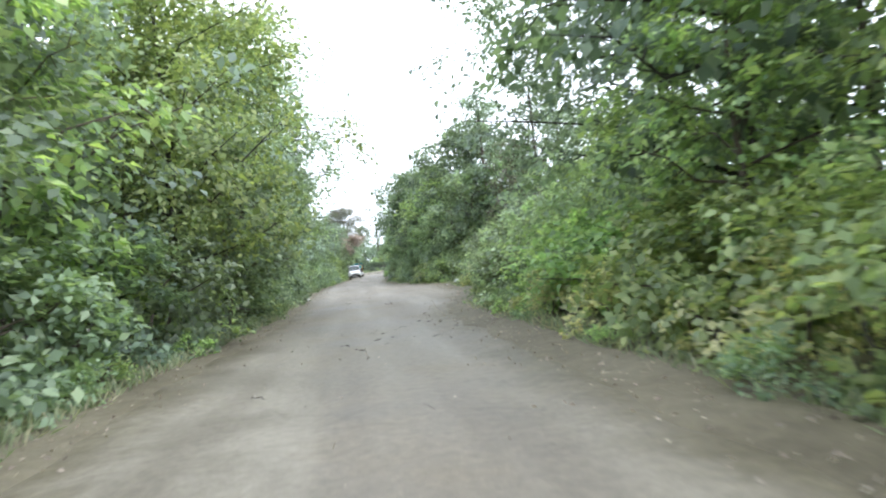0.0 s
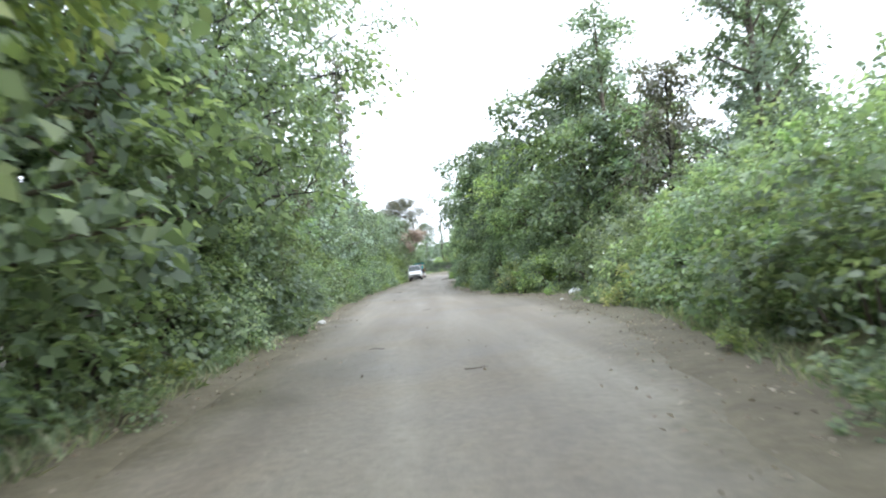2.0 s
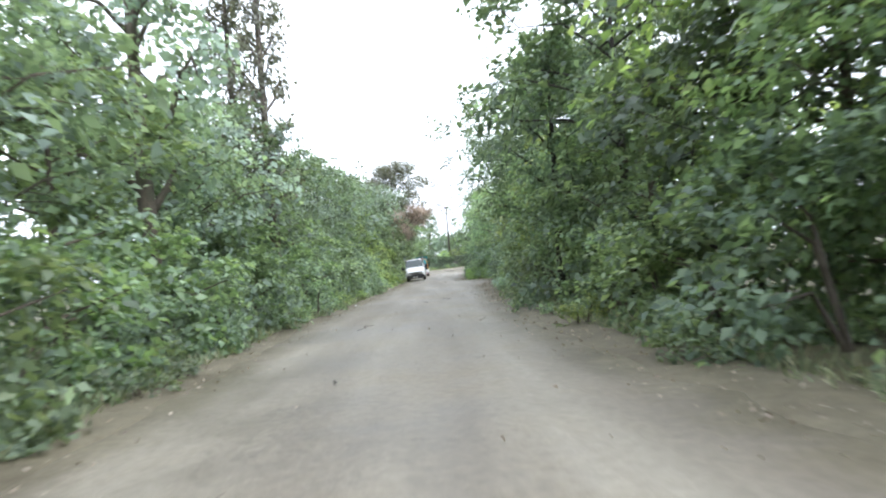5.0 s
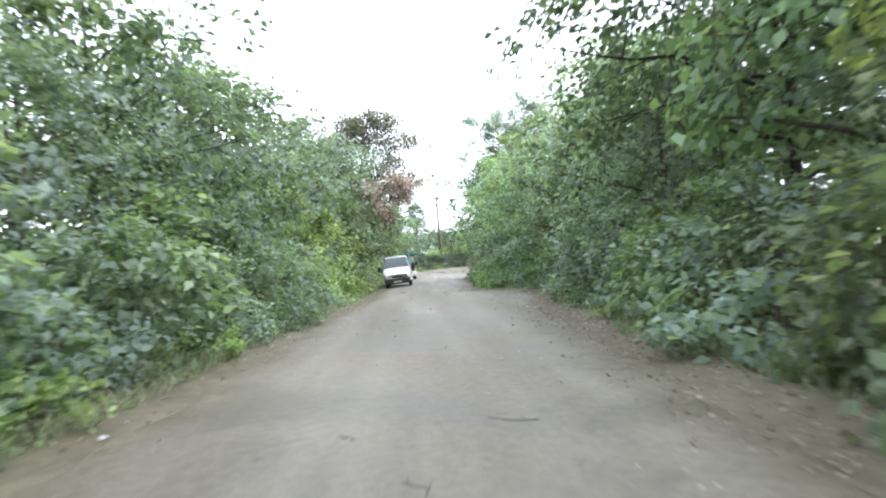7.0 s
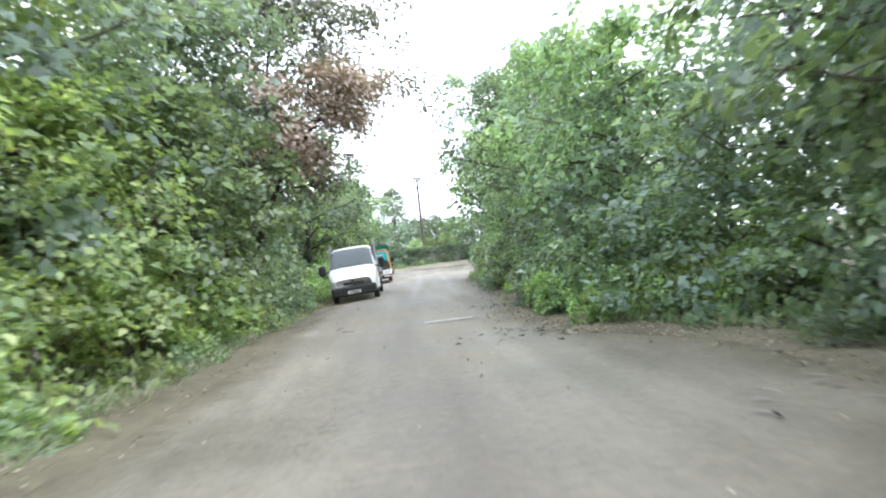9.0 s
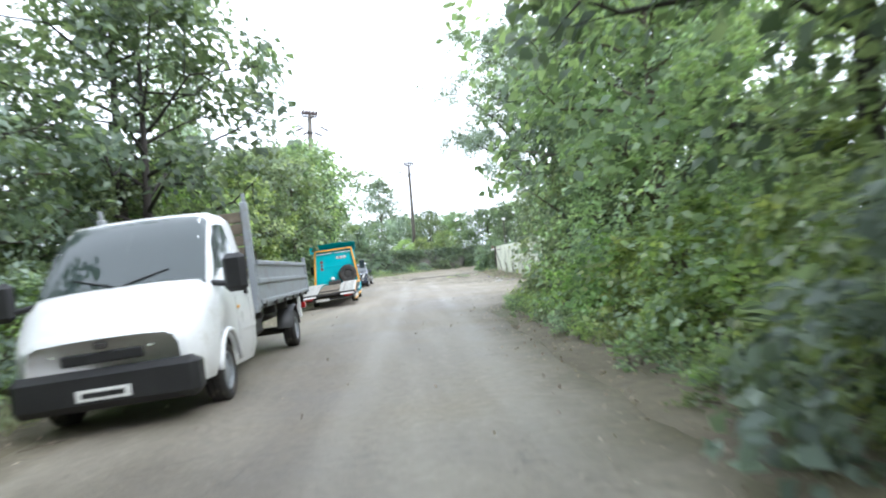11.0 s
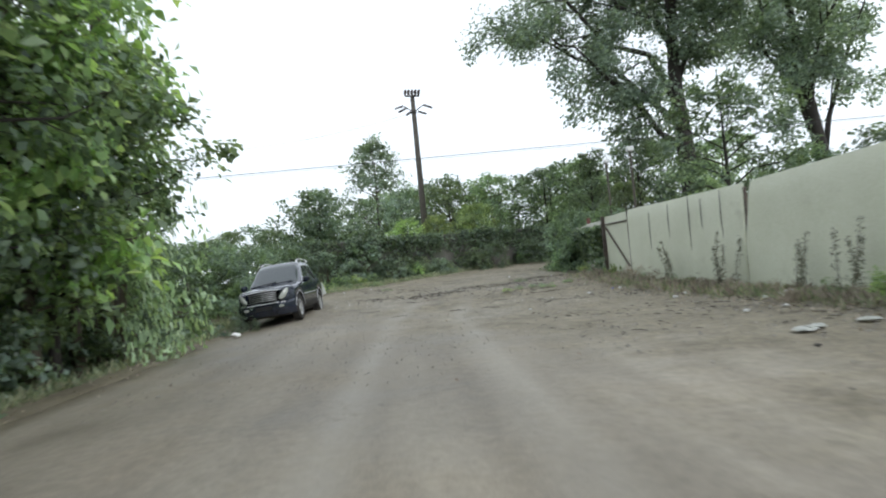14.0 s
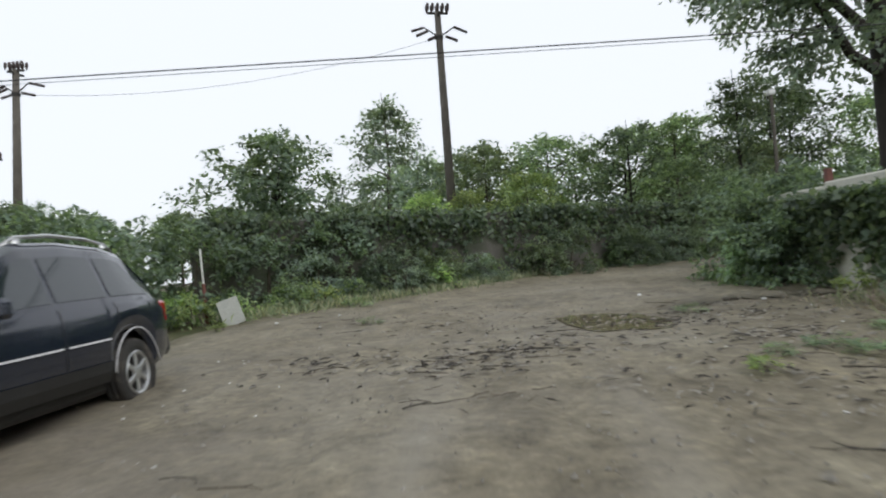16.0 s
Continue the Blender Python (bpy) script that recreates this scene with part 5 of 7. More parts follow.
def suv(m):
    ob = thing("suv", "dark blue-black SUV with silver roof rails, parked on dirt", "car", m=m)
    arches = [(-1.34, 0.46, 0.37), (1.42, 0.46, 0.37)]
    sh = Shell([(-2.36, 0.56), (-2.25, 0.72), (-2.05, 0.83), (-1.8, 0.9), (-1.4, 0.935), (1.5, 0.935), (2.1, 0.89), (2.3, 0.84), (2.36, 0.78)],
               [(-2.36, 0.42), (-2.2, 0.36), (-1.8, 0.34), (1.8, 0.36), (2.2, 0.44), (2.36, 0.48)],
               [(-2.36, 0.9), (-2.1, 0.98), (-0.9, 1.08), (0.5, 1.12), (1.9, 1.16), (2.25, 1.12), (2.36, 0.98)],
               [(-2.36, 0.97), (-2.2, 1.03), (-1.6, 1.09), (-0.98, 1.14), (-0.58, 1.44), (-0.25, 1.68), (0.05, 1.785), (0.7, 1.82), (1.4, 1.795), (1.78, 1.73), (2.08, 1.46), (2.28, 1.14), (2.36, 1.0)],
               [(-2.36, 0.6), (-2.1, 0.74), (-1.0, 0.8), (-0.6, 0.72), (0.0, 0.645), (1.4, 0.63), (1.8, 0.62), (2.1, 0.7), (2.36, 0.72)], arches)
    ys = dense([-2.36, -2.25, -2.2, -1.0, -0.98, 0.1, 1.4, 1.75, 2.28, 2.36], arches)
    part("body", sh.body(ys), CAR_BLACK, ob, "glossy dark blue-black body", True)
    under = Geo().box(-0.72, 0.72, -2.15, 2.15, 0.22, 0.8, 0.05)
    part("underbody", under, DARK_STEEL, ob)
    ws = sh.patch(-0.93, 0.02, 5.12, 8.0, 0.008, 1, 10, 8)
    sh.patch(-0.93, 0.02, 5.12, 8.0, 0.008, -1, 10, 8, ws)
    part("windscreen", ws, SCREEN_GLASS, ob, "windscreen with pale reflections", True)
    rw = sh.patch(1.8, 2.22, 5.1, 8.0, 0.008, 1, 6, 6)
    sh.patch(1.8, 2.22, 5.1, 8.0, 0.008, -1, 6, 6, rw)
    part("rear_window", rw, CAR_GLASS, ob, "dark rear window", True)
    for s in (1, -1):
        for a, b in ((lambda k: -0.86 + 0.92 * (k - 4.1), lambda k: 0.18), (lambda k: 0.25, lambda k: 1.05 - 0.02 * (k - 4)), (lambda k: 1.12, lambda k: 1.98 - 0.42 * (k - 4))):
            part("side_window", sh.patch(a, b, 4.12, 4.88, 0.007, s, 6, 4), CAR_GLASS, ob, smooth=True)
        for y0 in (-0.78, 0.22, 1.12):
            part("door_seam", sh.patch(y0 - 0.006, y0 + 0.006, 1.1, 4.0, 0.004, s, 1, 8), BLACK_PLASTIC, ob)
        part("side_moulding", sh.patch(-0.86, 0.16, 2.08, 2.15, 0.014, s, 8, 1), BRIGHT_TRIM, ob, "bright chrome strip")
        part("side_moulding", sh.patch(0.24, 0.92, 2.08, 2.15, 0.014, s, 8, 1), BRIGHT_TRIM, ob, "bright chrome strip")
        part("sill", sh.patch(-0.86, 0.94, 0.05, 1.3, 0.015, s, 8, 3), BLACK_PLASTIC, ob)
        for yc, rad, zc in arches:
            part("arch_trim", arch_ring(sh, yc, rad, zc, s, 0.002, 0.008), BRIGHT_TRIM, ob, "chrome wheel arch trim", True)
            wheel(ob, s * 0.79, yc, 0.37, 0.25, 6, ALLOY, s)
        rail = Geo().tube([(s * 0.6, -0.05, 1.72), (s * 0.6, 0.12, 1.81), (s * 0.595, 0.6, 1.855), (s * 0.59, 1.2, 1.845), (s * 0.585, 1.55, 1.80), (s * 0.58, 1.7, 1.73)], [0.012, 0.018, 0.02, 0.02, 0.018, 0.012], 8)
        for y in (0.15, 1.5):
            rail.box(s * 0.6 - 0.02, s * 0.6 + 0.02, y - 0.04, y + 0.04, 1.75, 1.815, 0.008)
        part("roof_rail", rail, ALLOY, ob, "silver roof rail", True)
        mir = Geo().box(-0.11, 0.11, -0.07, 0.07, -0.08, 0.08, 0.035, pose(s * 1.04, -0.68, 1.16, 0, 0, s * -12))
        mir.box(s * 0.86, s * 1.0, -0.71, -0.65, 1.09, 1.13, 0.01)
        part("wing_mirror", mir, CAR_BLACK, ob)
        lamp, rings = Geo(), []
        for r in (0.02, 0.4, 0.7, 0.9, 1.0, 1.02):
            ring = []
            for k in range(25):
                a = 2 * math.pi * k / 24
                u, f = 0.5 + 0.5 * r * math.cos(a) * (1 + 0.12 * math.sin(2 * a)), 0.5 + 0.5 * r * math.sin(a) * (1 + 0.1 * math.sin(2 * a))
                x = 0.48 + 0.07 * f + 0.235 * u
                y = float(np.interp(x, [0, 0.46, 0.6, 0.72, 0.83], [-2.4, -2.4, -2.345, -2.25, -2.05])) + 0.07 * f * f - 0.05 - 0.03 * (1 - r * r)
                ring.append(Vector((s * x, y + (0.15 if r > 1.01 else 0.0), 0.665 + 0.05 * u + (0.22 + 0.08 * u) * f)))
            rings.append(ring if s > 0 else ring[::-1])
        lamp.grid(rings)
        part("headlight", lamp, LAMP_GLASS, ob, "large pale headlight", True)
        part("fog_lamp", Geo().box(s * 0.46, s * 0.62, -2.45, -2.32, 0.47, 0.54, 0.02), LAMP_GLASS, ob)
        part("tail_lamp", Geo().box(s * 0.72, s * 0.84, 2.16, 2.33, 0.84, 1.12, 0.03), RED_LENS, ob)
    for i in range(5):
        z = 0.7 + 0.05 * i
        part("grille_bar", Geo().tube([(-0.42, -2.40, z), (0, -2.43, z + 0.012), (0.42, -2.40, z)], 0.009, 6), ALLOY, ob, "silver grille bar", True)
    part("grille_rib", Geo().box(-0.01, 0.01, -2.445, -2.42, 0.69, 0.93, 0.004), ALLOY, ob)
    part("grille_trim", Geo().tube([(-0.5, -2.37, 0.955), (-0.25, -2.41, 0.975), (0, -2.42, 0.98), (0.25, -2.41, 0.975), (0.5, -2.37, 0.955)], 0.013, 6), BRIGHT_TRIM, ob, "silver grille surround", True)
    part("grille_back", Geo().box(-0.44, 0.44, -2.395, -2.35, 0.66, 0.95, 0.02), BLACK_PLASTIC, ob)
    bump = Geo()
    rows = []
    for z, out in ((0.27, 0.06), (0.34, 0.0), (0.46, -0.02), (0.58, -0.03), (0.63, -0.01), (0.655, 0.06)):
        rows.append([(x, -2.42 + out + 0.5 * max(0.0, (abs(x) - 0.4) / 0.5) ** 2.0, z) for x in np.linspace(-0.9, 0.9, 25)])
    bump.grid(rows)
    part("front_bumper", bump, CAR_BLACK, ob, "", True)
    part("bumper_strip", Geo().tube([(-0.5, -2.455, 0.615), (0, -2.46, 0.615), (0.5, -2.455, 0.615)], 0.01, 6), BRIGHT_TRIM, ob)
    part("number_plate", Geo().box(-0.26, 0.26, -2.47, -2.452, 0.44, 0.55, 0.004), BLACK_PLASTIC, ob)
    part("rear_bumper", Geo().box(-0.8, 0.8, 2.22, 2.42, 0.46, 0.72, 0.05), CAR_BLACK, ob)
    part("dashboard", Geo().box(-0.6, 0.6, -0.75, -0.4, 0.95, 1.1, 0.03), BLACK_PLASTIC, ob)
    wip = Geo().tube([(-0.55, -1.0, 1.16), (0.0, -0.93, 1.2), (0.1, -0.9, 1.22)], 0.008, 5)
    wip.tube([(0.05, -1.0, 1.16), (0.5, -0.94, 1.18), (0.6, -0.9, 1.21)], 0.008, 5)
    part("wiper", wip, BLACK_PLASTIC, ob)
    # the nose is short ahead of the front wheels
    for piece in ob.children:
        if piece.type == "MESH" and piece.location.length < 0.01:
            for v in piece.data.vertices:
                if v.co.y < -1.75:
                    v.co.y = -1.75 + (v.co.y + 1.75) * 0.68
            piece.data.update()
    return ob


def cab_shell(height, back, belt, nose, screen, roof, half, axle=0.0):
    """The cab of a light truck; the front looks to -y. screen: foot of the windscreen (y, z); roof: where the roof begins."""
    arches = [(axle, 0.43, 0.35)]
    sy, sz = screen
    sh = Shell([(nose, 0.74), (nose + 0.07, 0.84), (nose + 0.25, half - 0.06), (nose + 0.55, half), (back, half)],
               [(nose, 0.42), (nose + 0.12, 0.36), (back, 0.3)],
               [(nose, 0.86), (nose + 0.2, 1.02), (sy - 0.1, sz - 0.16), (sy + 0.45, belt), (back, belt + 0.03)],
               [(nose, 0.94), (nose + 0.12, 1.1), (nose + 0.32, 1.1 + 0.55 * (sz - 1.1)), (sy - 0.05, sz - 0.03), (sy, sz + 0.01), (0.45 * sy + 0.55 * roof, sz + 0.62 * (height - sz)), (roof - 0.15, height - 0.12), (roof, height - 0.04), (roof + 0.25, height), (back - 0.12, height - 0.01), (back, height - 0.07)],
               [(nose, 0.66), (nose + 0.3, 0.8), (sy, half - 0.12), (roof, half - 0.23), (back, half - 0.2)], arches)
    return sh, arches


def cab_parts(ob, sh, arches, paint, back, glass, stripe, screen, roof, nose, half):
    """Skin, glass, doors, mirrors, lamps and seats. stripe: its material and the two lines between which it runs."""
    sy, sz = screen
    ys = dense([nose, nose + 0.07, nose + 0.15, sy, roof, back - 0.12, back], arches, 0.07)
    part("cab", sh.body(ys), paint, ob, "", True)
    part("cab_floor", Geo().box(-0.8, 0.8, nose + 0.17, back - 0.1, 0.32, 0.75, 0.04), DARK_STEEL, ob)
    ws = sh.patch(sy + 0.02, roof - 0.06, 5.15, 8.0, 0.008, 1, 10, 8)
    sh.patch(sy + 0.02, roof - 0.06, 5.15, 8.0, 0.008, -1, 10, 8, ws)
    part("windscreen", ws, glass, ob, "", True)
    k_slope = 0.8 * (roof - sy)
    for s in (1, -1):
        part("side_window", sh.patch(lambda k: sy + 0.36 + k_slope * (k - 4.1), lambda k: back - 0.38 - 0.12 * (k - 4), 4.1, 4.88, 0.007, s, 8, 5), glass, ob, "", True)
        part("quarter_light", sh.patch(lambda k: sy + 0.12 + k_slope * (k - 4.1), lambda k: sy + 0.31 + k_slope * (k - 4.1), 4.12, 4.8, 0.007, s, 3, 5), glass, ob, "", True)
        part("window_gasket", sh.patch(lambda k: sy + 0.31 + k_slope * (k - 4.1), lambda k: sy + 0.36 + k_slope * (k - 4.1), 4.06, 4.9, 0.009, s, 1, 5), BLACK_PLASTIC, ob)
        for y0 in (0.46, back - 0.24):
            part("door_seam", sh.patch(y0 - 0.006, y0 + 0.006, 0.5, 4.05, 0.004, s, 1, 8), BLACK_PLASTIC, ob)
        part("door_handle", Geo().box(s * (half - 0.02), s * (half + 0.02), back - 0.46, back - 0.32, 1.16, 1.26, 0.012), BLACK_PLASTIC, ob)
        part("door_crease", sh.patch(0.5, back - 0.03, stripe[1], stripe[2], 0.014, s, 6, 2), stripe[0], ob)
        part("arch_flare", arch_ring(sh, arches[0][0], 0.43, 0.35, s, -0.012, 0.03), paint, ob, "", True)
        arm, glassy = Geo(), Geo()
        arm.tube([(s * (half - 0.06), sy + 0.12, sz - 0.06), (s * (half + 0.16), sy + 0.04, sz - 0.1)], 0.035, 6)
        part("mirror_arm", arm, BLACK_PLASTIC, ob)
        head = Geo().box(-0.13, 0.13, -0.07, 0.06, -0.21, 0.21, 0.055, pose(s * (half + 0.22), sy + 0.04, sz + 0.02, 0, 0, s * -10))
        mirror = part("wing_mirror", head, BLACK_PLASTIC, ob, "black wing mirror")
        glassy.box(-0.105, 0.105, 0.058, 0.066, -0.18, 0.18, 0.003, pose(s * (half + 0.22), sy + 0.04, sz + 0.02, 0, 0, s * -10))
        part("mirror_glass", glassy, CAR_GLASS, mirror)
        lamp = Geo()
        rows = [[Vector((s * (0.44 + 0.4 * u), nose - 0.015 + 0.28 * u * u + 0.1 * f, 0.8 + 0.08 * u + 0.17 * f)) for u in (0, 0.25, 0.5, 0.75, 1.0)] for f in (0, 0.33, 0.66, 1.0)]
        lamp.grid(rows)
        lamp.grid([rows[-1], [p + Vector((0, 0.1, 0)) for p in rows[-1]]])
        part("headlight", lamp, LAMP_GLASS, ob, "", True)
        part("indicator", Geo().box(s * (half - 0.015), s * (half + 0.012), 0.5, 0.57, 1.0, 1.04, 0.008), ORANGE, ob)
        part("seat", Geo().box(s * 0.2, s * 0.72, back - 0.62, back - 0.4, 0.75, 1.6, 0.08), DARK_STEEL, ob)
        wip = Geo().tube([(s * 0.05, sy + 0.0, sz + 0.04), (s * 0.5, sy + 0.12, sz + 0.16)], 0.009, 5)
        part("wiper", wip, BLACK_PLASTIC, ob)


def pickup(m):
    ob = thing("pickup_truck", "white pickup truck with open grey dropside bed, parked against hedge", "truck", m=m)
    back, nose, screen, roof, half = 1.42, -0.95, (-0.36, 1.4), 0.48, 1.0
    sh, arches = cab_shell(2.26, back, 1.46, nose, screen, roof, half)
    cab_parts(ob, sh, arches, WHITE_PAINT, back, PALE_GLASS, (WHITE_PAINT, 1.6, 1.72), screen, roof, nose, half)
    part("front_bumper", Geo().box(-0.9, 0.9, -1.02, -0.72, 0.26, 0.66, 0.07), BLACK_PLASTIC, ob, "dark grey plastic bumper")
    part("grille", Geo().box(-0.4, 0.4, -0.965, -0.9, 0.7, 0.82, 0.02), BLACK_PLASTIC, ob)
    part("badge", Geo().box(-0.06, 0.06, -0.985, -0.95, 0.84, 0.9, 0.01), DARK_STEEL, ob)
    part("number_plate", Geo().box(-0.26, 0.26, -1.035, -1.018, 0.36, 0.47, 0.004), PLATE_WHITE, ob)
    part("plate_bar", Geo().box(-0.2, 0.2, -1.04, -1.036, 0.39, 0.44, 0.001), BLACK_PLASTIC, ob)
    rear = 5.12
    for s in (1, -1):
        part("chassis_rail", Geo().box(s * 0.36, s * 0.46, 1.2, 6.8, 0.56, 0.76, 0.02), DARK_STEEL, ob)
        wheel(ob, s * 0.84, 0.0, 0.34, 0.21, 5, GREY_STEEL, s, True)
        wheel(ob, s * 0.86, rear, 0.34, 0.23, 5, GREY_STEEL, s, True)
        guard = Geo()
        rows = []
        for i in range(13):
            a = math.pi * (0.02 + 0.96 * i / 12)
            y, z = rear + 0.44 * math.cos(a), 0.36 + 0.44 * math.sin(a)
            rows.append([(s * 0.68, y, z), (s * 0.98, y, z), (s * 0.985, y + 0.0, z - 0.03)])
        guard.grid(rows)
        part("mudguard", guard, BLACK_PLASTIC, ob, "", True)
        board = Geo().box(s * 0.985, s * 1.015, 1.86, 7.02, 0.98, 1.6, 0.008)
        for z in (1.0, 1.3, 1.57):
            part("board_rib", Geo().box(s * 1.016, s * 1.045, 1.84, 7.04, z - 0.035, z + 0.035, 0.01), GREY_STEEL, ob)
        part("side_board", board, GREY_STEEL, ob, "grey pressed steel dropside")
        for y in (2.1, 3.0, 3.9, 4.8, 5.7, 6.6):
            part("hinge", Geo().box(s * 1.0, s * 1.05, y - 0.04, y + 0.04, 0.91, 1.0, 0.01), DARK_STEEL, ob)
        part("corner_post", Geo().box(s * 0.97, s * 1.05, 7.0, 7.08, 0.94, 1.72, 0.01), GREY_STEEL, ob)
        part("rack_post", Geo().box(s * 0.92, s * 1.02, 1.7, 1.84, 0.9, 2.44, 0.02), GREY_STEEL, ob, "grey steel corner post")
        part("post_tip", Geo().box(s * 0.95, s * 1.0, 1.74, 1.8, 2.44, 2.56, 0.01), GREY_STEEL, ob)
        part("rear_lamp", Geo().box(s * 0.7, s * 0.95, 6.86, 6.95, 0.62, 0.76, 0.02), RED_LENS, ob)
        part("lamp_bracket", Geo().box(s * 0.9, s * 0.98, 5.9, 5.97, 0.5, 0.95, 0.01), PLATE_WHITE, ob)
        part("fuel_tank", Geo().box(s * 0.5, s * 0.84, 1.75, 2.7, 0.5, 0.8, 0.06), DARK_STEEL, ob)
    for i in range(8):
        part("headboard_slat", Geo().box(-0.95, 0.95, 1.74, 1.78, 1.0 + 0.165 * i, 1.145 + 0.165 * i, 0.01), RUST_BED, ob, "brown rusty headboard slat")
    part("bed_sill", Geo().box(-1.0, 1.0, 1.66, 1.88, 0.86, 0.97, 0.012), GREY_STEEL, ob)
    part("bed_floor", Geo().box(-0.98, 0.98, 1.88, 7.0, 0.9, 0.965, 0.012), GREY_STEEL, ob)
    part("tail_board", Geo().box(-0.97, 0.97, 7.02, 7.06, 0.97, 1.6, 0.01), GREY_STEEL, ob)
    for y in (2.2, 3.3, 4.45, 5.75, 6.7):
        part("cross_member", Geo().box(-0.95, 0.95, y - 0.04, y + 0.04, 0.76, 0.9, 0.01), DARK_STEEL, ob)
    part("axle", Geo().tube([(-0.8, rear, 0.34), (0.8, rear, 0.34)], 0.07, 10), DARK_STEEL, ob)
    return ob


def recovery_truck(m):
    """Built nose to -y; the pose turns it round."""
    ob = thing("recovery_truck", "turquoise car transporter with orange frame and empty sloping deck", "truck", m=m)
    back, nose, screen, roof, half = 1.62, -0.95, (0.02, 1.62), 0.86, 1.0
    sh, arches = cab_shell(2.4, back, 1.56, nose, screen, roof, half, -0.2)
    cab_parts(ob, sh, arches, TEAL, back, CAR_GLASS, (BLACK_PLASTIC, 1.05, 1.6), screen, roof, nose, half)
    part("front_bumper", Geo().box(-0.92, 0.92, -0.98, -0.62, 0.28, 0.66, 0.09), BLACK_PLASTIC, ob)
    # flat turquoise rear panel with pressed ribs, and the flared roof deflector
    panel = Geo().box(-0.98, 0.98, back - 0.03, back + 0.03, 0.3, 2.4, 0.03)
    for z in (1.05, 1.72):
        part("panel_rib", Geo().box(-0.9, 0.9, back + 0.031, back + 0.055, z - 0.025, z + 0.025, 0.01), TEAL, ob)
    part("rear_panel", panel, TEAL, ob, "dented turquoise rear panel")
    fl = Geo()
    rows = []
    for y, w, z, d in ((back - 0.7, 0.8, 2.42, 0.1), (back - 0.42, 0.9, 2.5, 0.14), (back - 0.22, 1.0, 2.62, 0.22), (back - 0.02, 1.06, 2.72, 0.32), (back + 0.12, 1.08, 2.78, 0.36)):
        rows.append([(-w, y, z - d), (-w, y, z - 0.05), (-w + 0.1, y, z), (0, y, z + 0.05), (w - 0.1, y, z), (w, y, z - 0.05), (w, y, z - d)])
    fl.grid(rows)
    fl.grid([[(x * 0.97, y - 0.03, z - 0.025) for x, y, z in r] for r in rows[::-1]])
    fl.grid([rows[-1], [(x * 0.97, y - 0.03, z - 0.025) for x, y, z in rows[-1]]])
    part("roof_deflector", fl, TEAL, ob, "flared turquoise roof deflector", True)
    for s in (1, -1):
        bar = Geo().tube([(s * 1.04, back + 0.12, 0.86), (s * 0.86, back + 0.1, 2.5)], 0.06, 4)
        part("frame_post", bar, ORANGE, ob, "orange steel post")
        part("light_strip", Geo().box(s * 0.05, s * 0.8, back + 0.06, back + 0.1, 2.33, 2.36, 0.008), PLATE_WHITE, ob)
    part("frame_bar", Geo().tube([(-0.84, back + 0.1, 2.5), (0.84, back + 0.1, 2.5)], 0.05, 4), ORANGE, ob, "orange steel cross bar")
    # round speed stickers, each a red ring on a white disc with a plain bar
    for i, (x, z) in enumerate([(-0.5, 2.1), (-0.33, 2.1), (-0.16, 2.1), (0.62, 1.96), (0.62, 1.8), (0.62, 1.64)]):
        r = 0.078 if i < 3 else 0.07
        st = Geo().lathe([(0.001, back + 0.036), (r * 0.78, back + 0.036), (r * 0.78, back + 0.03)], 20, "y", (x, 0, z))
        disc = part("sticker", st, PLATE_WHITE if i < 3 else RED_PAINT, ob, "round sticker with a red ring" if i < 3 else "round red sticker")
        rg = Geo().lathe([(r * 0.74, back + 0.04), (r, back + 0.04), (r, back + 0.03)], 20, "y", (x, 0, z))
        part("sticker_ring", rg, RED_LENS, disc)
        part("sticker_bar", Geo().box(x - r * 0.4, x + r * 0.4, back + 0.037, back + 0.042, z - r * 0.22, z + r * 0.22, 0.001), BLACK_PLASTIC, disc)
    # spare wheel, winch box
    sp = Geo().lathe([(0.22, -0.1), (0.28, -0.12), (0.39, -0.12), (0.43, -0.08), (0.43, 0.08), (0.39, 0.12), (0.28, 0.12), (0.22, 0.1)], 28, "y", (-0.56, back + 0.22, 1.27))
    spare = part("spare_wheel", sp, RUBBER, ob, "spare wheel in a dark holder", True)
    part("rim", Geo().lathe([(0.23, 0.1), (0.2, 0.04), (0.08, 0.06), (0.001, 0.06)], 20, "y", (-0.56, back + 0.22, 1.27)), DARK_STEEL, spare)
    part("work_lamp", Geo().box(0.1, 0.26, back + 0.05, back + 0.16, 1.06, 1.2, 0.02), PLATE_WHITE, ob)
    part("winch", Geo().box(-0.2, 0.4, back + 0.1, back + 0.45, 0.82, 1.02, 0.05), DARK_STEEL, ob)
    # deck: level by the cab, then running down to the tail
    line = [(1.66, 0.86), (2.4, 0.89), (3.4, 0.92), (4.6, 0.92), (5.3, 0.88), (6.1, 0.78), (6.8, 0.68), (7.3, 0.61)]
    for s in (1, -1):
        tr = Geo()
        rows = []
        ys = np.linspace(1.7, 7.3, 50)
        for y in ys:
            z = float(np.interp(y, [p[0] for p in line], [p[1] for p in line]))
            rows.append([(s * x, y, z + (0.006 if k % 2 else 0.0)) for k, x in enumerate(np.linspace(0.42, 1.02, 9))])
        tr.grid(rows)
        ribs = []
        for r in range(len(ys) - 1):
            y, z = ys[r], rows[r][0][2]
            ribs.append((y, z))
        plate = part("track_plate", tr, TREAD, ob, "pale ribbed tread plate")
        rib_geo = Geo().box(s * 0.45, s * 0.99, -0.014, 0.014, 0.002, 0.018, 0.003)
        rib = mesh_of("rib", rib_geo.v, rib_geo.f, TREAD)
        for y, z in ribs:
            o = new("rib", rib)
            o.parent, o.location = plate, (0, y, z)
        edge = Geo()
        er = []
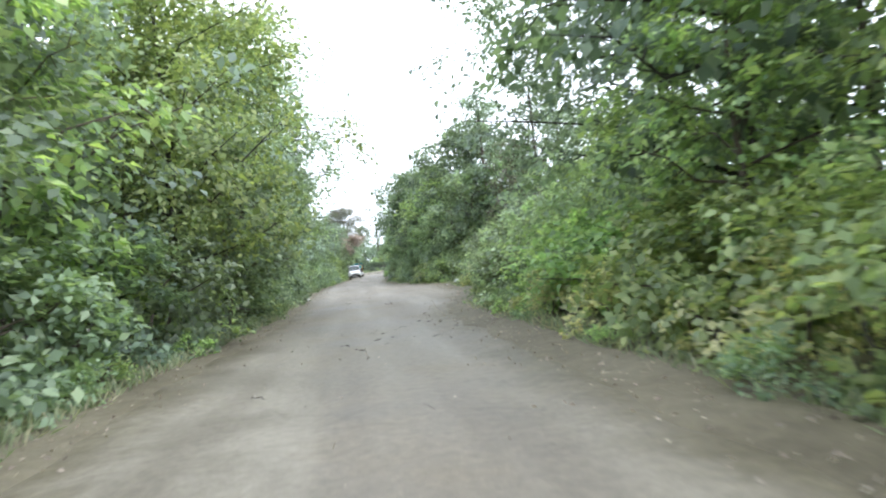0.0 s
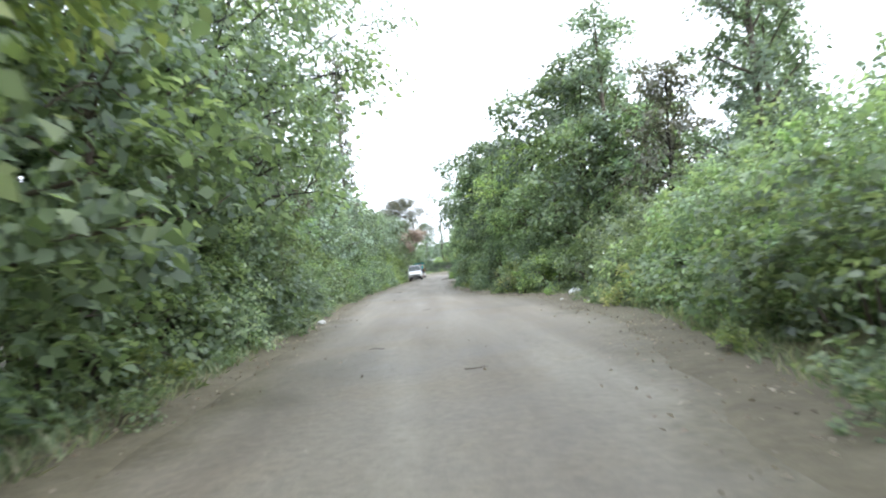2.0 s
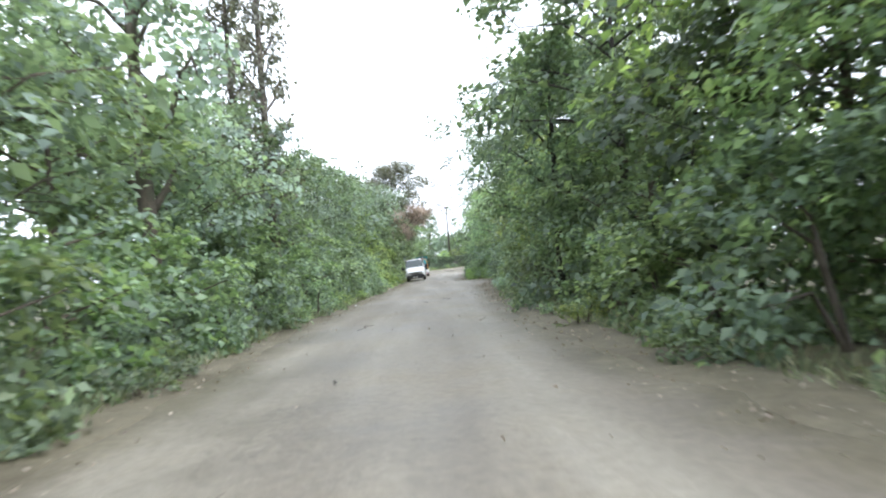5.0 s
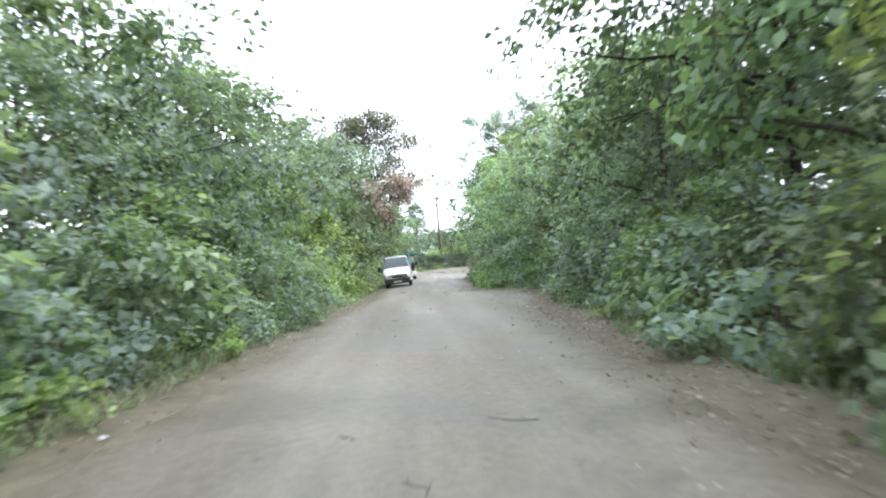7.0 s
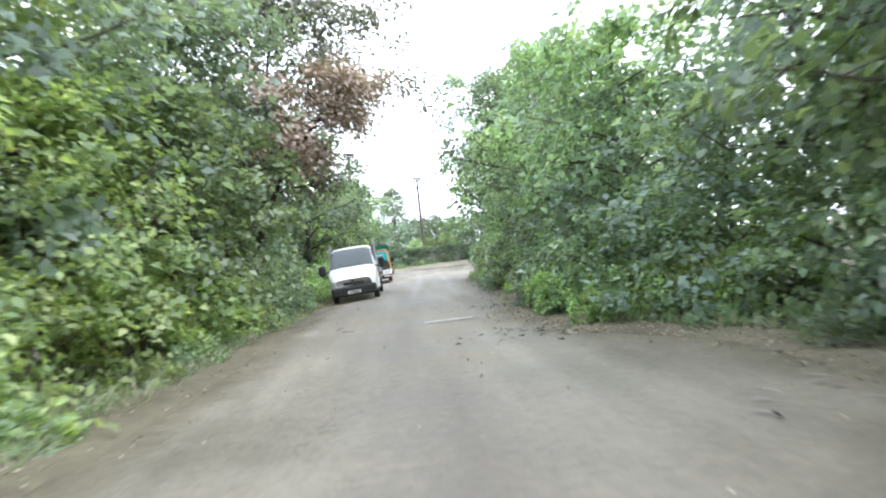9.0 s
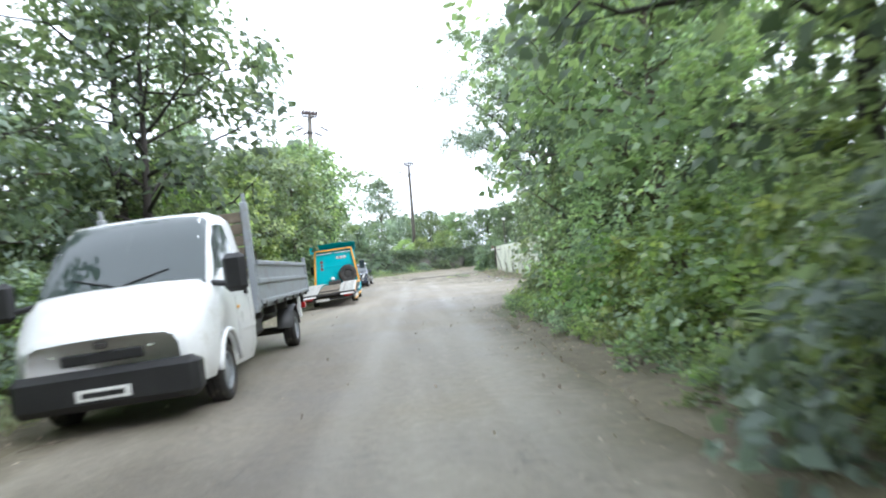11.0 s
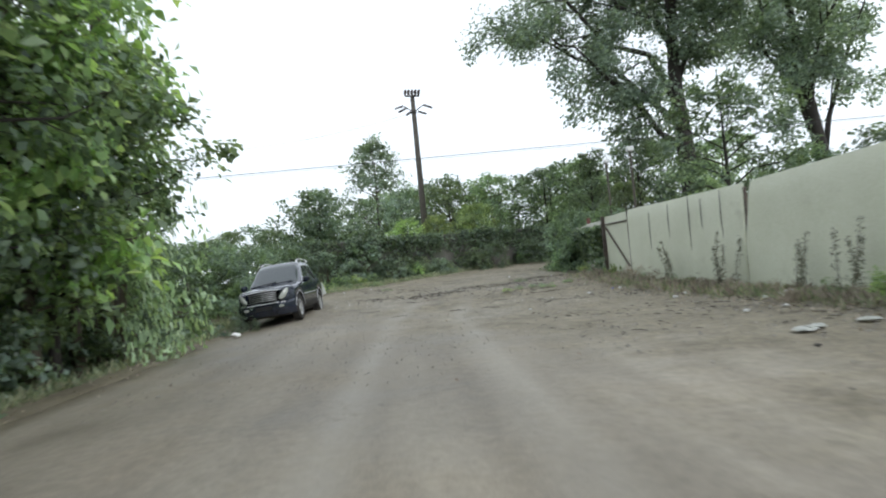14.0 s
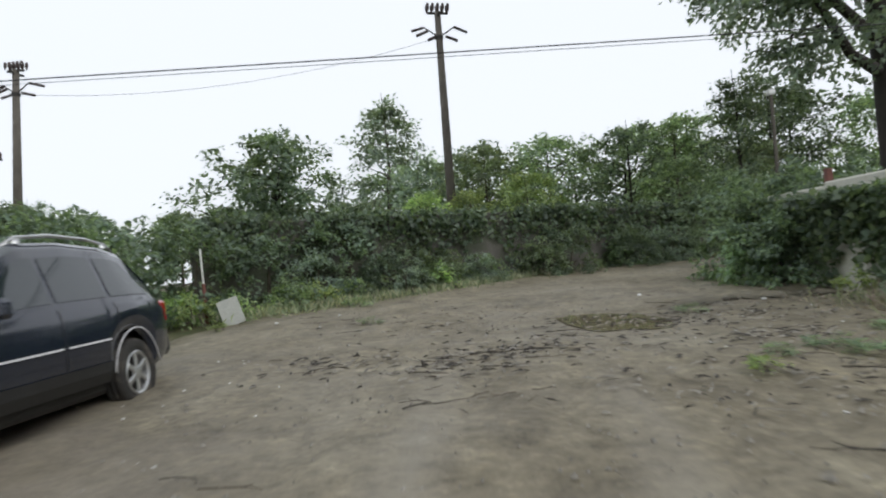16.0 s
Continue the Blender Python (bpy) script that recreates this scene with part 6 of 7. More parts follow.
        for y in ys:
            z = float(np.interp(y, [p[0] for p in line], [p[1] for p in line]))
            er.append([(s * 1.02, y, z - 0.012), (s * 1.06, y, z - 0.012), (s * 1.06, y, z - 0.065), (s * 1.02, y, z - 0.065)])
        edge.grid(er)
        edge.grid([[r[3], r[0]] for r in er])
        part("edge_beam", edge, ORANGE, ob, "orange edge beam")
        cap = Geo()
        cr = [[(s * 1.015, r[0][1], r[0][2] + 0.032), (s * 1.055, r[0][1], r[0][2] + 0.032), (s * 1.055, r[0][1], r[0][2] + 0.001), (s * 1.015, r[0][1], r[0][2] + 0.001)] for r in er]
        cap.grid(cr)
        cap.grid([[r[3], r[0]] for r in cr])
        part("edge_cap", cap, TREAD, ob, "worn pale edge strip")
        part("chassis_rail", Geo().box(s * 0.36, s * 0.46, 1.3, 7.2, 0.46, 0.62, 0.02), DARK_STEEL, ob)
        part("side_guard", Geo().box(s * 1.0, s * 1.05, 4.7, 7.12, 0.3, 0.42, 0.012), TREAD, ob, "pale worn side guard")
        part("guard_edge", Geo().box(s * 1.0, s * 1.052, 4.7, 7.12, 0.25, 0.298, 0.01), ORANGE, ob, "worn orange guard edge")
        part("side_guard", Geo().box(s * 1.0, s * 1.05, 1.55, 3.42, 0.28, 0.38, 0.012), ORANGE, ob, "faded orange side guard")
        part("side_rail", Geo().box(s * 1.0, s * 1.04, 1.75, 3.4, 0.55, 0.61, 0.01), TREAD, ob)
        for y, z in ((1.75, 0.84), (3.36, 0.88), (4.75, 0.86), (5.5, 0.8), (7.05, 0.58)):
            part("bracket", Geo().box(s * 0.97, s * 0.998, y - 0.03, y + 0.03, 0.27, z, 0.008), GREY_STEEL, ob)
        wheel(ob, s * 0.86, -0.2, 0.34, 0.21, 5, ALLOY, s, True)
        wheel(ob, s * 0.84, 4.0, 0.34, 0.26, 5, GREY_STEEL, s, True)
        guard = Geo()
        rows = []
        for i in range(13):
            a = math.pi * (0.02 + 0.96 * i / 12)
            y, z = 4.0 + 0.43 * math.cos(a), 0.35 + 0.43 * math.sin(a)
            rows.append([(s * 0.66, y, z), (s * 0.98, y, z), (s * 0.985, y, z - 0.03)])
        guard.grid(rows)
        part("mudguard", guard, BLACK_PLASTIC, ob, "", True)
        part("tail_lamp", Geo().box(s * 0.6, s * 0.9, 7.23, 7.34, 0.42, 0.48, 0.015), RED_LENS, ob)
        part("lamp_cover", Geo().box(s * 0.48, s * 1.0, 7.21, 7.37, 0.485, 0.55, 0.015), PLATE_WHITE, ob, "white lamp cover")
    mid = Geo()
    mid.grid([[(-0.42, y, z - 0.05), (0.0, y, z - 0.055), (0.42, y, z - 0.05)] for y, z in line])
    mid.grid([[(0.42, y, z - 0.16), (-0.42, y, z - 0.16)] for y, z in line])
    part("deck", mid, RUST_BED, ob, "brown dirty deck between the tracks")
    part("tail_beam", Geo().box(-1.04, 1.04, 7.25, 7.35, 0.52, 0.62, 0.02), DARK_STEEL, ob)
    part("bumper_bar", Geo().box(-0.98, 0.98, 7.13, 7.21, 0.34, 0.44, 0.02), DARK_STEEL, ob)
    part("number_plate", Geo().box(-0.02, 0.5, 7.21, 7.23, 0.32, 0.43, 0.004), PLATE_WHITE, ob)
    for y in (2.2, 3.2, 5.4, 6.6):
        part("cross_member", Geo().box(-0.98, 0.98, y - 0.04, y + 0.04, 0.58, 0.7, 0.01), DARK_STEEL, ob)
    part("axle", Geo().tube([(-0.8, 4.0, 0.34), (0.8, 4.0, 0.34)], 0.07, 10), DARK_STEEL, ob)
    return ob


# each stands with its outer wheels on the falling edge
suv(pose(1.0, 151.42, 0.05 - 0.06, -0.6, -4.2, -4.9) @ Matrix.Diagonal((0.91, 1, 1, 1)))
pickup(pose(-0.06, 108.08, -0.05, 0, -3.6, -0.8))
recovery_truck(pose(0.62, 133.42, -0.08, 0, 4.0, 180 - 0.4))


# ---- fence, gates, wall ----
def panel_sheet(y0, y1, z0, z1, x, bulge, seed):
    """A sheet that is slightly buckled, with a rolled top edge."""
    geo, rows = Geo(), []
    for j in range(9):
        v = j / 8
        row = []
        for i in range(7):
            u = i / 6
            b = bulge * math.sin(math.pi * u) * math.sin(math.pi * min(1, v * 1.1)) + 0.02 * noise.noise((u * 2 + seed, v * 3, seed))
            row.append((x - b, y0 + (y1 - y0) * u, z0 + (z1 - z0) * v + 0.03 * noise.noise((u + seed * 3, 0, 0)) * v))
        rows.append(row)
    geo.grid(rows)
    geo.grid([[(p[0] + 0.05, p[1], p[2]) for p in r] for r in rows[::-1]])
    geo.grid([rows[-1], [(p[0] + 0.05, p[1], p[2]) for p in rows[-1]]])
    geo.grid([[r[0] for r in rows], [(r[0][0] + 0.05, r[0][1], r[0][2]) for r in rows]])
    geo.grid([[(r[-1][0] + 0.05, r[-1][1], r[-1][2]) for r in rows], [r[-1] for r in rows]])
    return geo


fence = thing("fence", "weathered white sheet fence, stained and overgrown at its foot", "fence", kind="structure")
fence_top = curve_of([(137.1, 2.3), (137.2, 2.48), (137.4, 2.58), (137.7, 2.66), (138.2, 2.7), (139.5, 2.64), (141.5, 2.53), (145, 2.45), (149, 2.45), (152.2, 2.47)])


def long_sheet(y0, y1, ripple, seed, tear=0.0):
    """A long sheet with a rolled top, hanging in shallow waves; tear: how far its upper end is pulled open."""
    geo, rows, n = Geo(), [], int((y1 - y0) / 0.12)
    for j in range(13):
        v = j / 12
        row = []
        for i in range(n + 1):
            u = i / n
            y = y0 + (y1 - y0) * u
            foot, top = ground_z(12.5, y) - 0.06, fence_top(y)
            wave = ripple * (0.6 * math.sin(y * 5.1 + seed) + 0.4 * math.sin(y * 8.7 + 2 * seed)) * (0.35 + 0.65 * math.sin(math.pi * min(1.0, 0.15 + v))) + 0.05 * noise.noise((y * 0.5, v * 1.5, seed))
            x = 12.45 - wave + (0.05 * ((v - 0.85) / 0.15) ** 2 if v > 0.85 else 0.0)
            pull = tear * max(0.0, v - 0.45) * (u if tear > 0 else u - 1)
            row.append((x, y - abs(pull) if tear > 0 else y + abs(pull), foot + (top - foot) * v))
        rows.append(row)
    geo.grid(rows)
    geo.grid([[(p[0] + 0.04, p[1], p[2] - 0.004) for p in r] for r in rows[::-1]])
    geo.grid([rows[-1], [(p[0] + 0.04, p[1], p[2] - 0.004) for p in rows[-1]]])
    for k in (0, -1):
        geo.grid([[r[k] for r in rows], [(r[k][0] + 0.04, r[k][1], r[k][2] - 0.004) for r in rows]])
    return geo


part("sheet", long_sheet(137.12, 144.98, 0.008, 1, 0.75), FENCE_WHITE, fence, "smooth bulging white sheet with a rounded end", True)
part("sheet", long_sheet(145.0, 152.15, 0.022, 4), FENCE_WHITE, fence, "rippled white sheet with dark streaks", True)
for a in (139.3, 141.9, 145.0, 147.4, 149.8, 152.1):
    part("post", Geo().box(12.52, 12.6, a - 0.04, a + 0.04, ground_z(12.5, a) - 0.1, 2.35, 0.01), GATE_FRAME, fence)
for i, (y, z0, z1) in enumerate(((145.9, 1.2, 2.4), (146.9, 1.5, 2.3), (147.6, 1.0, 2.42), (148.9, 1.4, 2.35), (150.3, 1.1, 2.2))):
    streak = Geo().tube([(12.425, y, z0), (12.43, y + 0.03, 0.5 * (z0 + z1)), (12.445, y + 0.02, z1)], [0.004, 0.014, 0.008], 5)
    part("split", streak, OLD_WALL, fence, "dark split in the rippled sheet")
for i, (z, h) in enumerate(((2.3, 0.1), (1.95, 0.16), (1.5, 0.12), (0.95, 0.14))):
    part("torn_strip", Geo().box(12.4, 12.41, 137.02 - 0.02 * (i % 2), 137.12, z - h, z, 0.003, None), FENCE_WHITE, fence)
part("torn_post", Geo().box(12.42, 12.52, 136.98, 137.08, -0.1, 2.45, 0.02), GATE_FRAME, fence, "rusty post with torn sheet edges")


def gate(y0, y1, z0, z1, x, bars, diagonal, sheet, label):
    ob = thing("gate", label, "gate", "gates in the fence")
    part("sheet", panel_sheet(y0, y1, z0, z1, x + 0.03, 0.01, y0), sheet, ob)
    w = 0.05
    for y in (y0 + w / 2, y1 - w / 2, *bars):
        part("upright", Geo().box(x - 0.03, x + 0.015, y - w / 2, y + w / 2, z0, z1, 0.006), GATE_FRAME, ob)
    for z in (z0 + 0.06, z1 - 0.3):
        part("cross_bar", Geo().box(x - 0.032, x + 0.014, y0, y1, z - w / 2, z + w / 2, 0.006), GATE_FRAME, ob)
    if diagonal:
        a, b = diagonal
        part("brace", Geo().tube([(x - 0.02, *a), (x - 0.02, *b)], 0.034, 4), GATE_FRAME, ob)
    else:
        z = z0 + 0.48 * (z1 - z0)
        part("cross_bar", Geo().box(x - 0.03, x + 0.016, y0, y1, z - w / 2, z + w / 2, 0.006), GATE_FRAME, ob)
    return ob


gate(134.75, 136.92, 0.04, 2.4, 12.42, (), ((136.8, 0.1), (134.95, 2.05)), GATE_SHEET, "grey sheet gate leaf with a rusty frame and diagonal brace")
gate(131.95, 134.65, 0.06, 2.44, 12.42, (132.9,), None, GATE_SHEET, "wide grey sheet gate leaf with rusty cross bars, closed")
gate(152.2, 154.7, ground_z(12.5, 153.5) - 0.02, 2.42, 12.48, (), ((154.5, 2.0), (152.4, 0.55)), FENCE_WHITE, "white sheet gate leaf with a dark diagonal brace")
part("corner_post", Geo().box(12.4, 12.5, 154.72, 154.84, 0.2, 2.45, 0.01), GATE_FRAME, fence)
for a, b, h in ((154.95, 157.2, 2.3), (157.25, 160.0, 2.25)):
    w = solid("wall", Geo().box(12.55 + (a - 155) * 0.05, 12.75 + (a - 155) * 0.05, a, b, 0.1, h, 0.03), WALL_WHITE, "stained concrete wall section half hidden by bushes", "wall", kind="structure")
part("marker_post", Geo().box(12.62, 12.74, 157.18, 157.3, 0.3, 2.55, 0.01), RED_PAINT, fence, "red-brown post")
tall = thing("wall", "tall grey-white concrete wall beside the gates, streaked with rain", "wall", kind="structure")
for i, (a, b) in enumerate(((113.0, 116.1), (116.1, 119.2), (119.2, 122.3), (122.3, 125.4), (125.4, 128.6), (128.6, 131.85))):
    part("panel", Geo().box(12.45, 12.65, a + 0.006, b - 0.006, -0.1, 2.93 + 0.015 * (i % 3), 0.02), WALL_WHITE, tall)
graf = Geo()
for i in range(7):
    z = 1.35 + 0.17 * i
    graf.tube([(12.442, 130.95 - 0.1 * (i % 2), z), (12.442, 131.1, z + 0.07), (12.442, 131.3 - 0.06 * (i % 3), z + 0.02)], 0.014, 4)
part("spray_mark", graf, BLUE_SPRAY, tall, "blue spray-painted scribble")
solid("wall", Geo().box(-2.0, 30.0, -0.12, 0.12, 0.0, 2.6, 0.04, pose(1.2, 162.8, 0.2, 0, 0, 24)), OLD_WALL, "old dark wall overgrown with ivy behind the road bend", "wall", kind="structure")

# ---- poles and cables ----
def string_insulator(geo, a, b):
    a, b = Vector(a), Vector(b)
    pts, rad = [], []
    for i in range(13):
        f = i / 12
        pts.append(a.lerp(b, f))
        rad.append(0.02 if i in (0, 12) else 0.085 if i % 2 else 0.05)
    return geo.tube(pts, rad, 8)


def power_pole(x, y, top, lean, label, turn):
    """Tapered concrete pole with cross arms, cap insulators and strain insulators."""
    ob = thing("utility_pole", label, "utility pole", "utility poles", pose(x, y, ground_z(x, y) - 0.1, lean[0], lean[1], turn))
    h = top - ground_z(x, y) + 0.1
    part("shaft", Geo().tube([(0, 0, 0), (0, 0, h * 0.5), (0, 0, h - 0.3)], [0.24, 0.2, 0.15], 10), CONCRETE, ob, "weathered tapered concrete shaft", True)
    part("cross_arm", Geo().box(-0.5, 0.5, -0.05, 0.05, h - 0.42, h - 0.32, 0.01), DARK_STEEL, ob)
    part("cross_arm", Geo().box(-0.06, 0.06, -0.45, 0.45, h - 0.55, h - 0.45, 0.01), DARK_STEEL, ob)
    for s in (1, -1):
        part("arm_brace", Geo().tube([(0, 0.0, h - 1.5), (s * 0.7, 0.0, h - 1.05)], 0.035, 6), DARK_STEEL, ob)
    for dx in (-0.48, -0.24, 0, 0.24, 0.48):
        for dy in (-0.14, 0.16):
            part("insulator", Geo().lathe([(0.02, h - 0.34), (0.05, h - 0.22), (0.085, h - 0.12), (0.06, h - 0.08), (0.08, h - 0.02), (0.05, h + 0.06), (0.001, h + 0.08)], 10, "z", (dx, dy, 0)), INSULATOR, ob, "brown cap insulator", True)
    for a, b in (((0.72, 0, h - 1.0), (1.45, 0.25, h - 1.18)), ((0.3, 0, h - 1.45), (0.95, 0.2, h - 1.6)), ((-0.5, 0, h - 1.2), (-1.15, -0.25, h - 1.55)), ((-0.2, 0, h - 1.5), (-0.6, -0.3, h - 1.75)), ((-0.7, 0, h - 1.05), (-1.3, 0.1, h - 1.2))):
        part("strain_insulator", string_insulator(Geo(), a, b), INSULATOR, ob, "dark ribbed strain insulator", True)
    part("clamp_band", Geo().lathe([(0.17, h - 1.6), (0.2, h - 1.6), (0.2, h - 1.45), (0.17, h - 1.45)], 12, "z"), DARK_STEEL, ob)
    return ob


power_pole(6.8, 175.5, 13.4, (0, 0), "tall concrete utility pole with clustered insulators", 10)
power_pole(-14.5, 178.0, 12.7, (0, 3.0), "concrete utility pole with cross arms", -15)
power_pole(-2.0, 145.9, 12.7, (0, 2.5), "concrete utility pole rising behind leafy trees", 25)
far = thing("lattice_pole", "far steel lattice pole with cross arms", "utility pole", "utility poles", pose(-20.6, 184.6, -0.2, 0, 2.0, 0))
for s in (1, -1):
    part("leg", Geo().tube([(s * 0.45, 0, 0), (s * 0.16, 0, 11.6)], 0.07, 6), DARK_STEEL, far)
for i in range(9):
    part("lacing", Geo().tube([(0.45 - 0.032 * i, 0, i * 1.25), (-0.42 + 0.032 * i, 0, i * 1.25 + 1.2)], 0.035, 4), DARK_STEEL, far)
for z, w in ((11.3, 0.9), (9.6, 1.3)):
    part("cross_arm", Geo().box(-w, w, -0.06, 0.06, z, z + 0.14, 0.02), DARK_STEEL, far)
    for dx in (-0.9, -0.3, 0.3, 0.9):
        part("insulator", Geo().lathe([(0.04, z + 0.14), (0.11, z + 0.3), (0.06, z + 0.5)], 8, "z", (dx * w, 0, 0)), INSULATOR, far)
for x, y, z, r, mat, label in ((16.6, 165.6, 5.9, 0.07, CONCRETE, "thin pale metal post above the fence"), (12.95, 152.6, 4.5, 0.05, CONCRETE, "thin pale lamp post behind the fence")):
    p = thing("post", label, "post", "", pose(x, y, 0.2, 0, 0, 0))
    part("shaft", Geo().tube([(0, 0, 0), (0, 0, z - 0.2)], [r, r * 0.8], 8), mat, p)
    if r < 0.1:
        part("cap", Geo().box(-0.12, 0.12, -0.1, 0.1, z - 0.2, z - 0.02, 0.03), PLATE_WHITE, p)


def cable(a, b, sag, r, label):
    pts = []
    for i in range(25):
        f = i / 24
        p = Vector(a).lerp(Vector(b), f)
        pts.append(p - Vector((0, 0, sag * 4 * f * (1 - f))))
    return solid("power_cable", Geo().tube(pts, r, 5), CABLE, label, "cable", "power cables", smooth=True)


cable((-45.0, 160.0, 6.0), (48.0, 160.6, 6.5), 0.12, 0.016, "black twisted cable slung low across the lane")
cable((-45.0, 160.05, 5.95), (48.0, 160.65, 6.45), 0.15, 0.008, "thin black cable slung low across the lane")
cable((-14.0, 178.0, 11.2), (6.8, 175.5, 11.9), 0.9, 0.009, "thin black wire between the poles")
cable((-14.0, 178.0, 10.9), (-2.0, 145.9, 11.8), 0.5, 0.009, "thin black wire between the poles")

# ---- small things ----
def crumple(size, seed, flat=0.5):
    rng = np.random.default_rng(seed)
    geo, rows = Geo(), []
    for i in range(6):
        th = math.pi * (0.04 + 0.92 * i / 5)
        rows.append([(size * math.sin(th) * math.cos(a) * rng.uniform(0.7, 1.25), size * math.sin(th) * math.sin(a) * rng.uniform(0.7, 1.25), size * flat * (math.cos(th) + 0.9) * rng.uniform(0.8, 1.1)) for a in [2 * math.pi * k / 9 for k in range(9)]])
        rows[-1].append(rows[-1][0])
    geo.grid(rows)
    return geo


for i, (x, y, s, mat, label) in enumerate([(10.45, 128.4, 0.2, PAPER, "crumpled white plastic bag at the weed edge"), (0.35, 147.6, 0.13, PAPER, "crumpled white plastic bag at the dirt edge"), (-2.55, 33.95, 0.14, PAPER, "white plastic litter at the road edge"), (5.9, 37.5, 0.24, PAPER, "white plastic bag under the bushes"),
                                           (4.9, 35.2, 0.08, PAPER, "scrap of white paper"), (11.3, 147.2, 0.09, BLUE_PLASTIC, "small blue plastic scrap"), (11.0, 149.4, 0.1, PAPER, "scrap of white paper on the dirt"), (11.6, 144.5, 0.1, PAPER, "scrap of white paper on the dirt"),
                                           (11.2, 145.6, 0.08, PAPER, "small white scrap"), (11.5, 142.8, 0.1, PAPER, "scrap of white packaging"), (10.9, 141.2, 0.08, PAPER, "small white scrap"), (8.9, 137.5, 0.06, DARK_STEEL, "dark lump of rubble"), (-1.7, 84.6, 0.07, PAPER, "small white scrap"),
                                           (-2.2, 66.8, 0.07, PAPER, "small white scrap"), (5.3, 33.4, 0.07, PAPER, "small white scrap"), (4.6, 84.5, 0.07, PAPER, "small white scrap"), (2.3, 157.8, 0.07, PAPER, "small white scrap"), (3.4, 158.4, 0.06, PAPER, "small white scrap"), (9.3, 158.2, 0.08, PAPER, "small white scrap"), (10.6, 156.0, 0.07, PAPER, "small white scrap"), (9.9, 148.9, 0.08, PAPER, "flat white piece of plastic on the mud"), (10.8, 149.5, 0.06, BLUE_PLASTIC, "small blue plastic scrap"), (11.8, 142.5, 0.17, PAPER, "crumpled white plastic bag in the weeds"), (9.5, 138.6, 0.15, BOARD, "flat pale slab of packaging on the mud"), (9.75, 138.75, 0.13, BOARD, "pale crumpled sheet on the mud"), (10.5, 138.8, 0.15, BOARD, "pale crumpled sheet on the mud"), (10.1, 141.0, 0.1, PAPER, "scrap of white paper on the dirt"), (10.6, 144.8, 0.1, PAPER, "scrap of white paper on the dirt"), (7.5, 145.6, 0.06, PAPER, "small white scrap")] + [(R(7.5, 11.8), R(146, 157), R(0.015, 0.034), PAPER, "small white scrap") for k in range(24)] + [(R(1.8, 4.0), R(149, 157), R(0.012, 0.028), PAPER, "small white scrap") for k in range(14)]):
    solid("litter", crumple(s if s > 0.11 else s * 0.6, 50 + i, 0.2 if mat == BOARD else 0.5), mat, label, "litter", "litter", m=pose(x, y, ground_z(x, y) + 0.03, 0, 0, 40 * i))


def twig(x, y, size, turn):
    pts = [Vector((0, 0, 0.02))]
    for k in range(4):
        pts.append(pts[-1] + Vector((R(0.08, 0.24), R(-0.13, 0.13), R(-0.01, 0.014))) * size)
    tw = Geo().tube(pts, [0.01 * size, 0.009 * size, 0.008 * size, 0.006 * size, 0.003], 5)
    for k in (1, 2):
        tw.tube([pts[k], pts[k] + Vector((0.12, R(-0.14, 0.14), 0.02)) * size], [0.006 * size, 0.003], 4)
    solid("twig", tw, pick(DARK_BARK, BARK), "broken dark twig lying on the ground", "twig", "twigs", smooth=True, m=pose(x, y, ground_z(x, y) + 0.035, 0, 0, turn))


for i in range(16):
    twig(R(-1.5, 2.2), R(4, 110), R(0.35, 0.7), R(0, 360))
for i in range(26):
    twig(R(2.5, 9.5), R(147, 160), R(0.3, 0.8), R(-40, 50) + 180 * (i % 2))
for x, y, n in [(5.5, 152.8, 7), (4.0, 153.0, 4), (4.8, 151.3, 3), (5.6, 151.3, 4), (6.4, 152.6, 4), (8.7, 151.6, 5), (6.9, 154.2, 4)]:
    for i in range(n):
        twig(x + R(-0.35, 0.35), y + R(-0.4, 0.4), R(0.3, 0.8), R(-45, 45) + 180 * (i % 2))
for x, y, s in [(3.6, 160.2, 0.7), (4.1, 157.0, 0.4), (9.3, 155.8, 0.45), (9.1, 152.1, 0.45), (8.0, 151.3, 0.4), (9.4, 151.8, 0.5), (8.5, 151.9, 0.35), (1.2, 157.8, 0.45), (10.4, 153.0, 0.4)]:
    put(pick("weed_fresh", "weed"), x, y, s, tall=0.45, sink=-0.02)

board = solid("board", Geo().box(-0.21, 0.21, -0.015, 0.015, 0, 0.56, 0.006), BOARD, "pale square board leaning in the weeds", "board", m=pose(1.3, 158.7, ground_z(1.3, 158.7) - 0.02, -14, -18, 12))
stake = thing("stake", "thin stake painted red below and white above", "stake", m=pose(0.45, 159.6, ground_z(0.4, 159.6) - 0.05, 0, -2, 0))
part("lower_stake", Geo().tube([(0, 0, 0), (0, 0, 0.85)], 0.04, 8), RED_PAINT, stake, "faded red lower half")
part("upper_stake", Geo().tube([(0, 0, 0.85), (0, 0, 1.6)], 0.022, 8), PLATE_WHITE, stake, "white upper half")

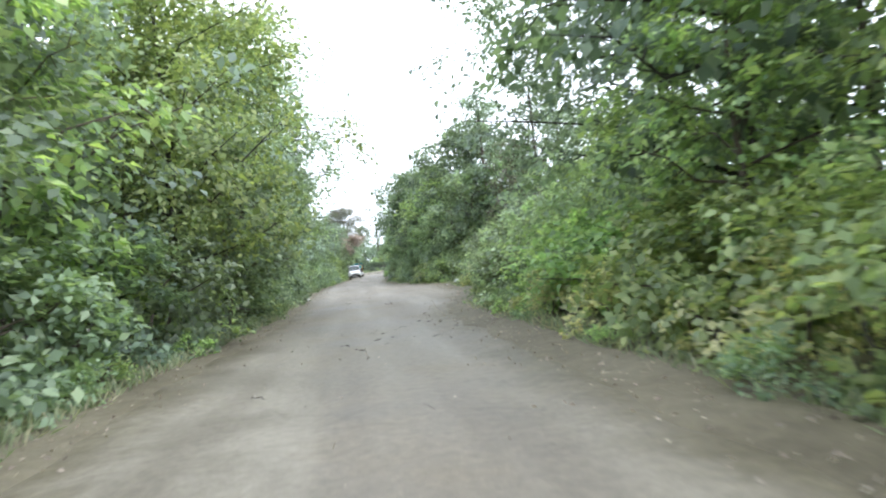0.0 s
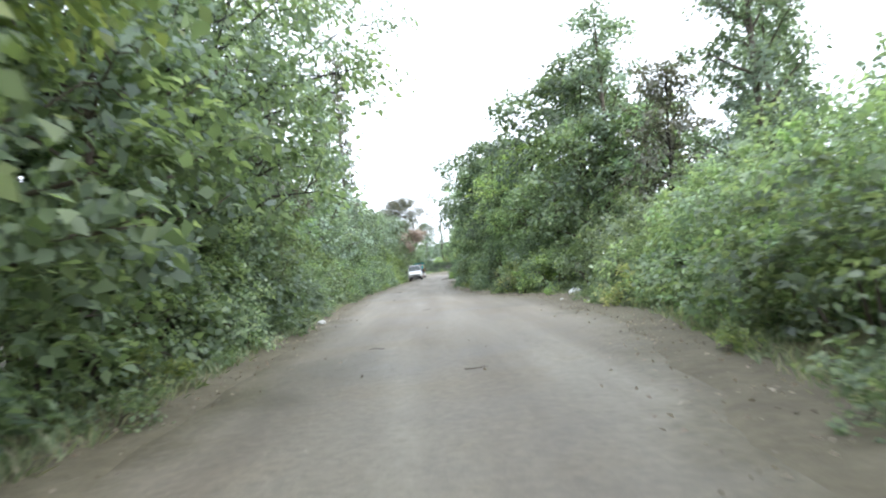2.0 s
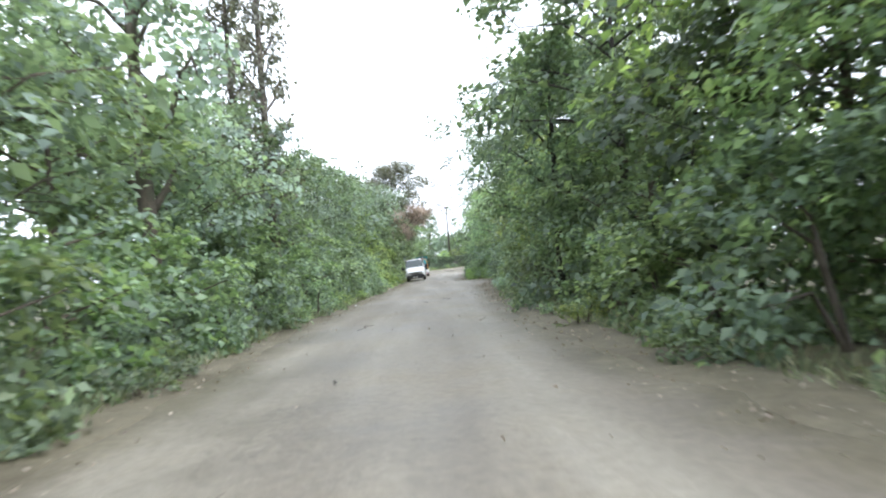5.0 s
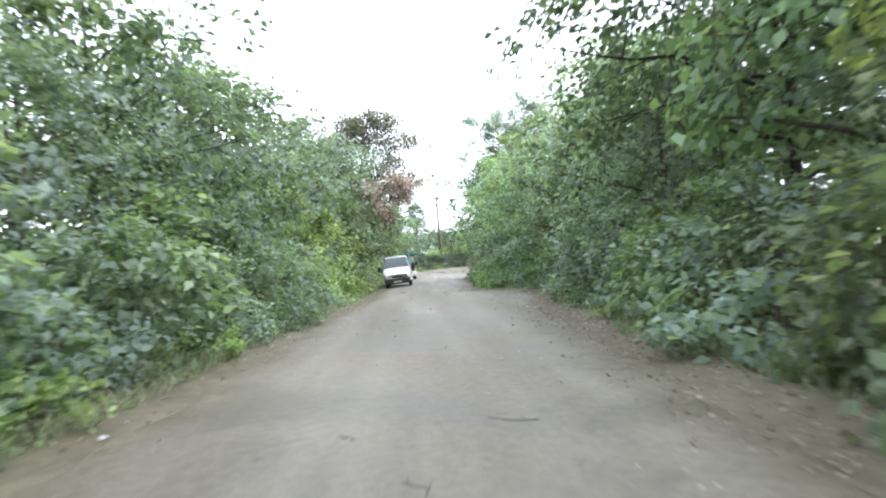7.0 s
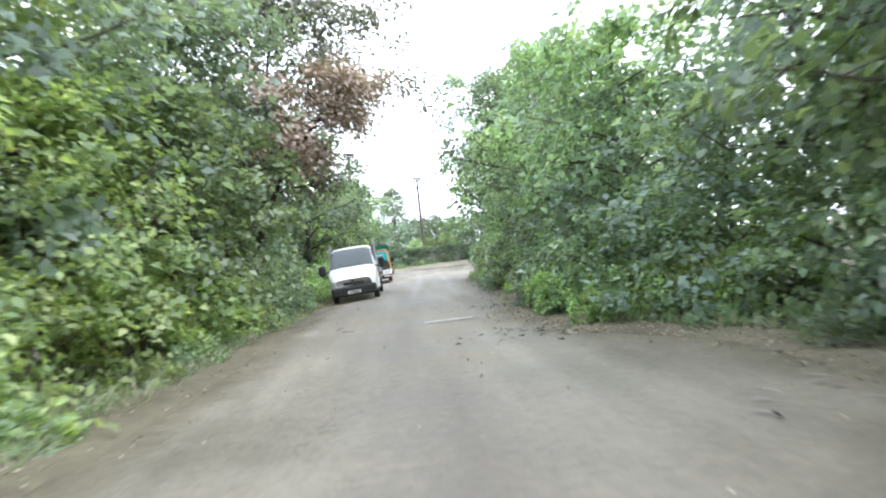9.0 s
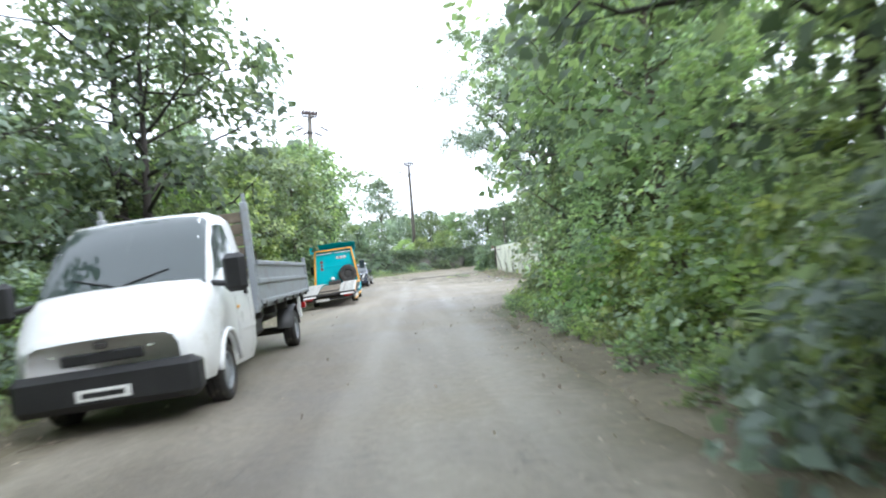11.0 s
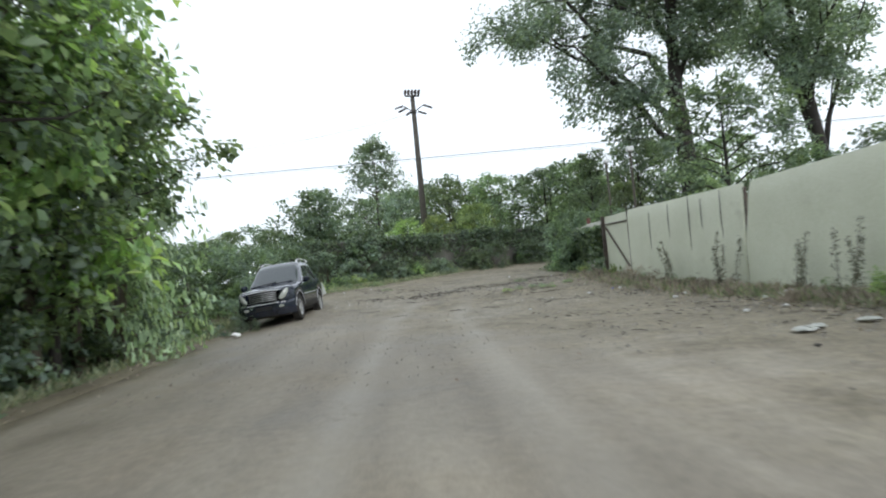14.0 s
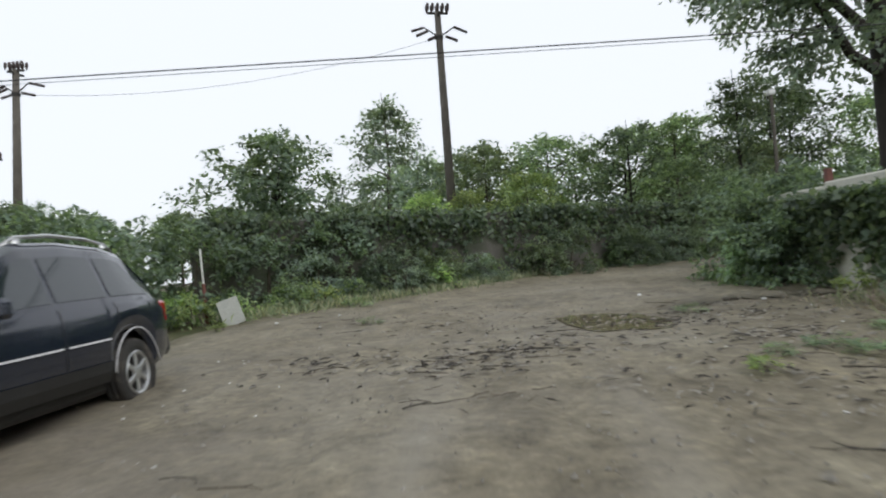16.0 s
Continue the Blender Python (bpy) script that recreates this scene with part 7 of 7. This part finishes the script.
pud = Geo()
ring = [(7.9 + (0.85 + 0.4 * noise.noise((math.cos(a) * 1.5, math.sin(a) * 1.5, 8))) * math.cos(a), 155.6 + (1.35 + 0.7 * noise.noise((math.cos(a) * 2, math.sin(a) * 2, 3))) * math.sin(a)) for a in [2 * math.pi * k / 36 for k in range(36)]]
pz = ground_z(7.9, 155.6) + 0.026
pud.add([(x, y, pz) for x, y in ring], [tuple(range(36))])
solid("puddle", pud, PUDDLE, "shallow muddy brown puddle", "puddle", kind="structure")
mark = Geo()
mark.grid([[(1.95 + 1.05 * u, 94.5 + 0.1 * u + v * (0.06 + 0.05 * u) + 0.04 * noise.noise((u * 5, v, 1)), 0.05) for u in [k / 12 for k in range(13)]] for v in (0, 0.5, 1.0, 1.5)])
solid("road_mark", mark, PAINT_LINE, "worn white paint streak across the asphalt", "road marking", kind="structure")


def ground_leaves():
    rng = np.random.default_rng(71)
    pos, out = [], []
    for i in range(15000):
        t = rng.uniform()
        if t < 0.5:
            y = rng.uniform(-5, 120)
            if t < 0.22:
                y = rng.uniform(62, 98)
            x = edge_r(y) + rng.normal() * 0.45 + 0.1
        elif t < 0.75:
            y = rng.uniform(-5, 150)
            x = edge_l(y) + rng.normal() * 0.45 - 0.2
        elif t < 0.97:
            y, x = rng.uniform(137, 156), 11.6 + rng.normal() * 0.6
        else:
            y = rng.uniform(0, 158)
            x = rng.uniform(edge_l(y), edge_r(y))
        pos.append((x, y, ground_z(x, y) + 0.045 + 0.05 * min(1, max(0, edge_l(y) - x, x - edge_r(y) if y < 120 else 0))))
        out.append((rng.normal(), rng.normal(), 0))
    me = leaves_mesh("fallen_leaves", np.array(pos), np.array(out), 0.055, LEAF_DRY, rng, 0.7, 0.0)
    tagged(new("fallen_leaves", me), "scattered dry brown leaves along the verges", "leaves", kind="stuff")


def grass():
    rng = np.random.default_rng(72)
    n = 60000
    pos = np.empty((n, 3))
    for i in range(n):
        t = rng.uniform()
        if t < 0.5:
            y = rng.uniform(-5, 156)
            x = edge_l(y) - 0.25 - abs(rng.normal()) * 0.7
        elif t < 0.7:
            y = rng.uniform(-5, 121)
            x = edge_r(y) + 0.55 + abs(rng.normal()) * 0.6
        elif t < 0.82:
            f = rng.uniform()
            k = min(10, int(f * 11))
            (xa, ya), (xb, yb), u = hedge[k], hedge[k + 1], f * 11 - k
            x, y = xa + (xb - xa) * u + 1.2 + rng.normal() * 0.5, ya + (yb - ya) * u - 1.1 + rng.normal() * 0.35
        elif t < 0.9:
            y, x = rng.uniform(137.4, 155.5), 12.25 - abs(rng.normal()) * 0.45
        else:
            y = rng.uniform(119, 131.5)
            x = min(12.4, edge_r(y) + 0.3 + abs(rng.normal()) * 1.5)
        pos[i] = (x, y, ground_z(x, y) + 0.0)
    out = np.zeros((n, 3))
    out[:, 2] = 3.0
    out[:, :2] = rng.normal(size=(n, 2)) * 0.5
    me = leaves_mesh("grass", pos, out, 0.23, GRASS, rng, 0.09, 0.0)
    tagged(new("grass", me), "rough grass and dry stalks along the verges", "grass", kind="stuff")


def wall_ivy():
    """Ivy leaves over the old wall behind the bend."""
    rng = np.random.default_rng(73)
    n = 11500
    m = pose(1.2, 162.8, 0.2, 0, 0, 24)
    along = rng.uniform(-2, 30, n)
    curtain = np.clip(np.sin(along * 1.1 + 0.6) + 0.7 * np.sin(along * 2.9) - 0.1, 0, 1.4)
    loc = np.stack([along, -0.16 - np.abs(rng.normal(size=n)) * 0.14, 2.75 - np.abs(rng.normal(size=n)) * (0.5 + 0.8 * curtain)], 1)
    loc = loc[(loc[:, 2] > 0) & (np.sin(loc[:, 0] * 1.7) + np.sin(loc[:, 0] * 0.6 + 1) + loc[:, 2] > -0.1)]
    pos = np.array([tuple(m @ Vector(p)) for p in loc])
    side = np.stack([12.48 + rng.uniform(0, 1, 4500) ** 2 * -0.3, rng.uniform(155.1, 160, 4500), 2.1 - np.abs(rng.normal(size=4500)) * 0.75], 1)
    side = side[(side[:, 2] > 0.2) & (np.sin(side[:, 1] * 2.6) + side[:, 2] > 0.3)]
    pos = np.concatenate([pos, side])
    out = np.tile(np.array([0.1, -0.95, 0.0]), (len(pos), 1))
    me = leaves_mesh("ivy", pos, out, 0.15, LEAF_DARK, rng, 0.8, 0.4, corners=4)
    tagged(new("ivy", me), "dark ivy hanging over the old walls", "ivy", kind="stuff")


def dry_grass():
    """Withered tufts along the foot of the fence."""
    rng = np.random.default_rng(76)
    tufts = np.stack([12.2 - np.abs(rng.normal(size=260)) * 0.42, rng.uniform(137.6, 155.5, 260)], 1)
    pos = np.repeat(tufts, 22, 0) + rng.normal(size=(260 * 22, 2)) * 0.06
    pos = np.array([(min(x, 12.36), y, ground_z(x, y) + 0.02) for x, y in pos])
    out = rng.normal(size=(len(pos), 3)) * 0.6
    out[:, 2] = 2.2
    me = leaves_mesh("dry_grass", pos, out, 0.26, LEAF_DRY, rng, 0.07, 0.0)
    tagged(new("dry_grass", me), "withered brown grass along the foot of the white fence", "grass", kind="stuff")


ground_leaves()
grass()
dry_grass()
wall_ivy()


def rubble():
    """Small stones and clods on the dirt."""
    rng = np.random.default_rng(74)
    geo = Geo()
    for i in range(4200):
        if i % 3:
            y = rng.uniform(138, 160)
            x = rng.uniform(edge_l(min(y, 156)) + 1.5, 12.0)
        else:
            y = rng.uniform(122, 150)
            x = min(12.2, edge_r(y) - abs(rng.normal()) * 1.6)
        if y > 150 and x < 2.5:
            x += 3
        s = rng.uniform(0.006, 0.022) * (1.6 if rng.uniform() < 0.06 else 1)
        z = ground_z(x, y) + 0.03
        a = rng.uniform(0, 6.3)
        ring = [(x + s * math.cos(a + k * 1.257) * rng.uniform(0.7, 1.3), y + s * math.sin(a + k * 1.257) * rng.uniform(0.7, 1.3), z - 0.01) for k in range(5)]
        geo.add(ring + [(x + s * 0.2, y, z + s * rng.uniform(0.5, 1.0))], [(0, 1, 5), (1, 2, 5), (2, 3, 5), (3, 4, 5), (4, 0, 5)])
    solid("rubble", geo, STONE, "scattered pale stones and clods on the dirt", "stones", kind="stuff")


rubble()


def wood_chips():
    """Bits of bark, rotten wood and pale chips washed into heaps on the dirt and along the road."""
    rng = np.random.default_rng(75)
    heaps = [(3.95, 153.4, 0.5, 60), (5.35, 152.8, 0.5, 90), (6.3, 153.5, 0.5, 60), (7.9, 151.1, 0.7, 60), (9.2, 152.8, 0.5, 60), (8.2, 141.0, 0.9, 22), (8.2, 143.2, 0.9, 26), (8.0, 154.0, 1.6, 140), (9.3, 155.0, 0.9, 110), (6.0, 156.5, 1.6, 90), (10.3, 148.0, 1.2, 120), (10.6, 142.5, 1.0, 110), (11.3, 139.5, 0.8, 90),
             (0.3, 11.5, 0.5, 5), (1.6, 12.0, 0.6, 5), (0.4, 13.2, 0.4, 4), (1.3, 14.4, 0.5, 4), (3.7, 91.3, 0.6, 50), (4.4, 97.0, 0.7, 40), (5.2, 86.0, 0.9, 24)]
    for material, label, share in ((DARK_BARK, "dark bits of bark and rotten twigs strewn on the ground", 1.0), (STONE, "pale chips and crumbs strewn on the ground", 0.8)):
        geo = Geo()
        for hx, hy, r, count in heaps:
            for i in range(int(count * share)):
                x, y = hx + rng.normal() * r, hy + rng.normal() * r * 0.8
                if x > 12.2:
                    continue
                length, w = rng.uniform(0.02, 0.09) * (1.6 if rng.uniform() < 0.1 else 1.0), rng.uniform(0.006, 0.017)
                m = pose(x, y, ground_z(x, y) + 0.035, rng.uniform(-8, 8), rng.uniform(-8, 8), rng.normal() * 50)
                q = [m @ Vector(p) for p in ((-length, -w, 0), (length, -w * 0.5, 0), (length * 0.9, w, 0), (-length * 0.8, w, 0), (0, 0, w * 1.2))]
                geo.add(q, [(0, 1, 4), (1, 2, 4), (2, 3, 4), (3, 0, 4)])
        solid("debris", geo, material, label, "debris", kind="stuff")


wood_chips()
